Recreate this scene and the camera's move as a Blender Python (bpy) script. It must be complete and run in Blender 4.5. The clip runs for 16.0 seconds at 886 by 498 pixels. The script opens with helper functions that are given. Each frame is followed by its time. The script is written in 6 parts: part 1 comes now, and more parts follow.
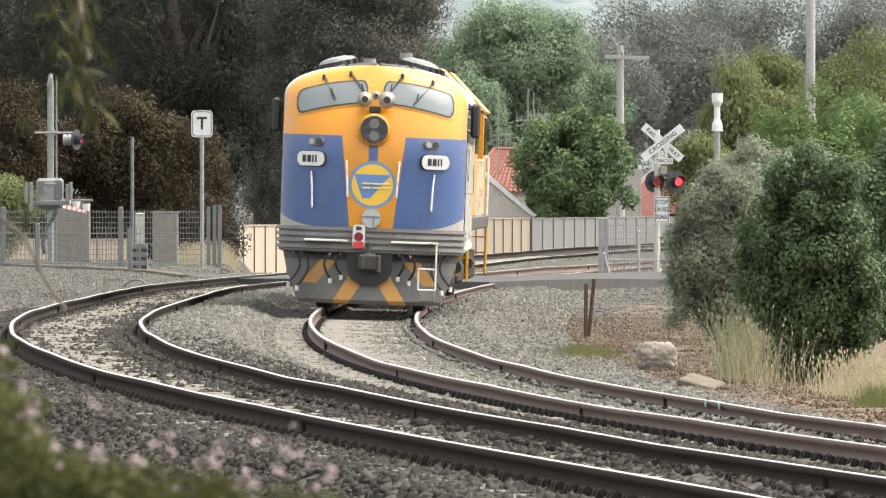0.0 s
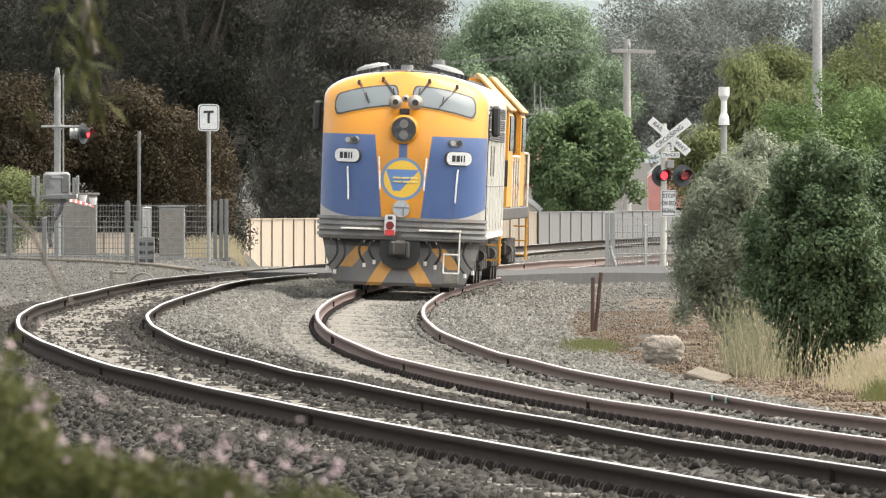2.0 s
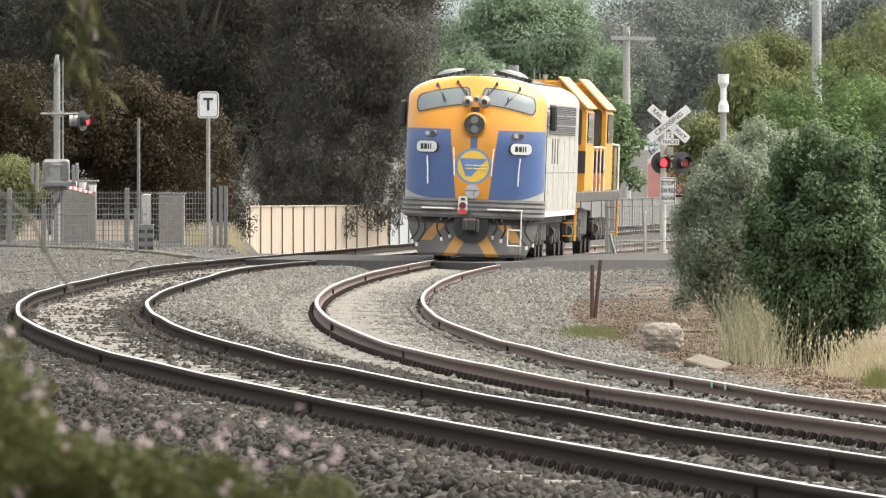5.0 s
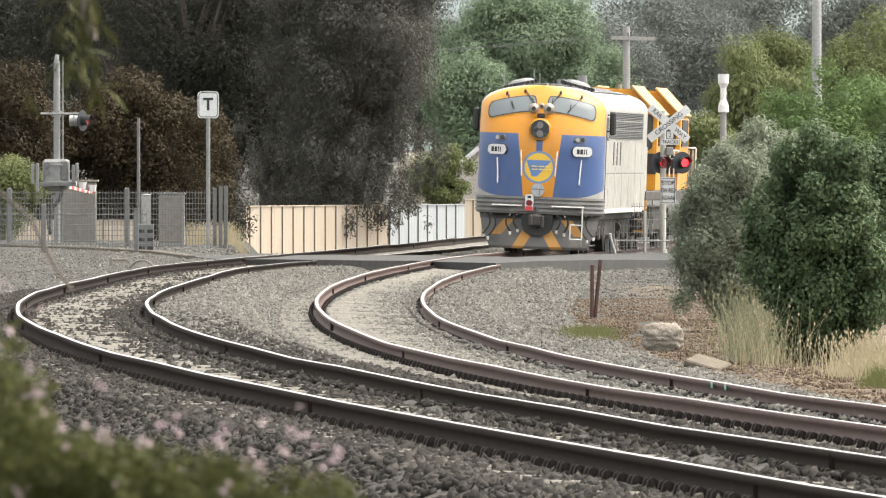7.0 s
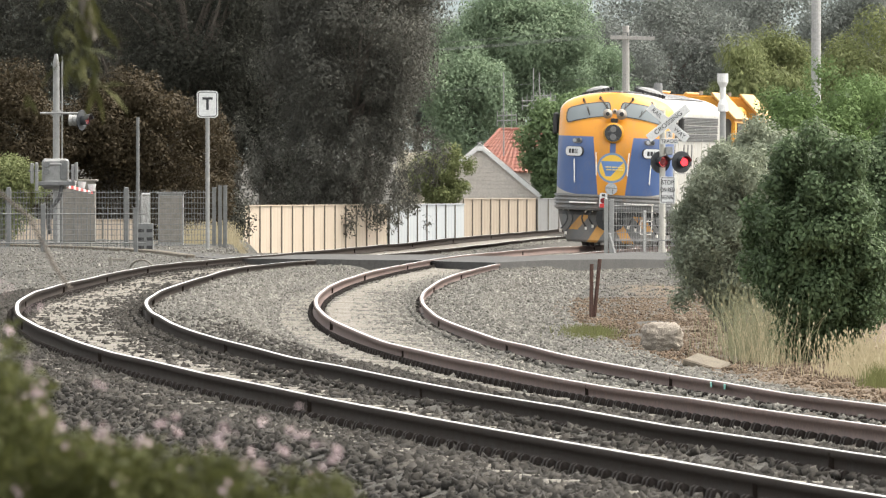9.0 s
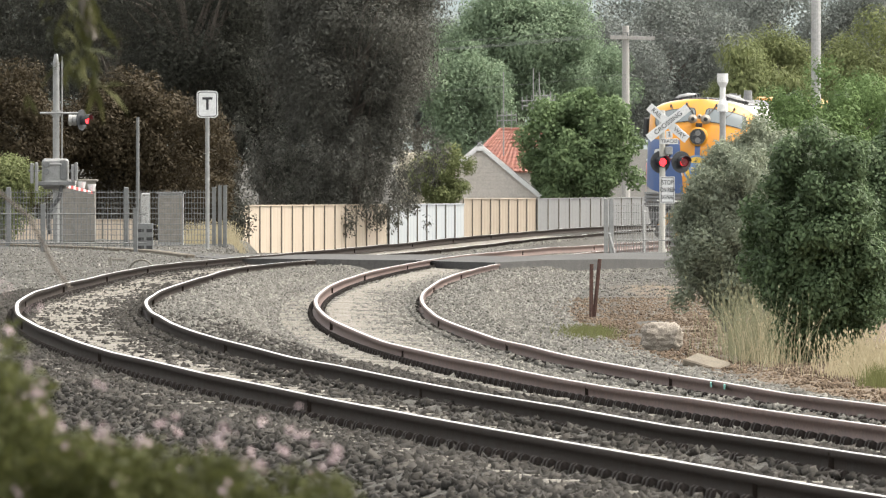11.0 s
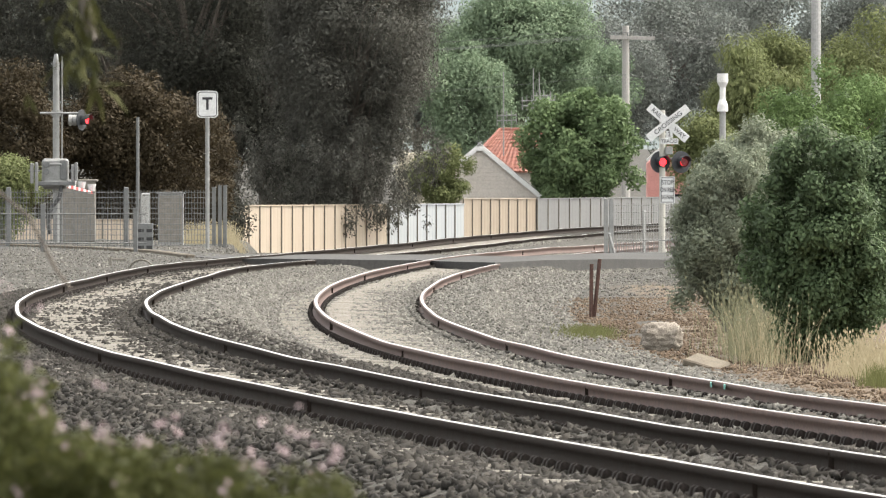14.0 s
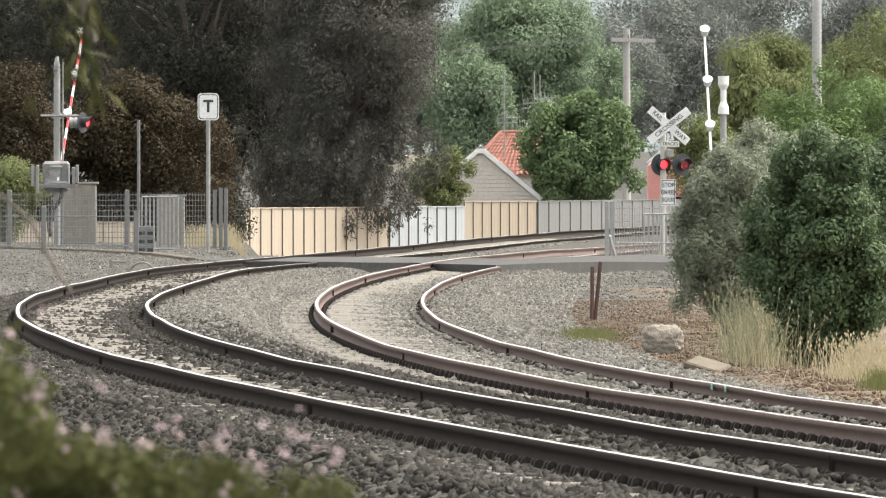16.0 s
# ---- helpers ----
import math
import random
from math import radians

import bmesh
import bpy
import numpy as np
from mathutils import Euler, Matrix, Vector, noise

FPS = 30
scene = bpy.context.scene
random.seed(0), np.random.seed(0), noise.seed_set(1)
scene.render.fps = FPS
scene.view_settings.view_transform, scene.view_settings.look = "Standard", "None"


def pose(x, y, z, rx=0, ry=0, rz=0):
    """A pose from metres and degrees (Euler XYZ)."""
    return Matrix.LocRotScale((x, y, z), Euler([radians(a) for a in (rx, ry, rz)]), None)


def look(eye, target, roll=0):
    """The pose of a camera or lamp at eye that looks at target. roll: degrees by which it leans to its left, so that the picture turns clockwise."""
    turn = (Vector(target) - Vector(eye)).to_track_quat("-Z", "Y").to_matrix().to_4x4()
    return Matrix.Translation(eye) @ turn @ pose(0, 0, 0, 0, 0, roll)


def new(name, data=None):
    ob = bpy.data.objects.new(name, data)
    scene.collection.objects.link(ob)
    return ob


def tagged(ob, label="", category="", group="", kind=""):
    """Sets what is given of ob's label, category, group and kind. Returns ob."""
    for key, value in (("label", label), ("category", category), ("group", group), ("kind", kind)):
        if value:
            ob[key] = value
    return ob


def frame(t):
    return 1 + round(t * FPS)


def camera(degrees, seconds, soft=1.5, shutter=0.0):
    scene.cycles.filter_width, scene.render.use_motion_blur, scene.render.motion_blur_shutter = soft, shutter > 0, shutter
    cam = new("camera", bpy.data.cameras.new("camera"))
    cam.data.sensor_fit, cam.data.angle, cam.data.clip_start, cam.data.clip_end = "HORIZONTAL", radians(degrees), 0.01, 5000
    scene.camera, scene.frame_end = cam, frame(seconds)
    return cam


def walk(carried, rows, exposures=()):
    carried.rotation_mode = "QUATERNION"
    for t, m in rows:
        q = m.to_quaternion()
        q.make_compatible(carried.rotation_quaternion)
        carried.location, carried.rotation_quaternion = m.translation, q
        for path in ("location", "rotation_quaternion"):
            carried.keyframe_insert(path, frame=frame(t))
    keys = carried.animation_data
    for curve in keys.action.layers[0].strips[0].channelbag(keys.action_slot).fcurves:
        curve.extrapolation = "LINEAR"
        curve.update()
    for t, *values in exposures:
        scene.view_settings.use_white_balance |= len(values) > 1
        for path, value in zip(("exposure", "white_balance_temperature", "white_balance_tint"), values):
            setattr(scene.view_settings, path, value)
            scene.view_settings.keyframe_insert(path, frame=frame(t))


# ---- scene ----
EYE = (0.0, 0.0, 2.0515)
cam = camera(3.991, 16.0, soft=1.2)
cam.data.dof.use_dof = True
cam.data.dof.focus_distance = 180.0
cam.data.dof.aperture_fstop = 42.0


def aim(left, down):
    """Camera pose: turned left and tilted down by these angles, in degrees."""
    return pose(*EYE, 90 - down, 0, left)


walk(cam, [
    (0.0, aim(-0.0246, 0.2830)), (0.5, aim(-0.0035, 0.3021)), (1.0, aim(0.0078, 0.3086)),
    (1.5, aim(0.0125, 0.3105)), (2.0, aim(0.0058, 0.3110)), (2.5, aim(-0.0008, 0.3370)),
    (3.0, aim(-0.0005, 0.3642)), (3.5, aim(0.0104, 0.3720)), (4.0, aim(0.0043, 0.3687)),
    (5.2, aim(0.0036, 0.3687)), (6.5, aim(0.0034, 0.3685)), (7.5, aim(0.0034, 0.3702)),
    (9.0, aim(0.0005, 0.3716)), (11.5, aim(0.0000, 0.3718)), (15.5, aim(0.0000, 0.3718)), (16.0, aim(0.0038, 0.3601))],
    exposures=((0.0, 2.0, 6900, 8), (16.0, 2.0, 6900, 8)))

# ---- light: an overcast day, the sun high behind thin cloud ----
SUN_UP, SUN_AZ = 60.0, 72.0
world = bpy.data.worlds.new("world")
scene.world = world
world.use_nodes = True
wn = world.node_tree
sky = wn.nodes.new("ShaderNodeTexSky")
sky.sky_type = 'NISHITA'
sky.sun_disc = False
sky.sun_elevation = radians(SUN_UP)
sky.sun_rotation = radians(SUN_AZ)
sky.air_density, sky.dust_density, sky.ozone_density = 1.0, 4.0, 1.0
hsv = wn.nodes.new("ShaderNodeHueSaturation")
hsv.inputs["Saturation"].default_value = 0.25
wn.links.new(sky.outputs[0], hsv.inputs["Color"])
wn.links.new(hsv.outputs[0], wn.nodes["Background"].inputs[0])
wn.nodes["Background"].inputs[1].default_value = 0.15
sun = new("sun", bpy.data.lights.new("sun", 'SUN'))
sun.data.energy, sun.data.angle, sun.data.color = 0.7, radians(60), (1.0, 0.96, 0.9)
sun.matrix_basis = look((90 * math.sin(radians(SUN_AZ)), 90 * math.cos(radians(SUN_AZ)), 90 * math.tan(radians(SUN_UP))), (0, 0, 0))


# ---- materials ----
class Nodes:
    """Short hand for building a node material."""

    def __init__(self, name, rough=0.8, metal=0.0, spec=0.5):
        self.mat = bpy.data.materials.new(name)
        self.mat.use_nodes = True
        self.t = self.mat.node_tree
        self.out = self.t.nodes["Principled BSDF"]
        self.out.inputs["Roughness"].default_value = rough
        self.out.inputs["Metallic"].default_value = metal
        self.out.inputs["Specular IOR Level"].default_value = spec
        self.co = self.t.nodes.new("ShaderNodeTexCoord").outputs["Object"]

    def node(self, kind, **values):
        n = self.t.nodes.new(kind)
        for k, v in values.items():
            n.inputs[k.replace("_", " ")].default_value = v
        return n

    def link(self, a, b):
        self.t.links.new(a, b)

    def noise(self, scale, detail=4.0, rough=0.6, stretch=None):
        n = self.node("ShaderNodeTexNoise", Scale=scale, Detail=detail, Roughness=rough)
        if stretch:
            m = self.node("ShaderNodeMapping")
            m.inputs["Scale"].default_value = stretch
            self.link(self.co, m.inputs[0])
            self.link(m.outputs[0], n.inputs["Vector"])
        else:
            self.link(self.co, n.inputs["Vector"])
        return n.outputs["Fac"]

    def ramp(self, fac, *stops):
        r = self.t.nodes.new("ShaderNodeValToRGB")
        while len(r.color_ramp.elements) < len(stops):
            r.color_ramp.elements.new(0.5)
        for e, (p, c) in zip(r.color_ramp.elements, stops):
            e.position, e.color = p, (*c, 1.0)
        self.link(fac, r.inputs[0])
        return r.outputs[0]

    def mix(self, fac, a, b, kind='MIX'):
        m = self.t.nodes.new("ShaderNodeMix")
        m.data_type, m.blend_type = 'RGBA', kind
        for v, s in ((fac, m.inputs[0]), (a, m.inputs[6]), (b, m.inputs[7])):
            if isinstance(v, (int, float)):
                s.default_value = v
            elif isinstance(v, tuple):
                s.default_value = (*v, 1.0)
            else:
                self.link(v, s)
        return m.outputs[2]

    def math(self, op, a, b=0.0):
        m = self.t.nodes.new("ShaderNodeMath")
        m.operation = op
        for v, s in ((a, m.inputs[0]), (b, m.inputs[1])):
            if isinstance(v, (int, float)):
                s.default_value = v
            else:
                self.link(v, s)
        return m.outputs[0]

    def color(self, c):
        if isinstance(c, tuple):
            self.out.inputs["Base Color"].default_value = (*c, 1.0)
        else:
            self.link(c, self.out.inputs["Base Color"])

    def bump(self, fac, dist=0.01, strength=0.6):
        b = self.node("ShaderNodeBump", Strength=strength, Distance=dist)
        self.link(fac, b.inputs["Height"])
        self.link(b.outputs[0], self.out.inputs["Normal"])

    def rough(self, fac, lo, hi):
        r = self.node("ShaderNodeMapRange", From_Min=0.3, From_Max=0.7, To_Min=lo, To_Max=hi)
        self.link(fac, r.inputs[0])
        self.link(r.outputs[0], self.out.inputs["Roughness"])


def worn(name, c1, c2, scale=6.0, rough=0.7, metal=0.0, bump=0.004, stretch=None, dirt=None, spec=0.5):
    """A surface of two close colours, mottled at two scales, with fine relief and, if given, dirt patches."""
    m = Nodes(name, rough, metal, spec)
    big, fine = m.noise(scale, 5.0, 0.65, stretch), m.noise(scale * 11, 3.0)
    c = m.ramp(big, (0.35, c1), (0.65, c2))
    c = m.mix(0.35, c, m.ramp(fine, (0.3, tuple(v * 0.6 for v in c1)), (0.7, tuple(min(1, v * 1.25) for v in c2))))
    if dirt:
        c = m.mix(m.ramp(m.noise(scale * 0.6, 6.0, 0.7), (0.5, (0, 0, 0)), (0.68, (0.8, 0.8, 0.8))), c, dirt)
    m.color(c)
    m.rough(big, max(0.05, rough - 0.12), min(1.0, rough + 0.12))
    m.bump(fine, bump)
    return m.mat


def leafy(name, dark, light, gloss=0.65):
    """Leaves: each one of its own shade, some light passing through."""
    m = Nodes(name, gloss, 0.0, 0.12)
    isl = m.t.nodes.new("ShaderNodeNewGeometry").outputs["Random Per Island"]
    c = m.ramp(isl, *((p, tuple(a + (b - a) * k for a, b in zip(dark, light))) for p, k in ((0.0, 0.22), (0.7, 0.48), (1.0, 0.8))))
    c = m.mix(m.noise(0.9, 3.0), c, tuple(v * 0.75 for v in dark))
    m.color(c)
    tr = m.t.nodes.new("ShaderNodeBsdfTranslucent")
    m.link(c, tr.inputs[0])
    mx = m.t.nodes.new("ShaderNodeMixShader")
    mx.inputs[0].default_value = 0.3
    m.link(m.out.outputs[0], mx.inputs[1])
    m.link(tr.outputs[0], mx.inputs[2])
    m.link(mx.outputs[0], m.t.nodes["Material Output"].inputs[0])
    return m.mat


def stone_mat(name, dark, light):
    m = Nodes(name, 0.85, 0.0, 0.1)
    isl = m.t.nodes.new("ShaderNodeNewGeometry").outputs["Random Per Island"]
    c = m.ramp(isl, (0.0, dark), (0.75, tuple((a + b) / 2 for a, b in zip(dark, light))), (1.0, light))
    c = m.mix(m.ramp(m.noise(0.25, 3.0), (0.4, (0, 0, 0)), (0.65, (0.5, 0.5, 0.5))), c, tuple(v * 1.2 for v in dark))
    m.color(m.mix(0.3, c, m.ramp(m.noise(40.0), (0.3, dark), (0.7, light))))
    m.bump(m.noise(60.0), 0.004)
    return m.mat


def glow(name, color, strength):
    m = Nodes(name, 0.3)
    m.color(tuple(v * 0.5 for v in color))
    m.out.inputs["Emission Color"].default_value = (*color, 1.0)
    m.out.inputs["Emission Strength"].default_value = strength
    return m.mat


M = {}
M["ballast"] = stone_mat("ballast_stone", (0.011, 0.0104, 0.0092), (0.09, 0.082, 0.072))
M["ballast_pale"] = stone_mat("ballast_stone_pale", (0.045, 0.0435, 0.039), (0.235, 0.224, 0.2))
M["rail_side"] = worn("rail_rust_grey", (0.017, 0.0128, 0.0105), (0.034, 0.0265, 0.022), 3.0, 0.85, 0.0, 0.004, None, None, 0.06)
M["rail_rust"] = worn("rail_rust_brown", (0.075, 0.05, 0.043), (0.15, 0.105, 0.092), 3.0, 0.8, 0.0, 0.004, None, None, 0.2)
M["rail_top"] = worn("rail_polished_steel", (0.5, 0.48, 0.46), (0.66, 0.64, 0.61), 4.0, 0.45, 1.0, 0.0005)
M["concrete"] = worn("concrete_grey", (0.15, 0.139, 0.12), (0.25, 0.232, 0.204), 5.0, 0.9, 0.0, 0.004, None, None, 0.12)
M["post_cream"] = worn("cream_post_paint", (0.36, 0.345, 0.3), (0.46, 0.445, 0.4), 5.0, 0.6)
M["pole_grey"] = worn("pale_concrete_pole", (0.26, 0.258, 0.25), (0.36, 0.356, 0.345), 1.2, 0.8, 0, 0.003, (1, 1, 0.2))
M["clip"] = worn("dark_clip_steel", (0.012, 0.01, 0.009), (0.024, 0.02, 0.018), 9.0, 0.9, 0.0, 0.004, None, None, 0.05)
M["asphalt"] = worn("asphalt_worn", (0.045, 0.044, 0.043), (0.075, 0.073, 0.07), 1.5, 0.9, 0.0, 0.012, None, (0.075, 0.072, 0.068), 0.12)
M["black"] = worn("black_rubber", (0.012, 0.012, 0.012), (0.03, 0.03, 0.03), 6.0, 0.6)
M["galv"] = worn("galvanised_steel", (0.2, 0.2, 0.195), (0.32, 0.32, 0.31), 7.0, 0.5, 0.5, 0.001)
M["galv_dark"] = worn("weathered_steel", (0.11, 0.115, 0.115), (0.2, 0.2, 0.195), 7.0, 0.6, 0.4, 0.001)
M["white"] = worn("white_paint", (0.56, 0.555, 0.535), (0.68, 0.67, 0.65), 5.0, 0.45)
M["sign_white"] = worn("sign_white", (0.55, 0.555, 0.545), (0.66, 0.66, 0.65), 2.0, 0.4, 0, 0.0005)
M["sign_black"] = worn("sign_black", (0.012, 0.012, 0.014), (0.025, 0.025, 0.028), 5.0, 0.5)
M["dark_hood"] = worn("black_lamp_paint", (0.01, 0.015, 0.017), (0.04, 0.04, 0.045), 8.0, 0.5)
M["red_on"] = glow("red_lamp_lit", (1.0, 0.02, 0.03), 1.2)
M["red_off"] = worn("red_lens_dark", (0.12, 0.008, 0.01), (0.2, 0.015, 0.02), 20.0, 0.2)
M["red_paint"] = worn("red_reflective", (0.5, 0.03, 0.03), (0.62, 0.05, 0.05), 5.0, 0.4)


def sheet_metal(name, c1, c2):
    """Painted sheet: faint upright streaks and a little grime."""
    m = Nodes(name, 0.7, 0.0, 0.15)
    m.color(m.mix(m.noise(6.0, 4.0, 0.6, (1, 1, 0.15)), c1, c2))
    m.bump(m.noise(30.0, 2.0), 0.001, 0.2)
    return m.mat


M["beige"] = sheet_metal("cream_sheet_fence", (0.37, 0.305, 0.24), (0.425, 0.36, 0.285))
M["paleblue"] = sheet_metal("pale_blue_sheet_fence", (0.32, 0.337, 0.345), (0.37, 0.386, 0.39))
M["greyfence"] = worn("grey_sheet_fence", (0.11, 0.11, 0.11), (0.15, 0.148, 0.145), 0.8, 0.6, 0, 0.002, (1, 1, 0.3))
M["fence_gap"] = worn("fence_joint_dark", (0.1, 0.085, 0.07), (0.17, 0.15, 0.12), 4.0, 0.8)
M["cream"] = worn("cream_weatherboard", (0.43, 0.39, 0.345), (0.5, 0.455, 0.405), 1.0, 0.6)
M["tile"] = worn("terracotta_tile", (0.17, 0.058, 0.04), (0.25, 0.095, 0.068), 3.0, 0.8, 0, 0.01, None, (0.22, 0.1, 0.075))
M["pink"] = worn("pink_render", (0.5, 0.22, 0.19), (0.6, 0.28, 0.25), 1.5, 0.8)
M["wood"] = worn("weathered_pole_wood", (0.24, 0.228, 0.21), (0.38, 0.365, 0.34), 2.0, 0.85, 0, 0.01, (6, 6, 0.5))
M["bark"] = worn("bark", (0.06, 0.05, 0.04), (0.14, 0.12, 0.1), 2.0, 0.9, 0, 0.02, (3, 3, 0.6))
M["rust"] = worn("rusted_steel", (0.06, 0.03, 0.024), (0.13, 0.07, 0.055), 6.0, 0.8)
M["rock"] = worn("sandstone_block", (0.18, 0.155, 0.125), (0.31, 0.27, 0.225), 7.0, 0.9, 0, 0.04, None, (0.16, 0.14, 0.11))
M["litter"] = stone_mat("leaf_litter", (0.05, 0.036, 0.026), (0.17, 0.125, 0.086))


# ---- building helpers ----
def part(name, bm, material, parent=None, label="", smooth=False):
    """Links a bmesh as one mesh object under a thing or a part."""
    me = bpy.data.meshes.new(name)
    bm.to_mesh(me)
    bm.free()
    for m in (material if isinstance(material, (list, tuple)) else [material]):
        me.materials.append(m)
    if smooth:
        me.shade_smooth()
    ob = new(name, me)
    ob.parent = parent
    if label:
        tagged(ob, label)
    return ob


def thing(name, at, label, category, group="", kind=""):
    ob = new(name)
    ob.empty_display_size = 0.2
    ob.matrix_basis = at if isinstance(at, Matrix) else pose(*at)
    return tagged(ob, label, category, group, kind)


def box(bm, c, s, m=None, bevel=0.0, mat=0):
    """A box round c with sides s, turned by m about its centre, edges bevelled."""
    t = Matrix.Translation(c) @ (m or Matrix()) @ Matrix.Diagonal((*s, 1))
    v = bmesh.ops.create_cube(bm, size=1.0, matrix=t)["verts"]
    f = {x for w in v for x in w.link_faces}
    for x in f:
        x.material_index = mat
    if bevel:
        e = list({x for w in v for x in w.link_edges})
        r = bmesh.ops.bevel(bm, geom=e, offset=bevel, segments=1, affect='EDGES')
        for x in r["faces"]:
            x.material_index = mat
    return v


def rod(bm, a, b, r1, r2=None, seg=10, mat=0):
    """A round bar from a to b."""
    a, b = Vector(a), Vector(b)
    d = b - a
    t = Matrix.Translation((a + b) / 2) @ d.to_track_quat("Z", "Y").to_matrix().to_4x4()
    v = bmesh.ops.create_cone(bm, cap_ends=True, segments=seg, radius1=r1, radius2=r1 if r2 is None else r2, depth=d.length, matrix=t)["verts"]
    for f in {x for w in v for x in w.link_faces}:
        f.material_index = mat
    return v


def pipe(bm, pts, r, seg=8, mat=0):
    for a, b in zip(pts, pts[1:]):
        rod(bm, a, b, r, None, seg, mat)


def ball(bm, c, r, sub=2, sq=(1, 1, 1), mat=0):
    v = bmesh.ops.create_icosphere(bm, subdivisions=sub, radius=1.0, matrix=Matrix.Translation(c) @ Matrix.Diagonal((r * sq[0], r * sq[1], r * sq[2], 1)))["verts"]
    for f in {x for w in v for x in w.link_faces}:
        f.material_index = mat
    return v


def plate(bm, outline, y, thick, mat=0):
    """A flat plate in the x-z plane with its front at y."""
    vs = [bm.verts.new((x, y, z)) for x, z in outline]
    f = bm.faces.new(vs)
    f.material_index = mat
    r = bmesh.ops.extrude_face_region(bm, geom=[f])
    bmesh.ops.translate(bm, vec=(0, thick, 0), verts=[g for g in r["geom"] if isinstance(g, bmesh.types.BMVert)])
    bmesh.ops.recalc_face_normals(bm, faces=bm.faces)


def rounded(w, h, r, n=4):
    pts = []
    for cx, cz, a in ((w / 2 - r, h / 2 - r, 0), (-w / 2 + r, h / 2 - r, 90), (-w / 2 + r, -h / 2 + r, 180), (w / 2 - r, -h / 2 + r, 270)):
        pts += [(cx + r * math.cos(radians(a + 90 * i / n)), cz + r * math.sin(radians(a + 90 * i / n))) for i in range(n + 1)]
    return pts


def text_part(words, size, material, parent, at, squeeze=1.0, bold=0.006):
    """Raised lettering facing the -y side of its thing, centred at the given place."""
    cu = bpy.data.curves.new("lettering", 'FONT')
    cu.body, cu.size, cu.extrude, cu.align_x, cu.align_y, cu.offset = words, size, 0.003, 'CENTER', 'CENTER', size * bold
    tmp = bpy.data.objects.new("lettering", cu)
    scene.collection.objects.link(tmp)
    me = bpy.data.meshes.new_from_object(tmp.evaluated_get(bpy.context.evaluated_depsgraph_get()))
    bpy.data.objects.remove(tmp)
    me.materials.clear()
    me.materials.append(material)
    ob = new("lettering", me)
    ob.parent = parent
    ob.matrix_basis = at @ pose(0, 0, 0, 90) @ Matrix.Diagonal((squeeze, 1, 1, 1))
    return ob


def raw(name, verts, faces, material, parent=None):
    """A mesh object straight from number arrays; faces all have the same number of corners."""
    me = bpy.data.meshes.new(name)
    verts, faces = np.asarray(verts, np.float32), np.asarray(faces, np.int32)
    me.vertices.add(len(verts))
    me.vertices.foreach_set("co", verts.ravel())
    me.loops.add(faces.size)
    me.loops.foreach_set("vertex_index", faces.ravel())
    me.polygons.add(len(faces))
    me.polygons.foreach_set("loop_start", np.arange(len(faces)) * faces.shape[1])
    me.update(calc_edges=True)
    me.materials.append(material)
    ob = new(name, me)
    ob.parent = parent
    return ob


# ---- the two tracks: curvature along the way, from the far straight to the near bend ----
class Track:
    KNOTS = [-92.6, -39.7, 0, 39.7, 79.4, 119.1, 158.8, 211.8]

    def __init__(self, x, heading, tops, cant_far, cant_near, bends):
        self.s = np.arange(-430, 290, 0.5)
        k = np.interp(self.s, self.KNOTS, bends) * 1e-3
        phi = np.concatenate([[0], np.cumsum((k[1:] + k[:-1]) * 0.25)])
        i = int(430 / 0.5)
        phi = radians(heading) - (phi - phi[i])
        self.tx, self.ty = -np.sin(phi), -np.cos(phi)
        self.x = np.concatenate([[0], np.cumsum((self.tx[1:] + self.tx[:-1]) * 0.25)])
        self.y = np.concatenate([[0], np.cumsum((self.ty[1:] + self.ty[:-1]) * 0.25)])
        self.x += x - self.x[i]
        self.y += 284.56 - self.y[i]
        self.z = np.interp(self.s, [-110, 0, 130, 290], tops)
        self.c = np.interp(self.s, [-52.9, 26.5], [cant_far, cant_near])

    def at(self, s, side=0.0):
        """Top of the rails at s: side -0.8 is the inner rail, 0.8 the raised outer one."""
        g = lambda a: np.interp(s, self.s, a)
        tx, ty = g(self.tx), g(self.ty)
        return np.array([g(self.x) + ty * side, g(self.y) - tx * side, g(self.z) + g(self.c) * (side + 0.8) / 1.6])

    def near(self, X, Y):
        """For places: the distance along, the signed distance aside (positive on the outer side) and the rail height."""
        k = slice(0, None, 4)
        xs, ys = self.x[k], self.y[k]
        out = np.empty((3, len(X)))
        for i in range(0, len(X), 20000):
            j = slice(i, i + 20000)
            n = np.argmin((X[j, None] - xs) ** 2 + (Y[j, None] - ys) ** 2, axis=1)
            ax, ay = X[j] - xs[n], Y[j] - ys[n]
            out[0, j] = self.s[k][n] + ax * self.tx[k][n] + ay * self.ty[k][n]
            out[1, j] = ax * self.ty[k][n] - ay * self.tx[k][n]
            out[2, j] = self.z[k][n] + self.c[k][n] * 0.5
        return out


TRACK_A = Track(-2.859, 3.3631, [-0.1023, 0.0317, 0.338, 0.338], 0.105, 0.0426, [0.685, -0.7662, 0.5445, 1.2708, -0.1531, 1.1085, 1.3001, 0.599])
TRACK_B = Track(1.1518, 3.1647, [-0.136, 0.0, 0.008, 0.018], 0.0608, 0.0552, [1.75, 0.75, 0.8351, 0.5271, 0.7065, 0.9133, 1.5579, 0.0198])


def smooth(a, lo, hi):
    t = np.clip((a - lo) / (hi - lo), 0, 1)
    return t * t * (3 - 2 * t)


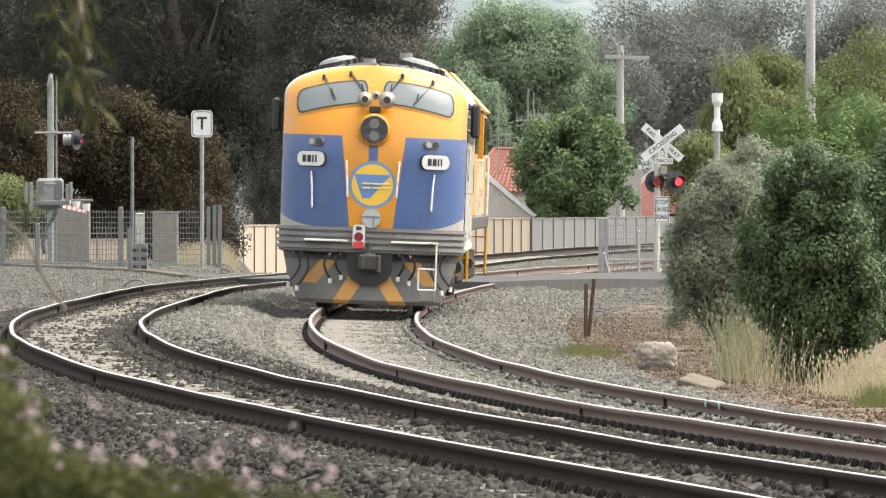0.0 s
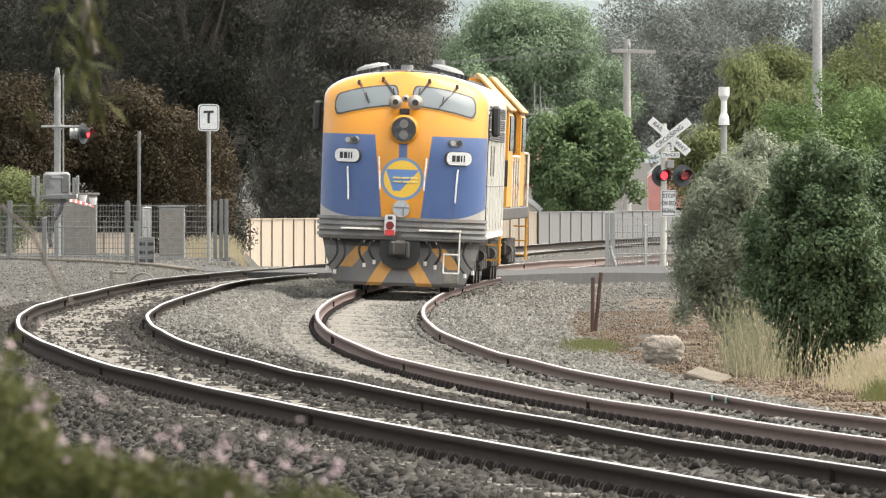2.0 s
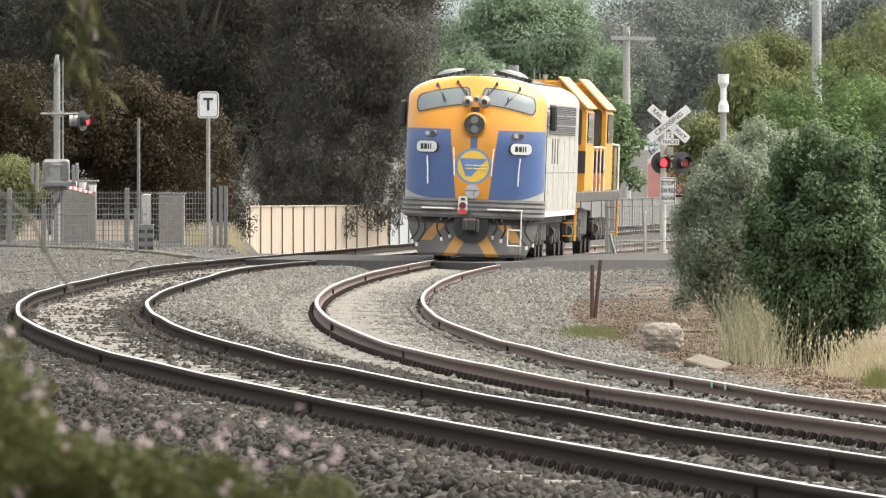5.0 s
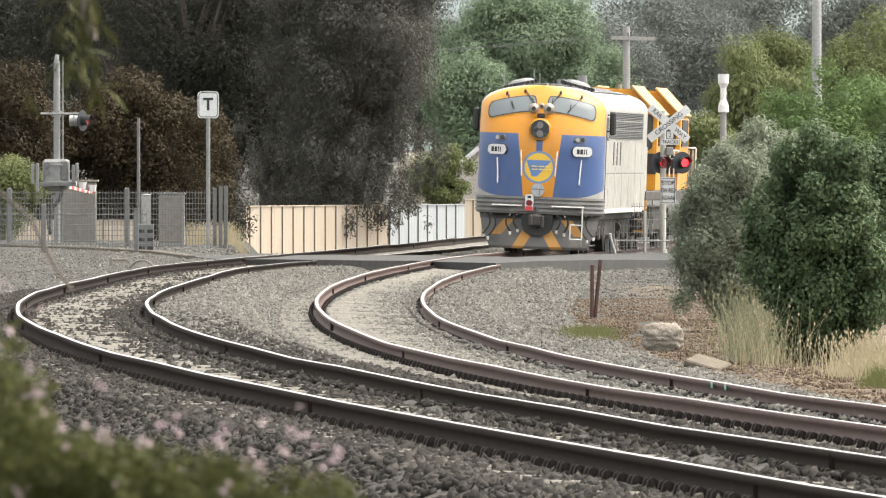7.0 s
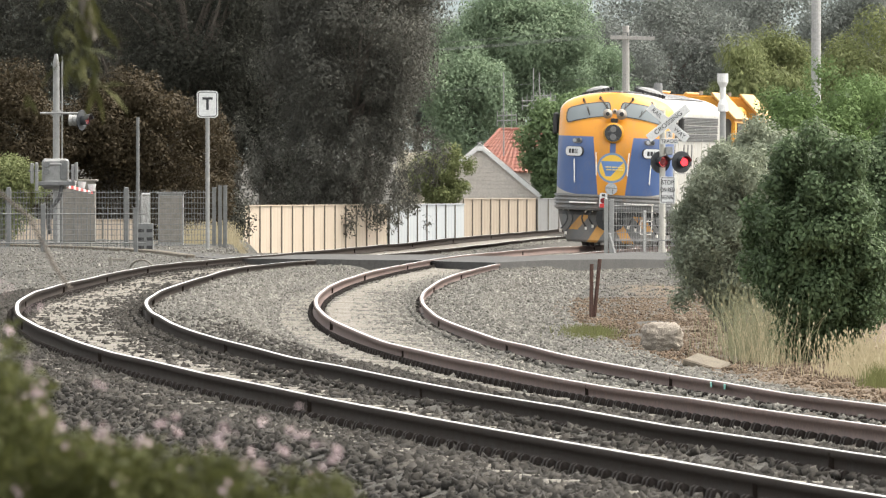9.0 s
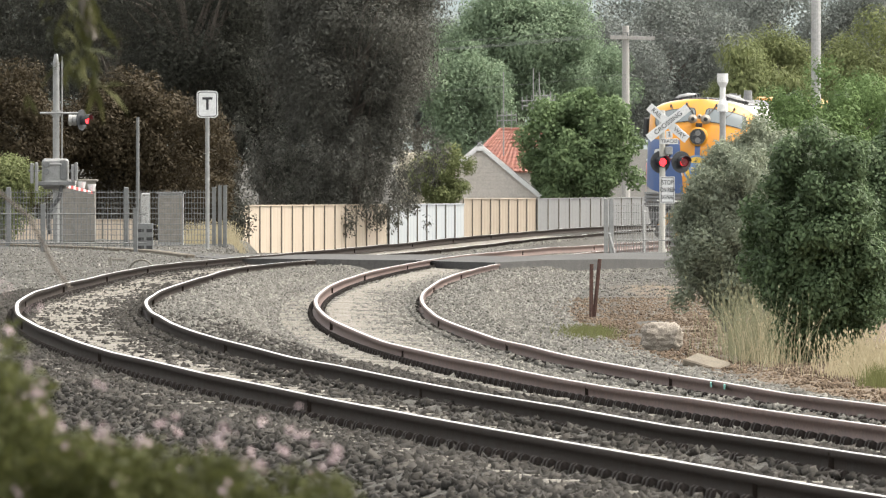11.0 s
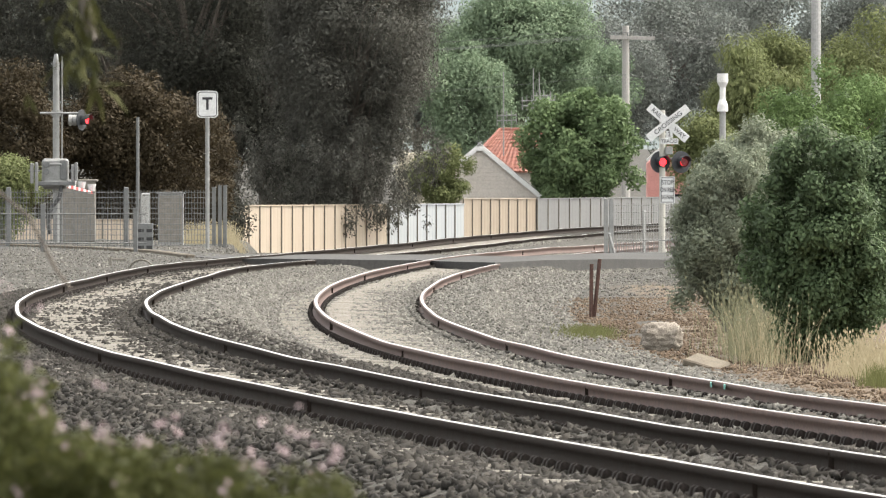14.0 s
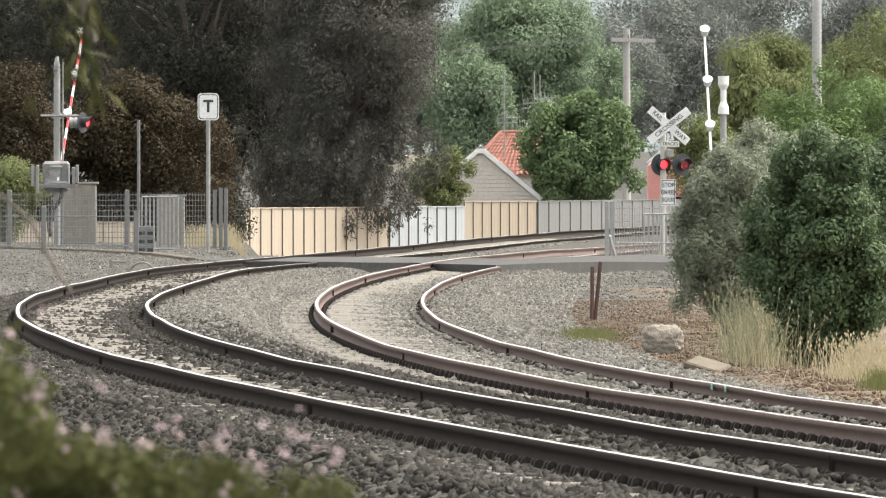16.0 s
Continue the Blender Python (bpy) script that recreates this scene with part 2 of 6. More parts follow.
def ground_z(X, Y):
    """Height of the ground."""
    X, Y = np.asarray(X, float).ravel(), np.asarray(Y, float).ravel()
    sa, da, za = TRACK_A.near(X, Y)
    sb, db, zb = TRACK_B.near(X, Y)
    steep = 0.42 + 0.6 * smooth(Y, 287, 300)
    bed_a = za - 0.165 - 0.035 * (np.abs(da) < 0.62) - np.maximum(0, np.abs(da) - 1.7) * steep
    bed_b = zb - 0.165 - 0.035 * (np.abs(db) < 0.62) - np.maximum(0, np.abs(db) - 1.7) * steep
    left = 0.02 - 0.25 * smooth(198 - Y, 0, 53) - 1.1 * smooth(Y, 350, 400)
    right = -0.36 + 0.1 * smooth(Y, 198, 285) - 0.7 * smooth(Y, 350, 400)
    left = left - 1.12 * smooth(X, -5.6, -4.7) * smooth(Y, 292, 335) * (1 - smooth(Y, 350, 400))
    base = np.where(da > 0, left, right)
    far = 6.0 * smooth(Y, 800, 2000)
    z = np.maximum(np.maximum(bed_a, bed_b), base)
    z = np.where(np.abs(db) < 1.15, bed_b, z)
    z = np.where(np.abs(da) < 1.15, bed_a, z)
    return z + far


def gz(x, y):
    return float(ground_z([x], [y])[0])


# ---- ground: one sheet, fine near the tracks, out to the horizon ----
def build_ground():
    xs = np.concatenate([[-4000, -1500, -500, -200, -90, -50, -30, -22], np.arange(-18, 18.01, 0.25), [22, 30, 50, 90, 200, 500, 1500, 4000]])
    ys = np.concatenate([[-300, -60, 0, 20, 40, 50], np.arange(54, 440, 1.0), np.arange(440, 600, 8), [ 650, 800, 1000, 1300, 1800, 2600, 4500]])
    X, Y = np.meshgrid(xs, ys)
    Z = ground_z(X, Y).reshape(X.shape)
    fine = (np.abs(X) < 18) & (Y > 54) & (Y < 440)
    Z = Z + np.where(fine, np.random.default_rng(3).normal(0, 0.014, X.shape), 0)
    n, m = X.shape
    i = (np.arange(n - 1)[:, None] * m + np.arange(m - 1)).ravel()
    m_ = Nodes("ground_gravel_and_soil", 0.9, 0.0, 0.08)
    grit, patch, fine_n = m_.noise(9.0, 6.0, 0.75), m_.noise(0.35, 4.0), m_.noise(45.0, 3.0, 0.7)
    c = m_.ramp(grit, (0.32, (0.022, 0.021, 0.019)), (0.5, (0.055, 0.052, 0.047)), (0.68, (0.11, 0.104, 0.092)))
    c = m_.mix(0.45, c, m_.ramp(fine_n, (0.35, (0.02, 0.019, 0.017)), (0.65, (0.11, 0.104, 0.092))))
    sep = m_.t.nodes.new("ShaderNodeSeparateXYZ")
    m_.link(m_.co, sep.inputs[0])
    soil = m_.ramp(m_.noise(3.0, 6.0, 0.7), (0.35, (0.068, 0.052, 0.038)), (0.6, (0.145, 0.112, 0.08)))
    # earth shows on the bank beside the shrubs and far from the line
    side = m_.math('MULTIPLY', m_.math('SUBTRACT', sep.outputs[0], 3.1), 1.1)
    side = m_.math('ADD', side, m_.math('MULTIPLY', m_.math('SUBTRACT', patch, 0.5), 3.0))
    edge = m_.math('DIVIDE', m_.math('SUBTRACT', m_.math('ADD', 238.0, m_.math('MULTIPLY', patch, 30.0)), sep.outputs[1]), 8.0)
    side = m_.math('MINIMUM', side, edge)
    cl = m_.node("ShaderNodeClamp")
    m_.link(side, cl.inputs[0])
    c = m_.mix(cl.outputs[0], c, soil)
    m_.color(c)
    m_.bump(grit, 0.03)
    ob = raw("ground", np.stack([X, Y, Z], -1).reshape(-1, 3), np.stack([i, i + 1, i + m + 1, i + m], 1), m_.mat)
    ob.data.shade_smooth()
    tagged(ob, "grey crushed stone and bare earth beside railway tracks", "ground", kind="structure")


build_ground()


def build_hill():
    """A long wooded ridge far behind the town."""
    rng = np.random.default_rng(8)
    xs = np.arange(-700, 700, 5.0)
    crest = 42 + 9 * np.sin(xs / 160 + 0.6) + 4 * np.sin(xs / 47) + rng.normal(0, 1.3, len(xs))
    fr = np.linspace(0, 1, 9)
    X = np.repeat(xs[None], 9, 0)
    Y = 2600 + 400 * fr[:, None] + rng.normal(0, 12, X.shape)
    Z = 4 + (crest[None] - 4) * fr[:, None] ** 0.8 + rng.normal(0, 0.8, X.shape)
    m_ = Nodes("haze_painted_hill", 0.95, 0.0, 0.05)
    # distance haze is painted into the forest's blue-grey colour
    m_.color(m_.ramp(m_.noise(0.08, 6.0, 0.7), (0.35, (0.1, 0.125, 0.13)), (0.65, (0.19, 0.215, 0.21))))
    n, k = X.shape
    i = (np.arange(n - 1)[:, None] * k + np.arange(k - 1)).ravel()
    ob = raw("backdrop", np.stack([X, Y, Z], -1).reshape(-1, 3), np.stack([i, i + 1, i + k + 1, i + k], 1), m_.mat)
    tagged(ob, "wooded hill on the horizon with blue-grey haze painted into its colour", "hill", kind="structure")


build_hill()

# ---- rails, sleepers, clips ----
HEAD = [(-0.018, 0.001), (-0.014, 0.002), (0.016, 0.002), (0.02, 0.001)]
SIDE = [(-0.036, -0.006), (-0.03, 0.0), (0.03, 0.0), (0.036, -0.006), (0.036, -0.04), (0.009, -0.052), (0.009, -0.13), (0.07, -0.15), (0.07, -0.162), (-0.07, -0.162), (-0.07, -0.15), (-0.009, -0.13), (-0.009, -0.052), (-0.036, -0.04), (-0.036, -0.006)]


def sweep(name, track, side, s0, s1, profile, material, parent):
    s = np.arange(s0, s1, 1.0)
    c = track.at(s, side)
    tx, ty = np.interp(s, track.s, track.tx), np.interp(s, track.s, track.ty)
    rng = np.random.default_rng(int(side * 10) + 20)
    wob = np.interp(s, s[::6], rng.normal(0, 0.006, len(s[::6])))
    wobx = np.interp(s, s[::9], rng.normal(0, 0.005, len(s[::9])))
    v = np.stack([np.stack([c[0] + ty * (a + wobx), c[1] - tx * (a + wobx), c[2] + b + wob], 1) for a, b in profile], 1)
    n, k = len(s), len(profile)
    i = np.arange(n - 1)[:, None] * k + np.arange(k - 1)
    ob = raw(name, v.reshape(-1, 3), np.stack([i, i + k, i + k + 1, i + 1], -1).reshape(-1, 4), material, parent)
    return ob


def build_track(track, label, side_mat, rng):
    th = thing("railway_track", (0, 0, 0), label, "railway track", "parallel railway tracks", "structure")
    for side in (0.8, -0.8):
        r = sweep("rail", track, side, -400, 280, SIDE, side_mat, th)
        sweep("rail_head", track, side, -400, 280, HEAD, M["rail_top"], r)
    bm = bmesh.new()
    box(bm, (0, 0, 0), (2.7, 0.24, 0.2), None, 0.02)
    first = part("sleeper", bm, M["concrete"], th)
    mesh = first.data
    clip_v, clip_f = [], []
    ring = [(0.0, -0.06), (0.02, -0.01), (0.055, 0.01), (0.075, -0.005), (0.09, -0.06)]
    all_s = np.arange(40, 236, 0.66)
    corner = np.array([v.co for v in mesh.vertices])
    quads, far_v, far_f = [tuple(p.vertices) for p in mesh.polygons if len(p.vertices) == 4], [], []
    # the sleepers nearest the camera are single pieces
    for s in np.concatenate([all_s, np.arange(39.34, -125, -0.66)]):
        p = track.at(s)
        tx, ty = np.interp(s, track.s, track.tx), np.interp(s, track.s, track.ty)
        roll = np.degrees(np.interp(s, track.s, track.c) / 1.6)
        place = pose(p[0], p[1], p[2] - 0.271 + rng.normal(0, 0.006), 0, 0, np.degrees(np.arctan2(-tx, ty)) + rng.normal(0, 0.6)) @ pose(0, 0, 0, 0, roll if ty > 0 else -roll)
        if s >= 40:
            ob = first if s == all_s[0] else new("sleeper", mesh)
            ob.parent = th
            ob.matrix_basis = place
        else:
            far_f += [tuple(i + len(far_v) for i in q) for q in quads]
            far_v += [tuple(place @ Vector(c)) for c in corner]
        if s > -14:
            for side in (0.8, -0.8):
                q = track.at(s, side)
                for sg in (1, -1):
                    for along in (-0.085, 0.085):
                        b = len(clip_v)
                        for (o, h) in ring:
                            for w in (-0.06, 0.06):
                                for hh in (h, -0.08):
                                    off, al = sg * (0.04 + o), along + w
                                    clip_v.append((q[0] + ty * off + tx * al, q[1] - tx * off + ty * al, q[2] - 0.108 + hh))
                        for i in range(len(ring) - 1):
                            k = b + 4 * i
                            clip_f += [(k, k + 2, k + 6, k + 4), (k, k + 4, k + 5, k + 1), (k + 2, k + 3, k + 7, k + 6)]
    tagged(raw("rail_clips", clip_v, clip_f, M["clip"], th), kind="stuff")
    tagged(raw("far_sleepers", far_v, far_f, M["concrete"], th), kind="stuff")
    # dark gaps where rail lengths meet
    for s in range(-100, 220, 24):
        for side in (0.8, -0.8):
            p = track.at(s + side * 5, side)
            bm = bmesh.new()
            box(bm, (0, 0, -0.075), (0.074, 0.006, 0.11), None, 0.001)
            part("rail_joint", bm, M["rail_side"], th).matrix_basis = pose(*p)
    return th


build_track(TRACK_A, "curved main line with polished rails on concrete sleepers", M["rail_side"], np.random.default_rng(5))
build_track(TRACK_B, "curved siding with rusty brown rails on concrete sleepers", M["rail_rust"], np.random.default_rng(6))


# ---- ballast ----
def build_stones(name, label, centres, sizes, material, rng):
    """Loose angular stones, each a jagged block."""
    base = np.array([(x, y, z) for x in (-0.8, 0.8) for y in (-0.65, 0.65) for z in (-0.5, 0.5)])
    tri = np.array([(0, 1, 3), (0, 3, 2), (4, 6, 7), (4, 7, 5), (0, 4, 5), (0, 5, 1), (2, 3, 7), (2, 7, 6), (0, 2, 6), (0, 6, 4), (1, 5, 7), (1, 7, 3)])
    n = len(centres)
    v = base[None] * sizes[:, None, None] * rng.uniform(0.55, 1.3, (n, 8, 1)) + rng.normal(0, 0.2, (n, 8, 3)) * sizes[:, None, None]
    ax = rng.normal(size=(n, 3))
    ax /= np.linalg.norm(ax, axis=1, keepdims=True)
    an = rng.uniform(0, 3.6, n)[:, None, None]
    k = ax[:, None, :]
    v = v * np.cos(an) + np.cross(np.broadcast_to(k, v.shape), v) * np.sin(an) + k * (v * k).sum(-1, keepdims=True) * (1 - np.cos(an))
    v += centres[:, None, :]
    f = tri[None] + (np.arange(n) * 8)[:, None, None]
    ob = raw(name, v.reshape(-1, 3), f.reshape(-1, 3), material)
    return tagged(ob, label, "ballast", kind="stuff")


def scatter(track, s0, s1, d0, d1, n, rng, near_bias=1.0):
    u = rng.uniform(0, 1, n) ** near_bias
    s = s1 + (s0 - s1) * u
    d = rng.uniform(d0, d1, n)
    g = lambda a: np.interp(s, track.s, a)
    X, Y = g(track.x) + g(track.ty) * d, g(track.y) - g(track.tx) * d
    return np.stack([X, Y, ground_z(X, Y)], 1)


rng = np.random.default_rng(11)
c1 = scatter(TRACK_A, 85, 234, 0.86, 4.8, 88000, rng, 0.8)
c2 = scatter(TRACK_A, 13, 234, -0.72, 0.72, 30000, rng)
c3 = scatter(TRACK_A, 16, 234, -2.6, -0.86, 44000, rng)
c2 = c2[rng.uniform(0, 1, len(c2)) < 0.25 + 0.75 * smooth(np.abs(TRACK_A.near(c2[:, 0], c2[:, 1])[1]), 0.2, 0.6)]
c1, c2, c3 = (np.concatenate([c[:, :2], c[:, 2:] + 0.005], 1) for c in (c1, c2, c3))
c3 = c3[np.abs(TRACK_B.near(c3[:, 0], c3[:, 1])[1]) > 1.0]
s3 = TRACK_A.near(c3[:, 0], c3[:, 1])[0]
pale = s3 < 120 + 50 * rng.uniform(0, 1, len(c3))
far_a = np.concatenate([scatter(TRACK_A, -110, -1, -1.5, -0.86, 4000, rng), scatter(TRACK_A, -110, -1, -0.72, 0.72, 5500, rng), scatter(TRACK_A, -110, -1, 0.86, 2.6, 9000, rng)])
far_b = np.concatenate([scatter(TRACK_B, -110, -1, -2.6, -0.86, 9000, rng), scatter(TRACK_B, -110, -1, -0.72, 0.72, 5500, rng), scatter(TRACK_B, -110, -1, 0.86, 2.2, 9000, rng)])
ca = np.concatenate([c1, c2, c3[~pale]])
build_stones("ballast", "dark grey crushed basalt ballast under the main line", ca, rng.uniform(0.024, 0.05, len(ca)), M["ballast"], rng)
c4 = scatter(TRACK_B, 0, 200, -0.72, 0.72, 22000, rng)
c5 = scatter(TRACK_B, 13, 200, 0.86, 2.2, 20000, rng)
c6 = scatter(TRACK_B, -7, 200, -3.2, -0.86, 40000, rng)
cb = np.concatenate([c4, c5, c6, c3[pale], far_a, far_b])
build_stones("ballast", "pale grey crushed stone ballast beside the siding", cb, rng.uniform(0.022, 0.044, len(cb)), M["ballast_pale"], rng)
c7 = scatter(TRACK_A, -60, 100, 0.9, 10.0, 22000, rng)
build_stones("gravel", "fine blue-grey gravel beside the level crossing", c7, rng.uniform(0.014, 0.034, len(c7)), M["ballast_pale"], rng)
c8 = scatter(TRACK_B, -12, 150, -9.0, -3.0, 16000, rng)
c8 = c8[c8[:, 1] > 205]
build_stones("gravel", "fine grey gravel between the siding and the road", c8, rng.uniform(0.014, 0.032, len(c8)), M["ballast_pale"], rng)
c9 = scatter(TRACK_B, 55, 200, -6.5, -2.9, 26000, rng)
build_stones("leaf_litter", "brown leaf litter and clods on bare earth", c9, rng.uniform(0.012, 0.034, len(c9)), M["litter"], rng)


# ---- level crossing ----
def build_road():
    # outline of the asphalt, near side first
    near = [(-30, 330), (-8.5, 312), (-6.7, 299), (-4.75, 273), (-2.9, 272), (-0.6, 273), (1.1, 268), (6.0, 295), (30, 350)]
    far = [(30, 374), (6.0, 312), (1.6, 288), (-0.6, 291), (-3.0, 290), (-5.0, 291), (-7.2, 314), (-9.0, 328), (-30, 352)]
    bm = bmesh.new()
    strips = []
    for (x0, y0), (x1, y1) in zip(near, reversed(far)):
        strips.append([Vector((x0, y0, 0)).lerp(Vector((x1, y1, 0)), k / 10) for k in range(11)])
    cols = []
    for p, q in zip(strips, strips[1:]):
        n = max(2, int(abs(q[0].x - p[0].x) / 0.5))
        cols += [[u.lerp(v, k / n) for u, v in zip(p, q)] for k in range(n)]
    cols.append(strips[-1])
    grid = [[bm.verts.new(v) for v in c] for c in cols]
    for p, q in zip(grid, grid[1:]):
        for k in range(10):
            bm.faces.new((p[k], q[k], q[k + 1], p[k + 1]))
    r = bmesh.ops.extrude_face_region(bm, geom=list(bm.faces))
    bottom = {g for g in r["geom"] if isinstance(g, bmesh.types.BMVert)}
    X = np.array([v.co.x for v in bm.verts])
    Y = np.array([v.co.y for v in bm.verts])
    _, da, za = TRACK_A.near(X, Y)
    _, db, zb = TRACK_B.near(X, Y)
    w = np.clip(np.abs(db) / (np.abs(da) + np.abs(db) + 1e-6), 0, 1)
    top = w * za + (1 - w) * zb - 0.008
    top = np.where(da > 1.6, za - 0.008 - (za - 0.04) * smooth(da, 1.6, 3.5), top)
    top = np.where(db < -1.6, zb - 0.008 - 0.2 * smooth(-db, 1.6, 6.0), top)
    for v, z in zip(bm.verts, top):
        v.co.z = z - (0.3 if v in bottom else 0.0) + 0.006 * math.sin(v.co.x * 3.1) * math.cos(v.co.y * 0.7)
    bmesh.ops.recalc_face_normals(bm, faces=bm.faces)
    return tagged(part("road", bm, M["asphalt"]), "worn grey asphalt road over a level crossing", "road", kind="structure")


build_road()


# ---- plants ----
M["leaf_droop"] = leafy("leaves_grey_drooping", (0.0532, 0.0532, 0.0458), (0.289, 0.282, 0.24))
M["leaf_garden"] = leafy("leaves_garden_green", (0.0858, 0.131, 0.0639), (0.374, 0.488, 0.235))
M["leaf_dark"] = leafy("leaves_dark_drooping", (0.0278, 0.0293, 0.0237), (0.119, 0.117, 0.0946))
M["leaf_brown"] = leafy("leaves_brown_green", (0.036, 0.028, 0.016), (0.11, 0.083, 0.048))
M["leaf_green"] = leafy("leaves_fresh_green", (0.08, 0.125, 0.048), (0.272, 0.384, 0.152))
M["leaf_blue"] = leafy("leaves_blue_green", (0.137, 0.189, 0.121), (0.363, 0.463, 0.294))
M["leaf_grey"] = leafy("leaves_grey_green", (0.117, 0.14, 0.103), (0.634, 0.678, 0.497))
M["leaf_rich"] = leafy("leaves_deep_green", (0.0398, 0.059, 0.0316), (0.263, 0.372, 0.182), 0.5)
M["leaf_olive"] = leafy("leaves_olive", (0.0949, 0.114, 0.0483), (0.345, 0.371, 0.164))
# far leaves are paled to grey: the haze over distance is in their colour
M["leaf_far_haze"] = leafy("leaves_far_haze_grey", (0.111, 0.122, 0.111), (0.277, 0.296, 0.268))
M["straw"] = leafy("dry_grass", (0.317, 0.264, 0.158), (0.801, 0.715, 0.515))
M["grass"] = leafy("green_grass", (0.1, 0.11, 0.04), (0.27, 0.27, 0.12))
M["weed"] = leafy("grey_green_stalks", (0.156, 0.163, 0.091), (0.54, 0.513, 0.351))
M["pinkflower"] = leafy("pale_pink_flowers", (0.4, 0.29, 0.31), (0.7, 0.6, 0.6))
M["heath"] = leafy("heath_leaves", (0.03, 0.037, 0.011), (0.17, 0.175, 0.062))
M["gumleaf"] = leafy("long_gum_leaves", (0.025, 0.03, 0.01), (0.13, 0.125, 0.045))
M["creamflower"] = leafy("cream_blossom", (0.45, 0.42, 0.34), (0.72, 0.68, 0.58))


def leaves(name, centres, radii, n, size, rng, material, parent, droop=0.0, slim=0.45, shell=0.55, base=(0, 0, 0)):
    """A crown of single leaves, gathered on many clumps: each leaf a bent diamond of two triangles pairs."""
    centres, radii = np.asarray(centres, float), np.asarray(radii, float)
    vol = (radii ** 2).prod(1) ** 0.33
    k = rng.choice(len(centres), n, p=vol / vol.sum())
    d = rng.normal(size=(n, 3))
    d /= np.linalg.norm(d, axis=1, keepdims=True)
    r = shell + (1.08 - shell) * rng.uniform(0, 1, n) ** 0.6
    p = centres[k] + d * radii[k] * r[:, None]
    # leaves lie like scales on their clump, tilted at random
    c = d * 1.2 + rng.normal(size=(n, 3)) * 0.55
    c[:, 2] += 0.25
    c /= np.linalg.norm(c, axis=1, keepdims=True)
    a = rng.normal(size=(n, 3))
    a[:, 2] -= droop * 3.0
    a -= c * (a * c).sum(1, keepdims=True)
    a /= np.linalg.norm(a, axis=1, keepdims=True)
    b = np.cross(c, a)
    L = (size * rng.uniform(0.6, 1.4, n))[:, None]
    W = L * slim
    v = np.stack([p, p + a * L * 0.5 + b * W * 0.5 + c * L * 0.08, p + a * L, p + a * L * 0.5 - b * W * 0.5 + c * L * 0.08], 1)
    f = np.arange(n * 4).reshape(n, 4)
    return raw(name, v.reshape(-1, 3), f, material, parent)


def clumps(rng, c, r, n, small=0.28, spread=0.85, lo=-1.0, lobes=7):
    """Centres and radii of clumps over an uneven ellipsoid crown."""
    d = rng.normal(size=(n * 3, 3))
    d /= np.linalg.norm(d, axis=1, keepdims=True)
    d = d[d[:, 2] > lo][:n]
    rad = rng.uniform(0.35, 1.0, len(d)) ** 0.5 * spread
    # lobes push the outline in and out
    ld = rng.normal(size=(lobes, 3))
    ld /= np.linalg.norm(ld, axis=1, keepdims=True)
    reach = 0.66 + 0.48 * np.max(np.clip(d @ ld.T, 0, 1) ** 6 * rng.uniform(0.5, 1.1, lobes), axis=1)
    cs = np.array(c) + d * (rad * reach)[:, None] * np.array(r) * 1.06
    rs = np.array(r).mean() * small * rng.uniform(0.6, 1.35, (len(d), 1)) * rng.uniform(0.8, 1.2, (len(d), 3))
    return cs, rs


def trunk_and_limbs(bm, height, r0, ends, rng, lean=(0, 0)):
    """A tapered trunk and forked limbs to the clumps."""
    prev = Vector((0, 0, 0))
    n = 5
    pts = [prev]
    for i in range(1, n + 1):
        p = Vector((lean[0] * i / n + rng.normal(0, 0.06 * r0 * 4), lean[1] * i / n + rng.normal(0, 0.06 * r0 * 4), height * i / n))
        rod(bm, prev, p, r0 * (1 - 0.55 * (i - 1) / n), r0 * (1 - 0.55 * i / n), 10)
        prev = p
        pts.append(p)
    for e in ends:
        a = pts[int(rng.integers(2, n + 1))]
        e = Vector(e)
        mid = a.lerp(e, 0.5) + Vector((rng.normal(0, 0.1), rng.normal(0, 0.1), 0.15 * (e - a).length))
        rod(bm, a, mid, r0 * 0.32, r0 * 0.2, 6)
        rod(bm, mid, e, r0 * 0.2, r0 * 0.06, 6)


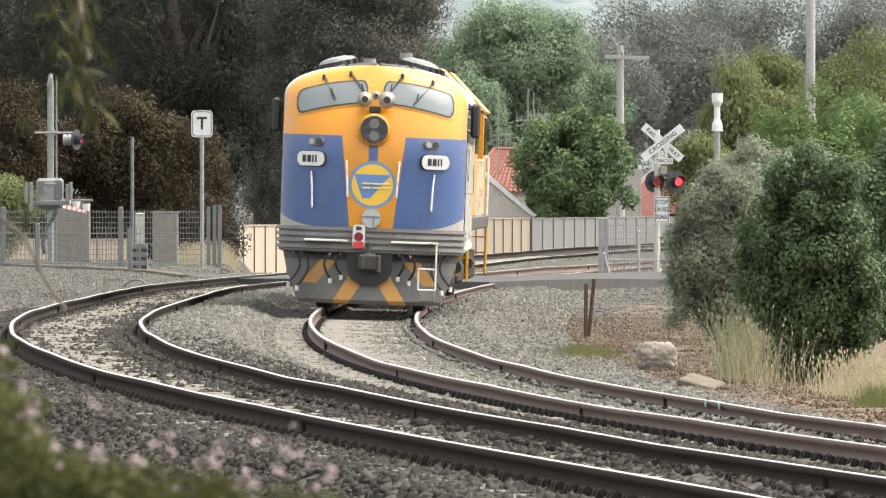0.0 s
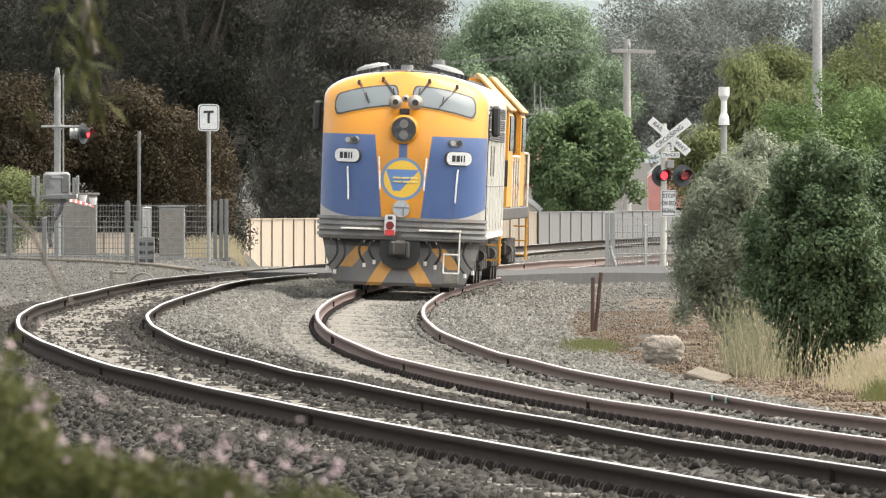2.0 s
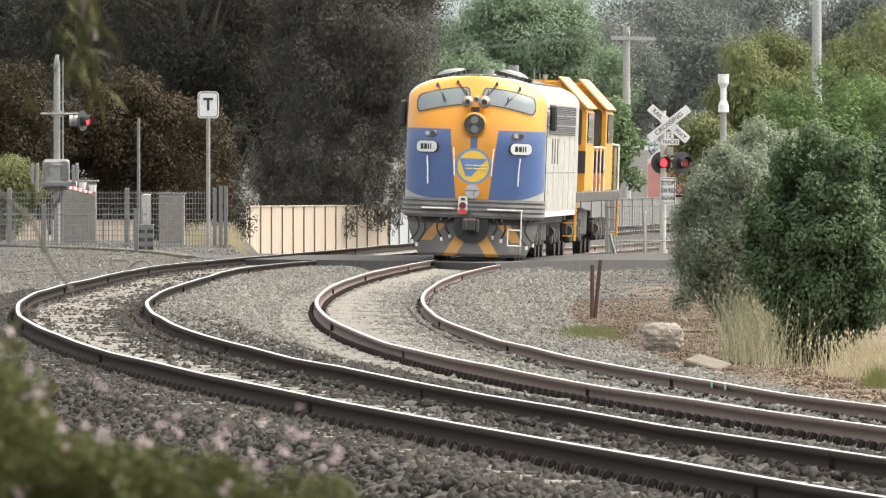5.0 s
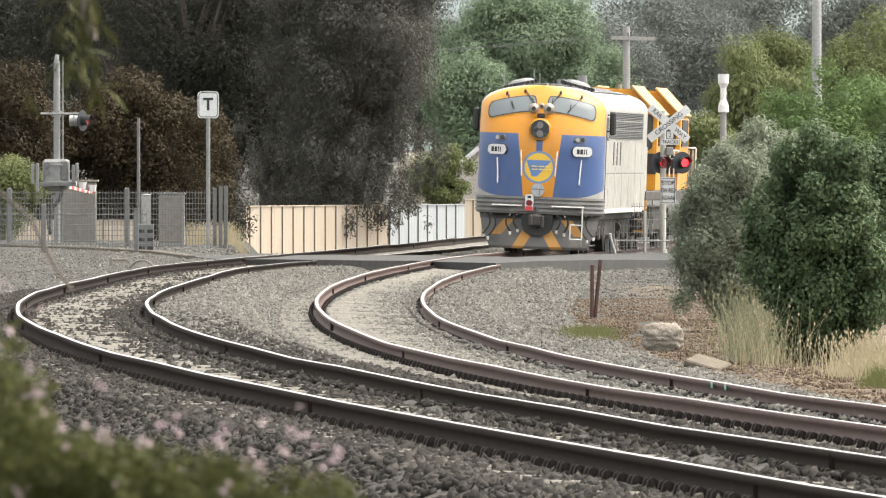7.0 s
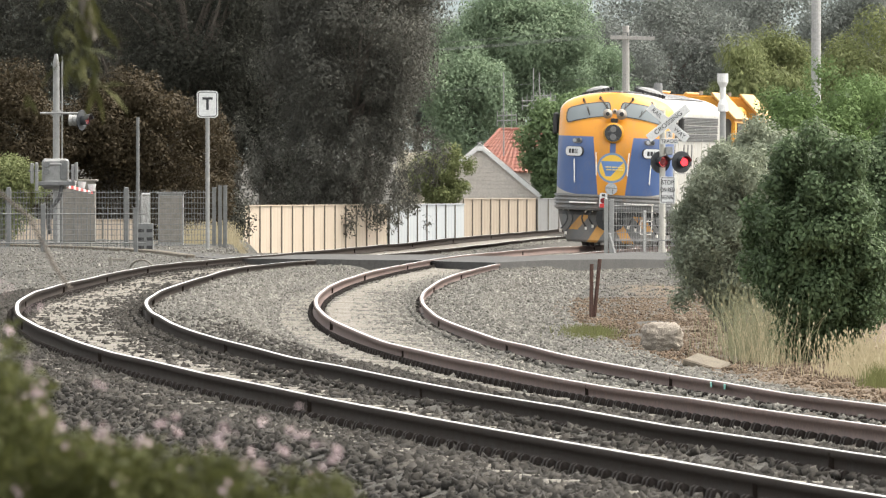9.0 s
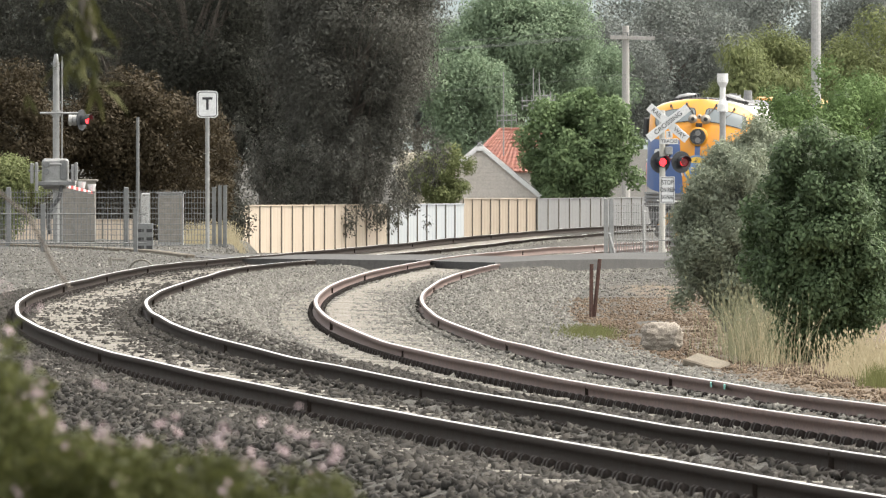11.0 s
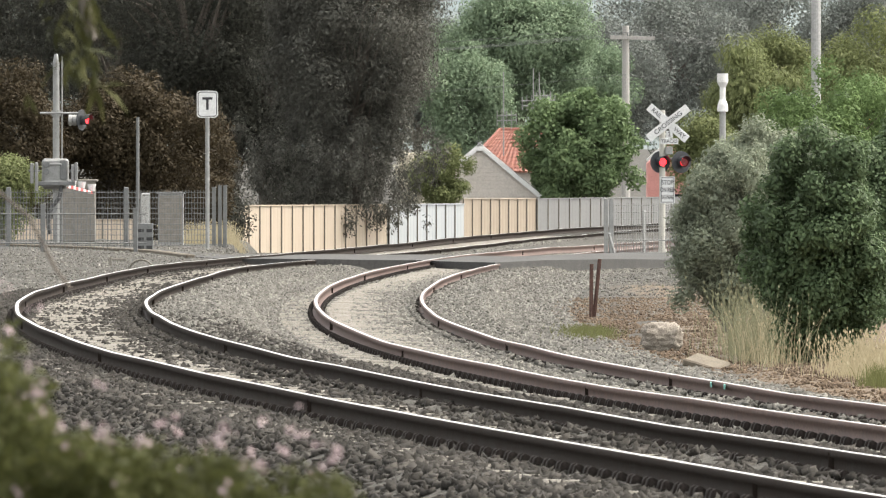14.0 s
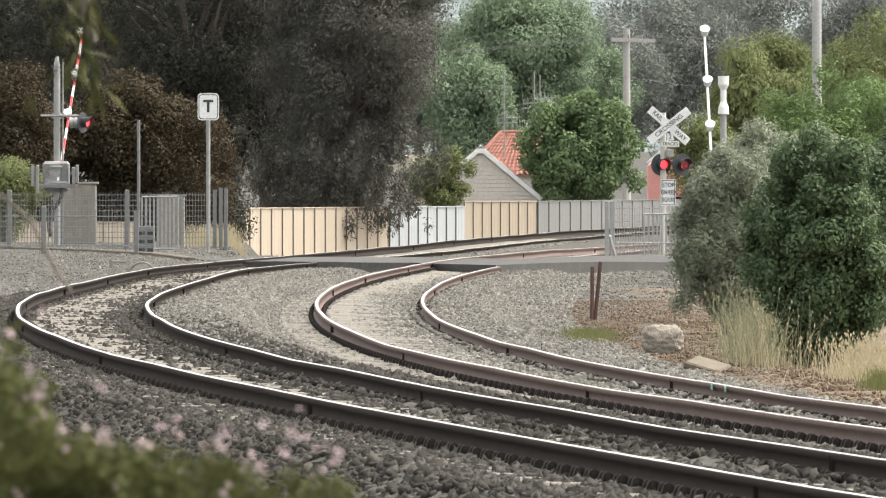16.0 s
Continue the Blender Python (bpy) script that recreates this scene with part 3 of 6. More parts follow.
def tree(name, label, x, y, crown, size, material, n, leaf, seed, nclump=60, droop=0.0, slim=0.45, small=0.28, trunk=0.25, lo=-1.0, category="tree", z=None, hang=0, taper=0.0):
    """crown: centre height over the ground and the three radii."""
    rng = np.random.default_rng(seed)
    z0 = gz(x, y) if z is None else z
    th = thing(name, (x, y, z0), label, category)
    cs, rs = clumps(rng, (0, 0, crown), size, nclump, small, 0.85, lo)
    if hang:
        # trailing curtains under the rim of the crown
        for _ in range(hang):
            a = rng.uniform(0, 6.28)
            q = np.array([math.cos(a) * size[0] * rng.uniform(0.05, 0.95), math.sin(a) * size[1] * rng.uniform(0.05, 0.95), crown - size[2] * rng.uniform(0.5, 1.0)])
            cs, rs = np.vstack([cs, q]), np.vstack([rs, np.array([0.3, 0.3, 0.65]) * rng.uniform(0.4, 1.0)])
    # the lower skirts draw in on one side
    low = np.clip((crown - cs[:, 2]) / size[2], 0, 1)
    cs[:, 0] -= taper * low * (0.3 + np.clip(cs[:, 0] / size[0], 0, 1) * 1.3)
    bm = bmesh.new()
    trunk_and_limbs(bm, max(0.3, crown - size[2] * 0.25), trunk, cs[:min(len(cs), 22)] * np.array([0.8, 0.8, 0.95]), rng)
    part("trunk", bm, M["bark"], th)
    leaves("crown", cs, rs, n, leaf, rng, material, th, droop, slim)
    # larger, half-hidden leaves deep inside keep the crown dense
    leaves("inner_foliage", cs, rs * 0.55, max(1000, n // 5), leaf * 1.25, rng, material, th, droop, max(slim, 0.4), 0.0)
    return th


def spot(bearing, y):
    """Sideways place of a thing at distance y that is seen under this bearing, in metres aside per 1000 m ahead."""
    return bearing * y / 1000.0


# large drooping dark tree behind the fence, and its neighbours
tree("drooping_tree", "large dark drooping evergreen tree hanging over a cream fence", -3.0, 430, 7.9, (4.3, 3.4, 6.9), M["leaf_droop"], 130000, 0.13, 21, 210, 0.5, 0.28, 0.15, 0.2, -0.95, z=-1.0, hang=330, taper=0.85)
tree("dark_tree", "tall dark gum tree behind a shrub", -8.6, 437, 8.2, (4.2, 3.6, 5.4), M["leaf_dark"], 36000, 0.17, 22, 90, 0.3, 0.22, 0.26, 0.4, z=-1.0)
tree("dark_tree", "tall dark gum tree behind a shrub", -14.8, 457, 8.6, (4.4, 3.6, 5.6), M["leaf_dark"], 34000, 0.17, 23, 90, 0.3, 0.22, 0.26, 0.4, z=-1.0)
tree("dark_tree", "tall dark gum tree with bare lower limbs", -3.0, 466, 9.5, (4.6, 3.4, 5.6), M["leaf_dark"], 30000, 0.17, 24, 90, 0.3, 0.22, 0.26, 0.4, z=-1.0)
tree("shrub", "broad rounded brown-green shrub behind a mesh fence", -9.8, 384, 3.1, (3.4, 2.6, 3.5), M["leaf_brown"], 60000, 0.11, 25, 170, 0.0, 0.5, 0.17, 0.2, z=-0.6, category="shrub")
tree("shrub", "broad rounded brown-green shrub behind a mesh fence", -13.2, 381, 3.2, (2.4, 2.2, 2.9), M["leaf_brown"], 30000, 0.11, 26, 100, 0.0, 0.5, 0.22, 0.2, z=-0.6, category="shrub")
tree("shrub", "dark rounded shrub in deep shade", -7.6, 397, 2.8, (1.3, 1.6, 2.6), M["leaf_brown"], 18000, 0.11, 27, 70, 0.0, 0.5, 0.25, 0.15, z=-0.8, category="shrub")
tree("shrub", "fresh green shrub beside a crossing pole", -12.3, 355, 1.6, (1.3, 1.2, 1.7), M["leaf_olive"], 9000, 0.12, 28, 40, 0.0, 0.3, 0.3, 0.1, z=-0.3, category="shrub")
# garden trees round the houses
tree("garden_shrub", "pale flowering garden shrub beside a gable", -0.2, 489, 2.7, (1.4, 1.0, 1.35), M["leaf_olive"], 12000, 0.12, 29, 50, 0.0, 0.4, 0.26, 0.12, z=-1.0, category="shrub")
tree("garden_shrub", "cream blossoming shrub against a gable", -1.2, 497, 2.6, (0.9, 0.8, 1.5), M["creamflower"], 5000, 0.1, 35, 40, 0.0, 0.6, 0.24, 0.1, z=-1.0, category="shrub")
tree("leafy_tree", "rounded bright green leafy garden tree behind a grey fence", 6.2, 562, 4.0, (3.4, 2.6, 3.2), M["leaf_garden"], 40000, 0.19, 30, 150, 0.1, 0.5, 0.16, 0.2, z=-1.0)
tree("leafy_tree", "small bright green garden tree beside a tiled roof", 4.9, 569, 2.6, (1.1, 1.2, 1.4), M["leaf_garden"], 12000, 0.15, 31, 40, 0.1, 0.5, 0.3, 0.12, z=-1.0)
tree("pepper_tree", "tall blue-green pepper tree behind houses", 4.1, 715, 8.8, (5.4, 4.0, 5.2), M["leaf_blue"], 80000, 0.19, 32, 120, 0.25, 0.4, 0.22, 0.4, z=-0.5)
tree("pepper_tree", "blue-green pepper tree behind houses", 8.4, 741, 7.2, (3.3, 2.2, 3.6), M["leaf_blue"], 24000, 0.19, 33, 50, 0.25, 0.4, 0.3, 0.3, z=-0.5)
tree("pepper_tree", "blue-green pepper tree behind houses", 1.3, 688, 5.8, (3.6, 2.2, 4.2), M["leaf_blue"], 26000, 0.19, 34, 60, 0.25, 0.4, 0.3, 0.3, z=-0.5)
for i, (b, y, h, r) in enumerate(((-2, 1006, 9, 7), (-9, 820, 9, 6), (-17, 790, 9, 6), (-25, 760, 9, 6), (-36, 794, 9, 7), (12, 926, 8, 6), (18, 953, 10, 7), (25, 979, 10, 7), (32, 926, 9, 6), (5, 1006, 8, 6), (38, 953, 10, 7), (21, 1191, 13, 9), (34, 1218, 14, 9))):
    tree("far_tree", "distant gum tree with haze painted into its grey-green leaves", spot(b, y), y, h, (r, r * 0.8, h * 0.75), M["leaf_far_haze"], 26000, 0.27, 40 + i, 60, 0.2, 0.4, 0.27, 0.4, z=0.5)
tree("weeping_tree", "weeping olive-green tree behind the crossing", 14.6, 596, 5.4, (2.9, 2.4, 4.2), M["leaf_olive"], 20000, 0.34, 60, 60, 0.9, 0.13, 0.26, 0.25, z=-1.0, hang=20)
tree("olive_tree", "tall olive-green gum tree behind shrubs", 19.0, 582, 5.8, (2.8, 2.4, 4.6), M["leaf_olive"], 24000, 0.2, 61, 70, 0.2, 0.3, 0.27, 0.3, z=-1.0)
tree("olive_tree", "tall olive-green gum tree behind shrubs", 16.2, 622, 7.0, (2.6, 2.4, 4.2), M["leaf_olive"], 20000, 0.2, 62, 70, 0.2, 0.3, 0.27, 0.3, z=-1.0)
tree("olive_shrub", "mixed olive-green shrubs behind the crossing", 10.6, 503, 3.0, (2.4, 1.8, 2.2), M["leaf_olive"], 16000, 0.16, 63, 50, 0.1, 0.4, 0.3, 0.15, z=-1.0, category="shrub")
# shrubs close to the siding
tree("green_shrub", "dense deep green leafy shrub beside the siding", 4.62, 156, 1.35, (1.08, 1.1, 1.62), M["leaf_rich"], 76000, 0.06, 70, 240, 0.1, 0.55, 0.15, 0.12, category="shrub")
tree("green_shrub", "dense deep green leafy shrub beside the siding", 5.9, 160, 1.7, (1.2, 1.1, 1.75), M["leaf_rich"], 60000, 0.06, 71, 200, 0.1, 0.55, 0.16, 0.12, category="shrub")
tree("grey_shrub", "grey-green feathery shrub beside the siding", 4.15, 185, 1.6, (0.95, 0.9, 1.75), M["leaf_grey"], 56000, 0.075, 72, 220, 0.0, 0.24, 0.16, 0.1, category="shrub")
tree("grey_shrub", "grey-green feathery shrub beside the siding", 4.95, 199, 2.0, (1.35, 0.9, 1.6), M["leaf_grey"], 48000, 0.075, 73, 200, 0.0, 0.24, 0.17, 0.1, category="shrub")
tree("light_green_shrub", "light green shrub growing over grey bushes", 6.8, 225, 2.6, (1.75, 1.0, 1.5), M["leaf_green"], 22000, 0.075, 74, 70, 0.0, 0.4, 0.26, 0.1, category="shrub")


tree("young_tree", "upright leafy green saplings rising over shrubs", 6.75, 246, 2.95, (0.75, 0.6, 1.2), M["leaf_rich"], 9000, 0.1, 75, 34, 0.0, 0.45, 0.2, 0.06, category="tree")
tree("young_tree", "upright leafy green saplings rising over shrubs", 7.75, 250, 3.0, (0.55, 0.6, 1.25), M["leaf_rich"], 7000, 0.1, 76, 26, 0.0, 0.45, 0.22, 0.06, category="tree")
tree("light_green_shrub", "tall light green shrub behind grey bushes", 8.75, 262, 2.5, (1.5, 1.0, 2.1), M["leaf_green"], 26000, 0.09, 78, 90, 0.0, 0.4, 0.22, 0.1, category="shrub")
tree("grey_shrub", "pale grey-green feathery shrub behind the siding", 6.3, 215, 2.2, (1.0, 0.8, 1.25), M["leaf_grey"], 22000, 0.075, 77, 70, 0.0, 0.24, 0.22, 0.08, category="shrub")


def grass(name, label, x, y, rx, ry, n, height, material, seed, heads=True):
    """A tuft of grass: thin bent blades, some with seed heads."""
    rng = np.random.default_rng(seed)
    px, py = x + rng.normal(0, rx, n), y + rng.normal(0, ry, n)
    z = ground_z(px, py)
    h = height * rng.uniform(0.1, 1.0, n) ** 0.8 * rng.uniform(0.7, 1.15, n)
    lx, ly = rng.normal(0, 0.34, n) * h, rng.normal(0, 0.22, n) * h
    w = 0.003
    v = np.stack([np.stack([px - w, py, z], 1), np.stack([px + w, py, z], 1),
                  np.stack([px + lx * 0.4 + w * 0.8, py + ly * 0.4, z + h * 0.6], 1), np.stack([px + lx * 0.4 - w * 0.8, py + ly * 0.4, z + h * 0.6], 1),
                  np.stack([px + lx + w * 0.3, py + ly, z + h], 1), np.stack([px + lx - w * 0.3, py + ly, z + h], 1)], 1)
    b = np.arange(n)[:, None] * 6
    f = np.concatenate([b + np.array([0, 1, 2, 3]), b + np.array([3, 2, 4, 5])])
    verts = v.reshape(-1, 3)
    if heads:
        k = rng.uniform(0, 1, n) < 0.6
        t = v[k, 4]
        m = len(t)
        s = rng.uniform(0.006, 0.015, m)[:, None]
        q = np.stack([t + (0, 0, 0.03), t + s * (1, 0, 0), t - (0, 0, 0.02), t - s * (1, 0, 0)], 1)
        f = np.concatenate([f, len(verts) + np.arange(m * 4).reshape(m, 4)])
        verts = np.concatenate([verts, q.reshape(-1, 3)])
    return tagged(raw(name, verts, f, material), label, "grass", kind="stuff")


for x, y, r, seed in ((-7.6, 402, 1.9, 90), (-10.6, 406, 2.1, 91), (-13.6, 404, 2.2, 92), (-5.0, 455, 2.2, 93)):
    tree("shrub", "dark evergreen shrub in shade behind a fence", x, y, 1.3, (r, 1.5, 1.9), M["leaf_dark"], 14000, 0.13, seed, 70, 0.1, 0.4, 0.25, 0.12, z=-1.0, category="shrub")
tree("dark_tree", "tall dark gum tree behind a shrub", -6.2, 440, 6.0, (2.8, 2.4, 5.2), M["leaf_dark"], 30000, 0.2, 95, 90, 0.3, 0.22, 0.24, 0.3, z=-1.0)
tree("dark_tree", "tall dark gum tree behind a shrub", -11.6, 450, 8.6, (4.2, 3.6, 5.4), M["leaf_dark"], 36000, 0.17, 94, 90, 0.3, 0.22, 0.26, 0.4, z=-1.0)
grass("dry_grass", "tall dry straw-coloured grass with seed heads", 3.95, 160, 0.24, 3.0, 620, 1.0, M["weed"], 80)
grass("dry_grass", "tall dry straw-coloured grass with seed heads", 3.98, 157, 0.2, 3.0, 260, 0.75, M["straw"], 86)
grass("dry_grass", "short dry straw-coloured grass beside rails", 4.95, 146, 0.26, 2.0, 1150, 0.5, M["straw"], 81)
grass("green_grass", "green grass tuft among dry straw", 4.85, 139, 0.14, 1.0, 700, 0.28, M["grass"], 82, False)
grass("green_grass", "low yellow-green weeds on the ballast edge", 2.08, 182, 0.2, 3.0, 1700, 0.13, M["grass"], 83, False)
grass("dry_grass", "dry grass below a mesh fence", -6.1, 335, 0.45, 2.0, 2500, 0.55, M["straw"], 84)


def foreground_bush():
    """Flowering heath close to the camera, out of focus."""
    rng = np.random.default_rng(100)
    th = thing("flowering_bush", (-0.44, 16.0, 0.2), "low green heath bush with pale pink flowers", "shrub")
    cs, rs = [], []
    for x, z, r in ((-0.14, 1.56, 0.06), (-0.11, 1.5, 0.07), (-0.06, 1.47, 0.07), (-0.02, 1.49, 0.06), (0.03, 1.475, 0.06), (0.08, 1.46, 0.055), (0.13, 1.45, 0.05), (0.18, 1.445, 0.045), (0.23, 1.435, 0.04), (0.27, 1.425, 0.035), (-0.12, 1.6, 0.05), (-0.09, 1.56, 0.05), (-0.13, 1.42, 0.09), (-0.06, 1.38, 0.08), (0.02, 1.36, 0.07), (0.1, 1.34, 0.07), (-0.14, 1.62, 0.035)):
        for _ in range(5):
            cs.append((x + rng.normal(0, 0.022), rng.normal(0, 0.2), z + rng.normal(0, 0.018) - 0.02))
            rs.append(np.array([r, r, r]) * rng.uniform(0.4, 0.75))
    bm = bmesh.new()
    for c in cs:
        rod(bm, (c[0] * 0.4, c[1] * 0.4, 0), c, 0.003, 0.001, 5)
    part("stem", bm, M["heath"], th)
    leaves("foliage", cs, rs, 10500, 0.02, rng, M["heath"], th, 0.0, 0.3, 0.2)
    fl = [(c[0] + rng.normal(0, 0.03), c[1], c[2] + 0.035 + abs(rng.normal(0, 0.03))) for c in cs]
    leaves("blossom", fl, np.full((len(fl), 3), 0.009), 380, 0.0085, rng, M["pinkflower"], th, 0.0, 0.9, 0.2)
    rod_bm = bmesh.new()
    rod(rod_bm, (0, 0, -0.6), (0, 0, 0.02), 0.03, 0.02, 6)
    part("stock", rod_bm, M["bark"], th)
    for o in th.children:
        if o.name.startswith(("blossom", "foliage")):
            tagged(o, kind="stuff")


def hanging_branch():
    """A gum branch that hangs into the view, out of focus, from a tree beside the camera."""
    rng = np.random.default_rng(101)
    th = thing("gum_branch", (-0.712, 25.0, 2.0), "drooping gum branch with long narrow leaves", "branch")
    bm = bmesh.new()
    pipe(bm, [(-2.2, 0.5, -2.0), (-2.1, 0.4, 0.6), (-1.2, 0.1, 0.78), (-0.3, 0, 0.62), (0.0, 0, 0.42), (0.02, 0, 0.3)], 0.012, 6)
    pipe(bm, [(-2.1, 0.4, 0.2), (-0.6, 0.1, 0.2), (-0.16, 0, 0.0), (-0.1, 0, -0.05), (-0.05, 0, -0.15), (-0.02, 0, -0.19)], 0.004, 5)
    part("stem", bm, M["bark"], th)
    cs = [(rng.normal(0.0, 0.02), rng.normal(0, 0.05), 0.27 + rng.uniform(-0.02, 0.2)) for _ in range(40)] + [(-0.11, 0, 0.2), (-0.1, 0, 0.02), (0.03, 0, 0.2)]
    leaves("leaves", cs, np.full((len(cs), 3), 0.02), 130, 0.06, rng, M["gumleaf"], th, 1.0, 0.16, 0.2)


foreground_bush()
hanging_branch()


# ---- locomotives ----
def loco_paint():
    """Blue and gold nose, pale grey flanks; the pattern follows the body."""
    m = Nodes("locomotive_paint", 0.38)
    sep = m.t.nodes.new("ShaderNodeSeparateXYZ")
    m.link(m.co, sep.inputs[0])
    x, y, z = sep.outputs
    ax = m.math('ABSOLUTE', x)

    def step(a, b):
        r = m.node("ShaderNodeMapRange", From_Min=-0.006, From_Max=0.006)
        m.link(m.math('SUBTRACT', a, b), r.inputs[0])
        return r.outputs[0]

    gold = m.mix(m.noise(1.2, 4.0), (0.62, 0.255, 0.018), (0.54, 0.215, 0.015))
    blue = m.mix(m.noise(1.5, 4.0), (0.04, 0.082, 0.205), (0.06, 0.108, 0.25))
    grey = m.mix(m.noise(0.8, 5.0, 0.65, (1, 1, 0.35)), (0.3, 0.288, 0.262), (0.39, 0.375, 0.345))
    # blue panels beside the gold centre, under the gold brow
    inner = m.math('ADD', 0.36, m.math('MULTIPLY', m.math('SUBTRACT', z, 1.4), 0.11))
    blue_at = m.math('MULTIPLY', step(ax, inner), step(2.83, z))
    c = m.mix(blue_at, gold, blue)
    # blue stem between the headlamp and the roundel
    stem = m.math('MULTIPLY', step(0.075, ax), m.math('MULTIPLY', step(z, 2.3), step(3.3, z)))
    c = m.mix(stem, c, blue)
    # roundel
    dz = m.math('SUBTRACT', z, 2.04)
    rad = m.math('SQRT', m.math('ADD', m.math('MULTIPLY', x, x), m.math('MULTIPLY', dz, dz)))
    c = m.mix(step(0.39, rad), c, (0.13, 0.22, 0.36))
    c = m.mix(step(0.335, rad), c, (0.7, 0.44, 0.05))
    # plain emblem inside it
    tri = m.math('MULTIPLY', step(0.335, rad), m.math('MULTIPLY', step(m.math('ADD', m.math('MULTIPLY', dz, 0.62), 0.2), m.math('ABSOLUTE', m.math('ADD', x, m.math('SUBTRACT', 0.04, m.math('MULTIPLY', dz, 0.25))))), step(0.17, dz)))
    tri = m.math('MULTIPLY', tri, step(dz, -0.22))
    c = m.mix(tri, c, (0.1, 0.2, 0.42))
    # grey skirt line that rises towards the corners, grey flanks
    low = m.math('ADD', 1.32, m.math('MULTIPLY', m.math('POWER', m.math('DIVIDE', ax, 1.5), 5.0), 0.22))
    c = m.mix(step(low, z), c, grey)
    c = m.mix(step(y, 1.02), c, grey)
    dirt = m.ramp(m.noise(2.2, 8.0, 0.75, (1, 1, 0.4)), (0.5, (0, 0, 0)), (0.75, (0.35, 0.35, 0.35)))
    c = m.mix(dirt, c, (0.2, 0.16, 0.12))
    streak = m.ramp(m.noise(5.0, 8.0, 0.8, (1, 1, 0.12)), (0.58, (0, 0, 0)), (0.74, (0.5, 0.5, 0.5)))
    c = m.mix(streak, c, (0.13, 0.1, 0.08))
    chips = m.ramp(m.noise(9.0, 6.0, 0.8), (0.66, (0, 0, 0)), (0.7, (0.7, 0.7, 0.7)))
    c = m.mix(chips, c, (0.1, 0.075, 0.06))
    m.color(c)
    m.rough(m.noise(3.0), 0.28, 0.5)
    m.bump(m.noise(2.0, 2.0), 0.006, 0.2)
    return m.mat


M["loco"] = loco_paint()
M["loco_grey"] = worn("dark_grey_underframe", (0.1, 0.1, 0.1), (0.18, 0.18, 0.175), 3.0, 0.6, 0, 0.003, None, (0.16, 0.12, 0.09))
M["loco_dark"] = worn("black_running_gear", (0.018, 0.017, 0.016), (0.05, 0.045, 0.04), 4.0, 0.65, 0, 0.004, None, (0.1, 0.07, 0.05))
M["loco_yellow"] = worn("yellow_loco_paint", (0.52, 0.235, 0.018), (0.62, 0.29, 0.022), 1.5, 0.42, 0, 0.002, None, (0.35, 0.18, 0.06))
M["loco_white"] = worn("white_handrail_paint", (0.62, 0.6, 0.55), (0.8, 0.78, 0.72), 8.0, 0.5, 0, 0.001, None, (0.35, 0.22, 0.15))
M["loco_cream"] = worn("faded_roof_cream", (0.42, 0.24, 0.07), (0.52, 0.33, 0.13), 3.0, 0.6)
M["rusty_rail"] = worn("rust_stained_cream_rail", (0.42, 0.31, 0.21), (0.58, 0.48, 0.36), 8.0, 0.6, 0, 0.001, (1, 1, 0.3), (0.25, 0.13, 0.08))
M["roof"] = worn("roof_grey", (0.14, 0.14, 0.138), (0.22, 0.22, 0.215), 2.0, 0.6)
M["roof_dark"] = worn("roof_dark_grey", (0.05, 0.05, 0.05), (0.1, 0.1, 0.1), 2.0, 0.6)
M["louvre"] = worn("louvre_grey", (0.03, 0.03, 0.03), (0.06, 0.06, 0.058), 5.0, 0.6)
M["louvre_slat"] = worn("louvre_slat_grey", (0.05, 0.05, 0.048), (0.09, 0.09, 0.085), 5.0, 0.6)
M["lens"] = worn("headlamp_glass", (0.03, 0.032, 0.034), (0.05, 0.052, 0.055), 9.0, 0.25, 0, 0.0005)
M["emblem_gold"] = worn("emblem_gold", (0.62, 0.5, 0.16), (0.72, 0.6, 0.24), 6.0, 0.5)
M["lens_pale"] = worn("lamp_reflector", (0.3, 0.32, 0.33), (0.42, 0.44, 0.45), 20.0, 0.2)
M["horn"] = worn("horn_metal", (0.3, 0.265, 0.225), (0.42, 0.38, 0.33), 14.0, 0.4, 0.3, 0.001)
M["hose"] = worn("rubber_hose", (0.02, 0.02, 0.02), (0.045, 0.045, 0.045), 8.0, 0.55)


def window_glass(name, tint, ior):
    m = Nodes(name, 0.04)
    m.color(tint)
    m.out.inputs["IOR"].default_value = ior
    m.out.inputs["Specular IOR Level"].default_value = 0.5
    return m.mat


M["glass"] = window_glass("cab_glass", (0.15, 0.17, 0.175), 1.55)
M["cab_glass_grey"] = window_glass("grey_cab_glass", (0.07, 0.075, 0.07), 1.45)
M["glass_dark"] = window_glass("dark_glass", (0.02, 0.021, 0.022), 1.35)

ROOF_Z, EAVE_Z, HALF = 3.99, 3.48, 1.5


def half_width(z):
    if z <= EAVE_Z:
        return HALF * (1.0 - 0.012 * max(0.0, (1.6 - z)))
    t = min(1.0, (z - EAVE_Z) / (ROOF_Z - EAVE_Z))
    return HALF * max(0.0, 1 - t ** 2.1) ** 0.42


def setback(z):
    """How far the nose's centre line lies back at height z."""
    t = max(0.0, z - 2.55)
    low = max(0.0, 1.5 - z)
    return 0.42 * t ** 1.55 + 0.05 * low


def nose_depth(z):
    return 1.05 if z < 2.6 else 1.05 - 0.18 * min(1.0, (z - 2.6) / 0.9)


def nose_y(x, z):
    """Depth of the nose's skin at x, z."""
    w = max(half_width(z), 0.02)
    u = min(1.0, abs(x) / w)
    return setback(z) + nose_depth(z) * (1 - (1 - u ** 2.5) ** (1 / 2.5))


def skin(x, z, out=0.0):
    return Vector((x, nose_y(x, z) - out, z))


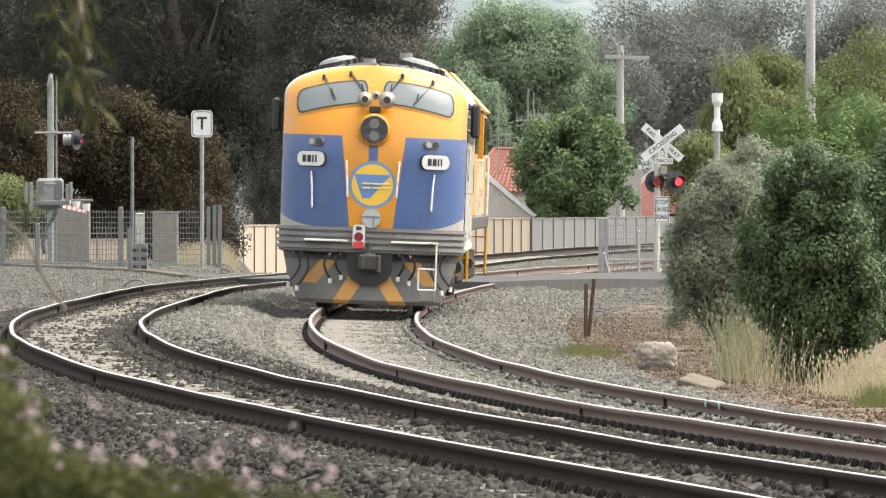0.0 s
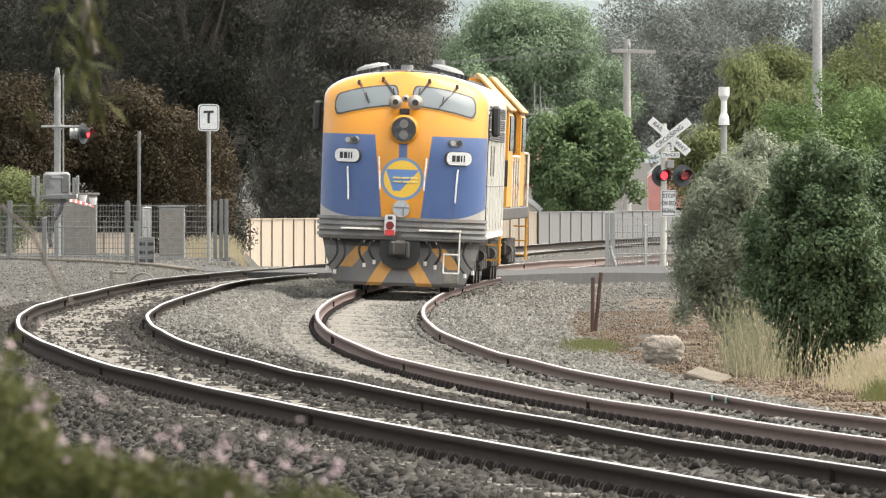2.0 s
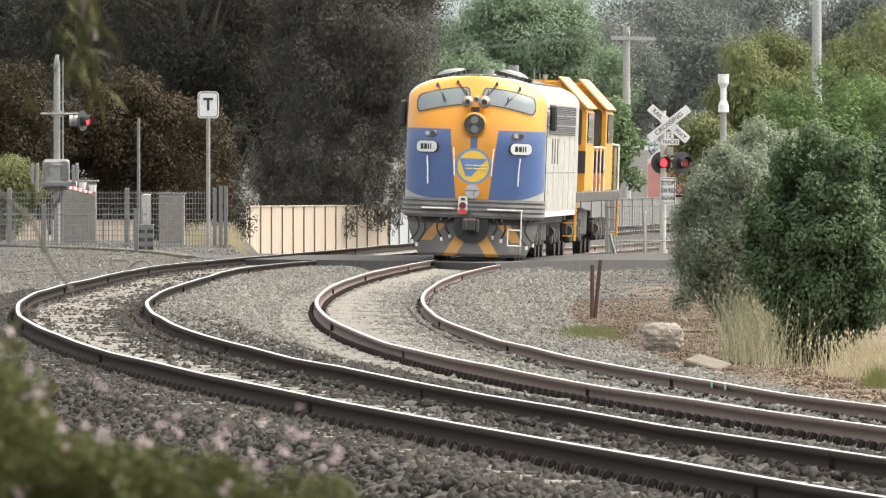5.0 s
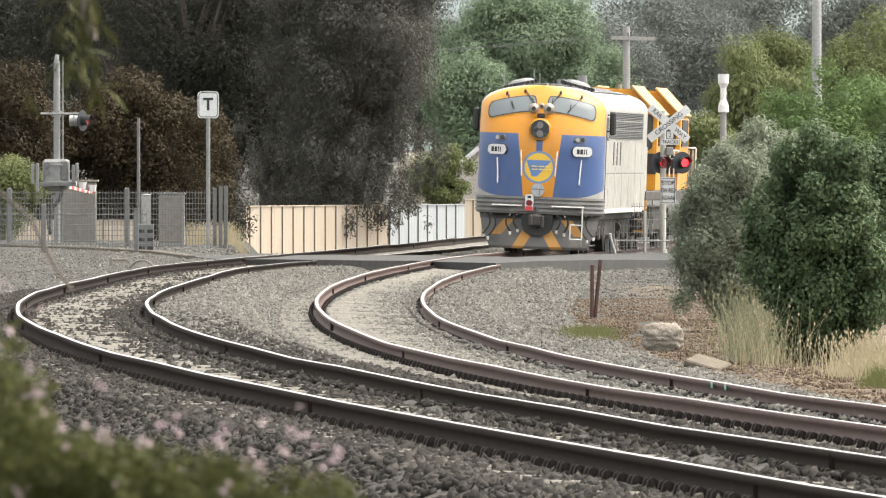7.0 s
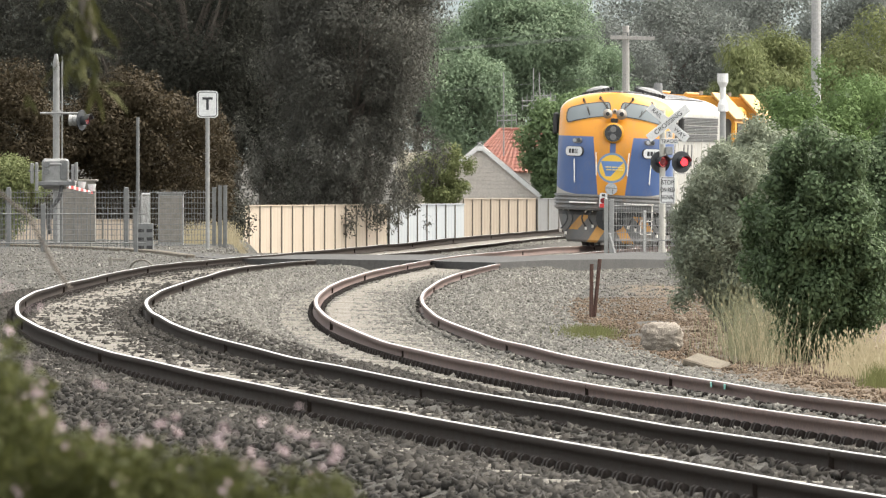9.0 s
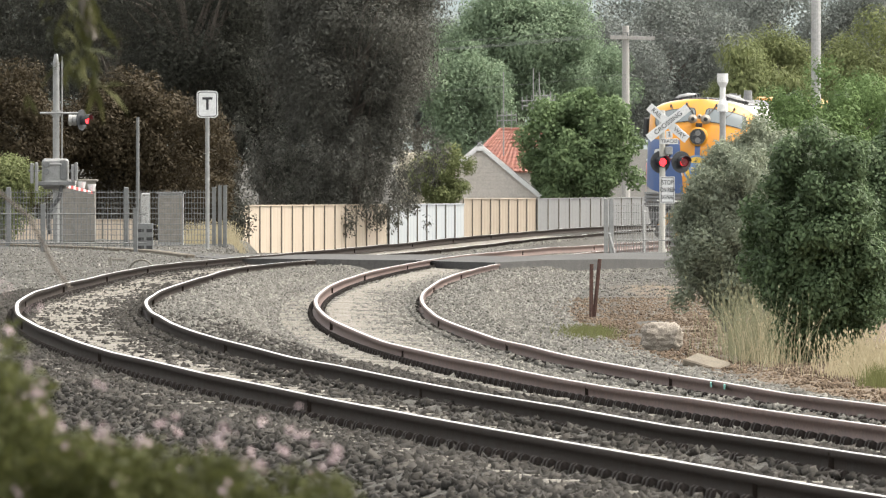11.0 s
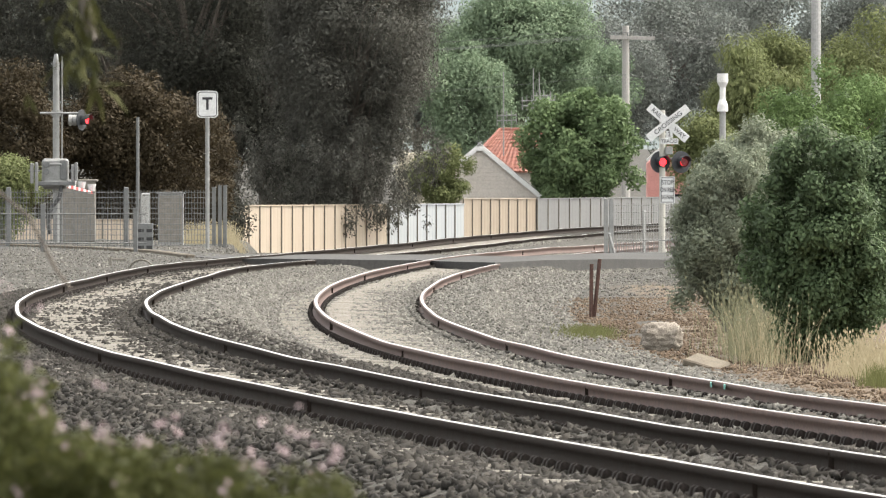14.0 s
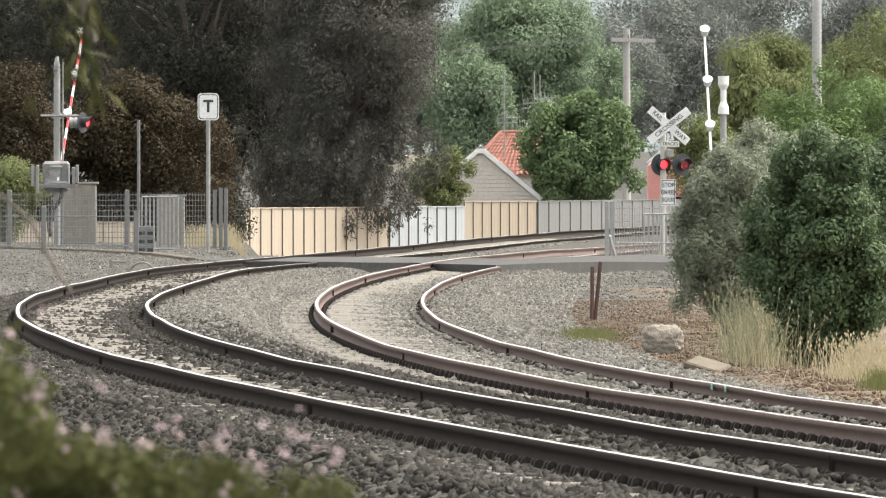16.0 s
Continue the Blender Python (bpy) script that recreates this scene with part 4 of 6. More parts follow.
def skin_patch(bm, outline_fn, nu, nv, out, mat=0):
    """A sheet that follows the nose: outline_fn(u, v) gives x and z."""
    g = [[bm.verts.new(skin(*outline_fn(i / nu, j / nv), out)) for i in range(nu + 1)] for j in range(nv + 1)]
    for j in range(nv):
        for i in range(nu):
            f = bm.faces.new((g[j][i], g[j][i + 1], g[j + 1][i + 1], g[j + 1][i]))
            f.material_index = mat
            f.smooth = True
    return g


def body_shell(length):
    bm = bmesh.new()
    zs = [1.02, 1.2, 1.4, 1.6, 1.9, 2.2, 2.5, 2.65, 2.8, 2.95, 3.1, 3.2, 3.3, 3.4, 3.48, 3.56, 3.64, 3.71, 3.77, 3.82, 3.865, 3.9, 3.93, 3.95, 3.968, 3.98, 3.987, 3.99]
    rows = []
    n = 26
    for z in zs:
        w = half_width(z)
        row = [bm.verts.new((-w, length, z)), bm.verts.new((-w, (length + 2) / 2, z))]
        for i in range(n + 1):
            a = math.pi * (1 - i / n)
            c, s = math.cos(a), math.sin(a)
            ux = math.copysign(abs(c) ** (2 / 2.5), c)
            uy = 1 - abs(s) ** (2 / 2.5)
            row.append(bm.verts.new((w * ux, setback(z) + nose_depth(z) * uy, z)))
        row += [bm.verts.new((w, (length + 2) / 2, z)), bm.verts.new((w, length, z))]
        rows.append(row)
    for a, b in zip(rows, rows[1:]):
        for i in range(len(a) - 1):
            f = bm.faces.new((a[i], a[i + 1], b[i + 1], b[i]))
            f.smooth = True
    bm.faces.new([r[0] for r in rows] + [r[-1] for r in reversed(rows)])
    bmesh.ops.remove_doubles(bm, verts=bm.verts, dist=0.0005)
    bmesh.ops.recalc_face_normals(bm, faces=bm.faces)
    return bm


def wheelset(parent, y, r=0.51):
    bm = bmesh.new()
    for sx in (-1, 1):
        rod(bm, (sx * 0.74, y, r), (sx * 0.88, y, r), r, None, 28)
        rod(bm, (sx * 0.70, y, r), (sx * 0.74, y, r), r + 0.03, None, 28)
        rod(bm, (sx * 0.88, y, r), (sx * 1.05, y, r), 0.16, 0.13, 14)
    rod(bm, (-0.9, y, r), (0.9, y, r), 0.09, None, 10)
    part("wheelset", bm, M["loco_dark"], parent)


def bogie(parent, y, axles):
    bm = bmesh.new()
    L = (axles - 1) * 1.75 + 1.3
    for sx in (-1, 1):
        box(bm, (sx * 1.12, y, 0.66), (0.14, L, 0.3), None, 0.03)
        for k in range(axles):
            ya = y + (k - (axles - 1) / 2) * 1.75
            box(bm, (sx * 1.16, ya, 0.5), (0.2, 0.34, 0.34), None, 0.04)
            for q in (-0.35, 0.35):
                rod(bm, (sx * 1.15, ya + q, 0.45), (sx * 1.15, ya + q, 0.86), 0.09, None, 10)
        rod(bm, (sx * 1.2, y - L / 2 + 0.1, 0.62), (sx * 1.2, y - L / 2 + 0.55, 0.62), 0.11, None, 12)
    box(bm, (0, y, 0.7), (2.0, 0.5, 0.3), None, 0.03)
    b = part("bogie", bm, M["loco_dark"], parent, "black three-axle bogie frame")
    for k in range(axles):
        wheelset(b, y + (k - (axles - 1) / 2) * 1.75)


def brow_window(sx, out, grow=0.0):
    """Outline of one windscreen half on the skin."""
    def fn(u, v):
        x0, x1 = 0.15 - grow, 1.26 + grow
        x = x0 + (x1 - x0) * u
        top = 3.725 - 0.2 * (x / 1.26) ** 2.2 + grow
        bot = 3.39 - 0.21 * (x / 1.26) ** 1.8 - grow
        # rounded corners
        e = max(0.0, abs(u - 0.5) * 2 - 0.82) / 0.18
        sq = 0.12 * (1 - math.sqrt(max(0.0, 1 - e * e)))
        z = bot + sq + (top - bot - 2 * sq) * v
        return sx * x, z
    return fn


def build_streamliner():
    L = 17.4
    th = thing("diesel_locomotive", (0, 0, 0), "blue and gold bulldog-nosed diesel locomotive with grey flanks", "locomotive")
    body = part("body", body_shell(L), M["loco"], th, "rounded blue and gold body with pale grey flanks")
    # ribbed grey skirt round the nose
    bm = bmesh.new()
    n = 28
    prof = []
    for k in range(4):
        z = 1.34 - k * 0.1
        prof += [(z, 0.045), (z - 0.055, 0.05), (z - 0.062, 0.015), (z - 0.1, 0.012)]
    prof += [(0.92, -0.05)]
    rows = []
    for z, o in prof:
        row = []
        for i in range(n + 1):
            a = math.pi * (1 - i / n)
            c, s = math.cos(a), math.sin(a)
            w = HALF + o
            row.append(bm.verts.new((w * math.copysign(abs(c) ** 0.8, c), 1.05 * (1 - abs(s) ** 0.8) - o + 0.02, z)))
        rows.append(row)
    for a, b in zip(rows, rows[1:]):
        for i in range(n):
            bm.faces.new((a[i], b[i], b[i + 1], a[i + 1]))
    bmesh.ops.recalc_face_normals(bm, faces=bm.faces)
    part("ribbed_skirt", bm, M["loco_grey"], th, "ribbed dark grey skirt")
    # windscreens
    for sx in (-1, 1):
        # gold bead, dark rubber seal, pale glass
        for grow, out, mm, nm in ((0.05, 0.012, "loco_yellow", "windscreen_bead"), (0.026, 0.02, "loco_dark", "windscreen_seal")):
            bm = bmesh.new()
            skin_patch(bm, brow_window(sx, 0, grow), 32, 6, out)
            part(nm, bm, M[mm], body)
        bm = bmesh.new()
        skin_patch(bm, brow_window(sx, 0), 32, 6, 0.027)
        part("windscreen", bm, M["glass"], body, "pale reflecting windscreen glass", True)
        arms = ((0.92, 3.74, 0.62, 3.36), (0.42, 3.83, 0.2, 3.52)) if sx > 0 else ((0.42, 3.84, 0.16, 3.5), (0.86, 3.77, 0.66, 3.4))
        for x0, z0, x1, z1 in arms:
            bm = bmesh.new()
            a, b = skin(sx * x0, z0, 0.04), skin(sx * x1, z1, 0.06)
            ball(bm, a, 0.035, 1)
            box(bm, a, (0.05, 0.05, 0.09), None, 0.01)
            rod(bm, a, b, 0.011, None, 6)
            rod(bm, a + Vector((0.035, 0, -0.01)), b + Vector((0.012, 0, 0.03)), 0.008, None, 6)
            c = b + (a - b) * 0.18
            rod(bm, c + Vector((0.02 * sx, 0, 0.12)), c - Vector((0.03 * sx, 0, 0.16)), 0.011, None, 6)
            part("wiper", bm, M["loco_dark"], th)
    # twin headlamp
    bm = bmesh.new()
    LZ = 2.94
    y0 = nose_y(0, LZ)
    rod(bm, (0, y0 - 0.14, LZ), (0, y0 + 0.3, LZ), 0.265, None, 32)
    lamp = part("headlamp", bm, M["loco_yellow"], th, "round twin headlamp", True)
    bm = bmesh.new()
    rod(bm, (0, y0 - 0.155, LZ), (0, y0 - 0.1, LZ), 0.225, None, 32)
    part("lens", bm, M["lens"], lamp, "dark headlamp glass")
    for dz in (-0.1, 0.1):
        bm = bmesh.new()
        rod(bm, (0, y0 - 0.165, LZ + dz), (0, y0 - 0.15, LZ + dz), 0.08, None, 20)
        part("bulb", bm, M["loco_grey"], lamp)
    # horns on the brow
    for x, r, zz in ((-0.17, 0.125, 3.43), (0.19, 0.14, 3.43), (0.01, 0.07, 3.5)):
        bm = bmesh.new()
        yy = nose_y(x, zz)
        rod(bm, (x, yy - 0.28, zz), (x, yy - 0.14, zz), r, r * 0.5, 20)
        rod(bm, (x, yy - 0.14, zz), (x, yy + 0.1, zz), r * 0.4, r * 0.3, 12)
        h = part("horn", bm, M["horn"], th, "pale metal air horn", True)
        bm = bmesh.new()
        rod(bm, (x, yy - 0.29, zz), (x, yy - 0.279, zz), r * 0.42, None, 14)
        part("throat", bm, M["black"], h)
    bm = bmesh.new()
    box(bm, (0, nose_y(0, 3.28) - 0.08, 3.27), (0.18, 0.16, 0.1), None, 0.01)
    part("horn_bracket", bm, M["sign_black"], th)
    # number boards, marker lamps, grab rails
    for sx in (-1, 1):
        zc = 2.44
        c = skin(sx * 1.02, zc, 0.05)
        dx = 0.15
        ang = math.degrees(math.atan2(nose_y(1.02 + dx, zc) - nose_y(1.02 - dx, zc), 2 * dx)) * sx
        at = Matrix.Translation(c) @ pose(0, 0, 0, 0, 0, ang)
        bm = bmesh.new()
        plate(bm, rounded(0.5, 0.235, 0.1), 0.0, 0.1)
        nb = part("number_board", bm, M["sign_white"], th, "white rounded number board")
        nb.matrix_basis = at
        bm = bmesh.new()
        plate(bm, rounded(0.52, 0.255, 0.108), 0.01, 0.09)
        part("rim", bm, M["loco_dark"], nb)
        for k in range(4):
            bm = bmesh.new()
            w = (0.068, 0.068, 0.026, 0.026)[k]
            box(bm, ((-0.115, -0.025, 0.045, 0.1)[k], -0.004, 0), (w, 0.008, 0.115), None, 0.002)
            part("bar", bm, M["sign_black"], nb)
        bm = bmesh.new()
        plate(bm, rounded(0.27, 0.13, 0.06), 0.0, 0.08)
        ml = part("marker_lamp", bm, M["loco_grey"], th, "twin marker lamp")
        ml.matrix_basis = Matrix.Translation(skin(sx * 0.95, 2.72, 0.04)) @ pose(0, 0, 0, 0, 0, ang)
        for k, mm in ((-1, "lens_pale"), (1, "lens")):
            bm = bmesh.new()
            rod(bm, (k * 0.065, -0.02, 0), (k * 0.065, 0.02, 0), 0.048, None, 16)
            part("lens", bm, M[mm], ml)
        for x, zt, zb in ((1.0, 2.23, 1.64), (0.43, 2.42, 1.84)):
            bm = bmesh.new()
            pipe(bm, [skin(sx * x, zt, -0.01), skin(sx * x, zt - 0.02, 0.07), skin(sx * (x - 0.02), (zt + zb) / 2, 0.075), skin(sx * (x - 0.03), zb + 0.02, 0.07), skin(sx * (x - 0.03), zb, -0.01)], 0.016, 8)
            part("grab_rail", bm, M["loco_white"], th, "white grab rail")
    # roundel lettering as plain bars
    for x, w in ((-0.1, 0.14), (0.06, 0.14), (0.21, 0.13)):
        for dz in (-0.07, 0.0):
            bm = bmesh.new()
            box(bm, (x + dz * -0.2, nose_y(x, 2.04) - 0.012, 2.04 + dz + 0.02), (w, 0.012, 0.028), None, 0.003)
            part("bar", bm, M["emblem_gold"], body)
    # small round lamp below the roundel
    bm = bmesh.new()
    rod(bm, (0, nose_y(0, 1.5) - 0.06, 1.5), (0, nose_y(0, 1.5) + 0.05, 1.5), 0.155, None, 28)
    lp = part("emblem", bm, M["lens_pale"], th, "round pale emblem plate")
    bm = bmesh.new()
    box(bm, (0, nose_y(0, 1.5) - 0.065, 1.52), (0.29, 0.01, 0.02))
    box(bm, (0.04, nose_y(0, 1.5) - 0.065, 1.44), (0.02, 0.01, 0.13))
    part("bar", bm, M["loco_grey"], lp)
    # pilot with yellow flashes and coupler pocket
    bm = bmesh.new()
    rowp = []
    for z, w, o in ((0.95, 1.44, 0.0), (0.6, 1.36, -0.1), (0.16, 1.18, -0.2), (0.1, 1.16, -0.16)):
        rowp.append([bm.verts.new((w * u, 0.32 + o + 0.62 * abs(u) ** 2.4, z)) for u in np.linspace(-1, 1, 25)])
    for a, b in zip(rowp, rowp[1:]):
        for i in range(24):
            bm.faces.new((a[i], b[i], b[i + 1], a[i + 1]))
    bmesh.ops.recalc_face_normals(bm, faces=bm.faces)
    pm = Nodes("pilot_paint_and_shade", 0.6)
    sp = pm.t.nodes.new("ShaderNodeSeparateXYZ")
    pm.link(pm.co, sp.inputs[0])
    ax = pm.math('ABSOLUTE', sp.outputs[0])
    zz = sp.outputs[2]

    def band(lo, hi, slope):
        q = pm.math('SUBTRACT', ax, pm.math('MULTIPLY', pm.math('SUBTRACT', 0.9, zz), slope))
        return pm.math('MULTIPLY', pm.math('GREATER_THAN', q, lo), pm.math('LESS_THAN', q, hi))
    st = pm.math('MULTIPLY', pm.math('LESS_THAN', zz, 0.55), band(-0.16, 0.12, 0.62))
    st2 = pm.math('MULTIPLY', pm.math('GREATER_THAN', zz, 0.42), band(0.46, 0.72, 0.85))
    base = pm.mix(pm.noise(3.0, 6.0), (0.085, 0.085, 0.085), (0.15, 0.145, 0.14))
    cc = pm.mix(pm.math('MAXIMUM', st, st2), base, (0.5, 0.25, 0.06))
    # shade below the step bars, painted as a near-black top band
    cc = pm.mix(pm.math('GREATER_THAN', zz, 0.8), cc, (0.05, 0.05, 0.05))
    cc = pm.mix(pm.ramp(pm.noise(2.4, 7.0, 0.7), (0.45, (0, 0, 0)), (0.7, (0.7, 0.7, 0.7))), cc, (0.17, 0.14, 0.115))
    pm.color(cc)
    pl = part("pilot", bm, pm.mat, th, "grey pilot plate with faded yellow flashes")
    bm = bmesh.new()
    plate(bm, [(-0.36, 1.04), (-0.37, 0.66), (-0.3, 0.5), (-0.16, 0.42), (0.16, 0.42), (0.3, 0.5), (0.37, 0.66), (0.36, 1.04)], 0.06, 0.36)
    part("coupler_pocket", bm, M["black"], pl)
    bm = bmesh.new()
    box(bm, (0, 0.0, 0.78), (0.26, 0.5, 0.3), None, 0.05)
    box(bm, (-0.13, -0.18, 0.78), (0.11, 0.24, 0.28), None, 0.04)
    box(bm, (0.14, -0.16, 0.76), (0.09, 0.16, 0.3), None, 0.03)
    rod(bm, (-0.02, -0.1, 0.6), (-0.02, -0.1, 1.1), 0.03, None, 8)
    part("coupler", bm, M["loco_dark"], th, "grimy steel knuckle coupler")
    bm = bmesh.new()
    box(bm, (0.06, 0.1, 1.18), (0.78, 0.14, 0.32), None, 0.02)
    part("coupler_plate", bm, M["loco_dark"], th)
    # tail marker
    bm = bmesh.new()
    plate(bm, rounded(0.2, 0.38, 0.05), -0.06, 0.04)
    tm = part("tail_marker", bm, M["sign_white"], th, "white tail marker with a red foot")
    tm.location = (-0.19, -0.02, 1.2)
    bm = bmesh.new()
    rod(bm, (0, -0.075, -0.01), (0, -0.055, -0.01), 0.075, None, 20)
    part("lens", bm, M["red_off"], tm)
    bm = bmesh.new()
    box(bm, (0, -0.065, -0.14), (0.17, 0.014, 0.1))
    part("foot", bm, M["red_paint"], tm)
    bm = bmesh.new()
    box(bm, (0, -0.065, 0.13), (0.09, 0.014, 0.06), None, 0.005)
    part("slot", bm, M["loco_dark"], tm)
    # white step bars, ladder, hoses
    for x0, x1 in ((-1.08, -0.36), (0.34, 1.1)):
        bm = bmesh.new()
        box(bm, ((x0 + x1) / 2, 0.1, 1.12), (x1 - x0, 0.34, 0.035), None, 0.008)
        part("step_bar", bm, M["loco_white"], th, "white step edge")
    bm = bmesh.new()
    for x in (0.8, 1.08):
        rod(bm, (x, -0.04, 0.36), (x, -0.05, 1.12 if x > 1 else 0.72), 0.016, None, 6)
    for z in (0.7, 0.36):
        rod(bm, (0.8, -0.04, z), (1.08, -0.04, z), 0.016, None, 6)
    lad = part("ladder", bm, M["loco_white"], th, "white corner ladder")
    bm = bmesh.new()
    box(bm, (0.94, 0.02, 0.27), (0.28, 0.14, 0.2), None, 0.015)
    part("step", bm, M["concrete"], lad)
    for sx in (-1, 1):
        for x, z0, z1 in ((0.46, 0.98, 0.56), (0.64, 0.96, 0.5), (1.18, 1.02, 0.36), (1.32, 1.02, 0.42)):
            bm = bmesh.new()
            yy = 0.3 + 0.5 * (x / 1.4) ** 2.4 - 0.16
            pts = [Vector((sx * (x - 0.18 * math.sin(k / 8 * 3.14) if x > 1 else x + 0.1 * math.sin(k / 8 * 3.14)), yy - 0.12 * math.sin(k / 8 * 3.14), z0 + (z1 - z0) * k / 8)) for k in range(9)]
            pipe(bm, pts, 0.022, 6)
            hs = part("brake_hose", bm, M["hose"], th)
            bm = bmesh.new()
            rod(bm, pts[0], pts[1] + Vector((0, 0, -0.03)), 0.03, None, 8)
            part("cock", bm, M["loco_white"], hs)
            bm = bmesh.new()
            rod(bm, pts[-1], pts[-1] + Vector((0, 0, -0.08)), 0.03, None, 8)
            part("cock", bm, M["loco_white"], hs)
        bm = bmesh.new()
        rod(bm, (sx * 0.72, 0.2, 1.03), (sx * 0.72, 0.45, 1.03), 0.065, None, 16)
        part("buffer_lamp", bm, M["lens_pale"] if sx > 0 else M["lens"], th)
        # mirrors and cab side window
        bm = bmesh.new()
        box(bm, (sx * 1.63, 1.5, 3.14), (0.15, 0.12, 0.56), None, 0.04)
        rod(bm, (sx * 1.48, 1.52, 3.34), (sx * 1.63, 1.5, 3.34), 0.015, None, 6)
        rod(bm, (sx * 1.48, 1.52, 2.95), (sx * 1.63, 1.5, 2.95), 0.015, None, 6)
        part("mirror", bm, M["black"], th, "black rear-view mirror")
        bm = bmesh.new()
        box(bm, (sx * 1.5, 1.72, 3.0), (0.02, 0.72, 0.55), None, 0.004)
        part("cab_side_window", bm, M["glass_dark"], body)
        bm = bmesh.new()
        box(bm, (sx * 1.502, 1.24, 2.1), (0.024, 0.06, 1.9), None, 0.004)
        part("door_edge", bm, M["loco_dark"], body)
        # three rows of dark louvres under the roof
        for k in range(3):
            bm = bmesh.new()
            zc = 3.11 - 0.22 * (k - 1)
            box(bm, (sx * 1.5, 8.9, zc), (0.03, 13.0, 0.195), None, 0.004)
            lv = part("louvre_panel", bm, M["louvre"], body)
            bm = bmesh.new()
            for q in range(5):
                box(bm, (sx * 1.52, 8.9, zc - 0.08 + q * 0.04), (0.03, 12.9, 0.012), pose(0, 0, 0, 0, sx * 35))
            tagged(part("slats", bm, M["louvre_slat"], lv), kind="stuff")
        for yk in range(6):
            bm = bmesh.new()
            box(bm, (sx * 1.508, 2.45 + yk * 2.6, 2.2), (0.016, 0.04, 2.1), None, 0.003)
            part("rib", bm, M["loco_white"], body)
        for yk in (4.3, 5.6, 6.9):
            bm = bmesh.new()
            box(bm, (sx * 1.503, yk, 2.42), (0.016, 0.3, 0.56), None, 0.003)
            part("grille_slot", bm, M["louvre"], body, "narrow dark grille")
        bm = bmesh.new()
        box(bm, (sx * 1.505, 8.9, 1.95), (0.016, 14.6, 0.02), None, 0.003)
        part("moulding", bm, M["loco_grey"], body)
        bm = bmesh.new()
        box(bm, (sx * 1.49, 8.8, 1.04), (0.06, 15.0, 0.1), None, 0.01)
        part("sill", bm, M["loco_white"], body)
    # roof: pale strip, fans, radiators
    for sx in (-1, 1):
        # tilted fan housings: dark finned base under a pale domed lid
        tilt = pose(sx * 0.66, 2.75, 3.95, 0, sx * 13)
        bm = bmesh.new()
        rod(bm, (0, 0, -0.08), (0, 0, 0.09), 0.4, 0.36, 26)
        for k in range(18):
            a = k * math.tau / 18
            box(bm, (0.36 * math.cos(a), 0.36 * math.sin(a), 0.06), (0.12, 0.02, 0.08), pose(0, 0, 0, 0, 0, math.degrees(a)))
        fan = part("roof_fan", bm, M["black"], th, "black finned roof fan housing")
        fan.matrix_basis = tilt
        bm = bmesh.new()
        rod(bm, (0, 0, 0.1), (0, 0, 0.15), 0.32, 0.27, 26)
        rod(bm, (0, 0, 0.15), (0, 0, 0.185), 0.27, 0.12, 26)
        part("lid", bm, M["roof"], fan, "pale grey domed lid")
    # dark radiator hatches following the roof curve
    bm = bmesh.new()
    for k in range(9):
        for x, z, a in ((-0.78, 3.9, -17), (-0.27, 3.985, -4), (0.27, 3.985, 4), (0.78, 3.9, 17)):
            box(bm, (x, 2.9 + k * 1.45, z), (0.5, 1.3, 0.09), pose(0, 0, 0, 0, a), 0.025)
    part("roof_hatch", bm, M["roof_dark"], th, "dark radiator hatches along the roof")
    for sx in (-1, 1):
        bm = bmesh.new()
        pipe(bm, [(sx * 1.06, 2.0, 3.86), (sx * 1.06, 8.0, 3.88), (sx * 1.06, 15.6, 3.87)], 0.03, 6)
        part("roof_pipe", bm, M["black"], th)
    for x, y, h in ((0.35, 6.5, 0.16), (0.35, 9.4, 0.3), (-0.3, 11.5, 0.2)):
        bm = bmesh.new()
        rod(bm, (x, y, 3.95), (x, y, 4.0 + h), 0.14, 0.11, 14)
        part("exhaust_stack", bm, M["roof"], th)
    bm = bmesh.new()
    box(bm, (0, 8.6, 0.92), (2.5, 15.2, 0.22), None, 0.02)
    box(bm, (0, 9.0, 0.62), (2.3, 3.4, 0.6), None, 0.12)
    part("underframe", bm, M["loco_dark"], th, "black underframe and fuel tank")
    bogie(th, 3.9, 3)
    bogie(th, 13.2, 3)
    return th


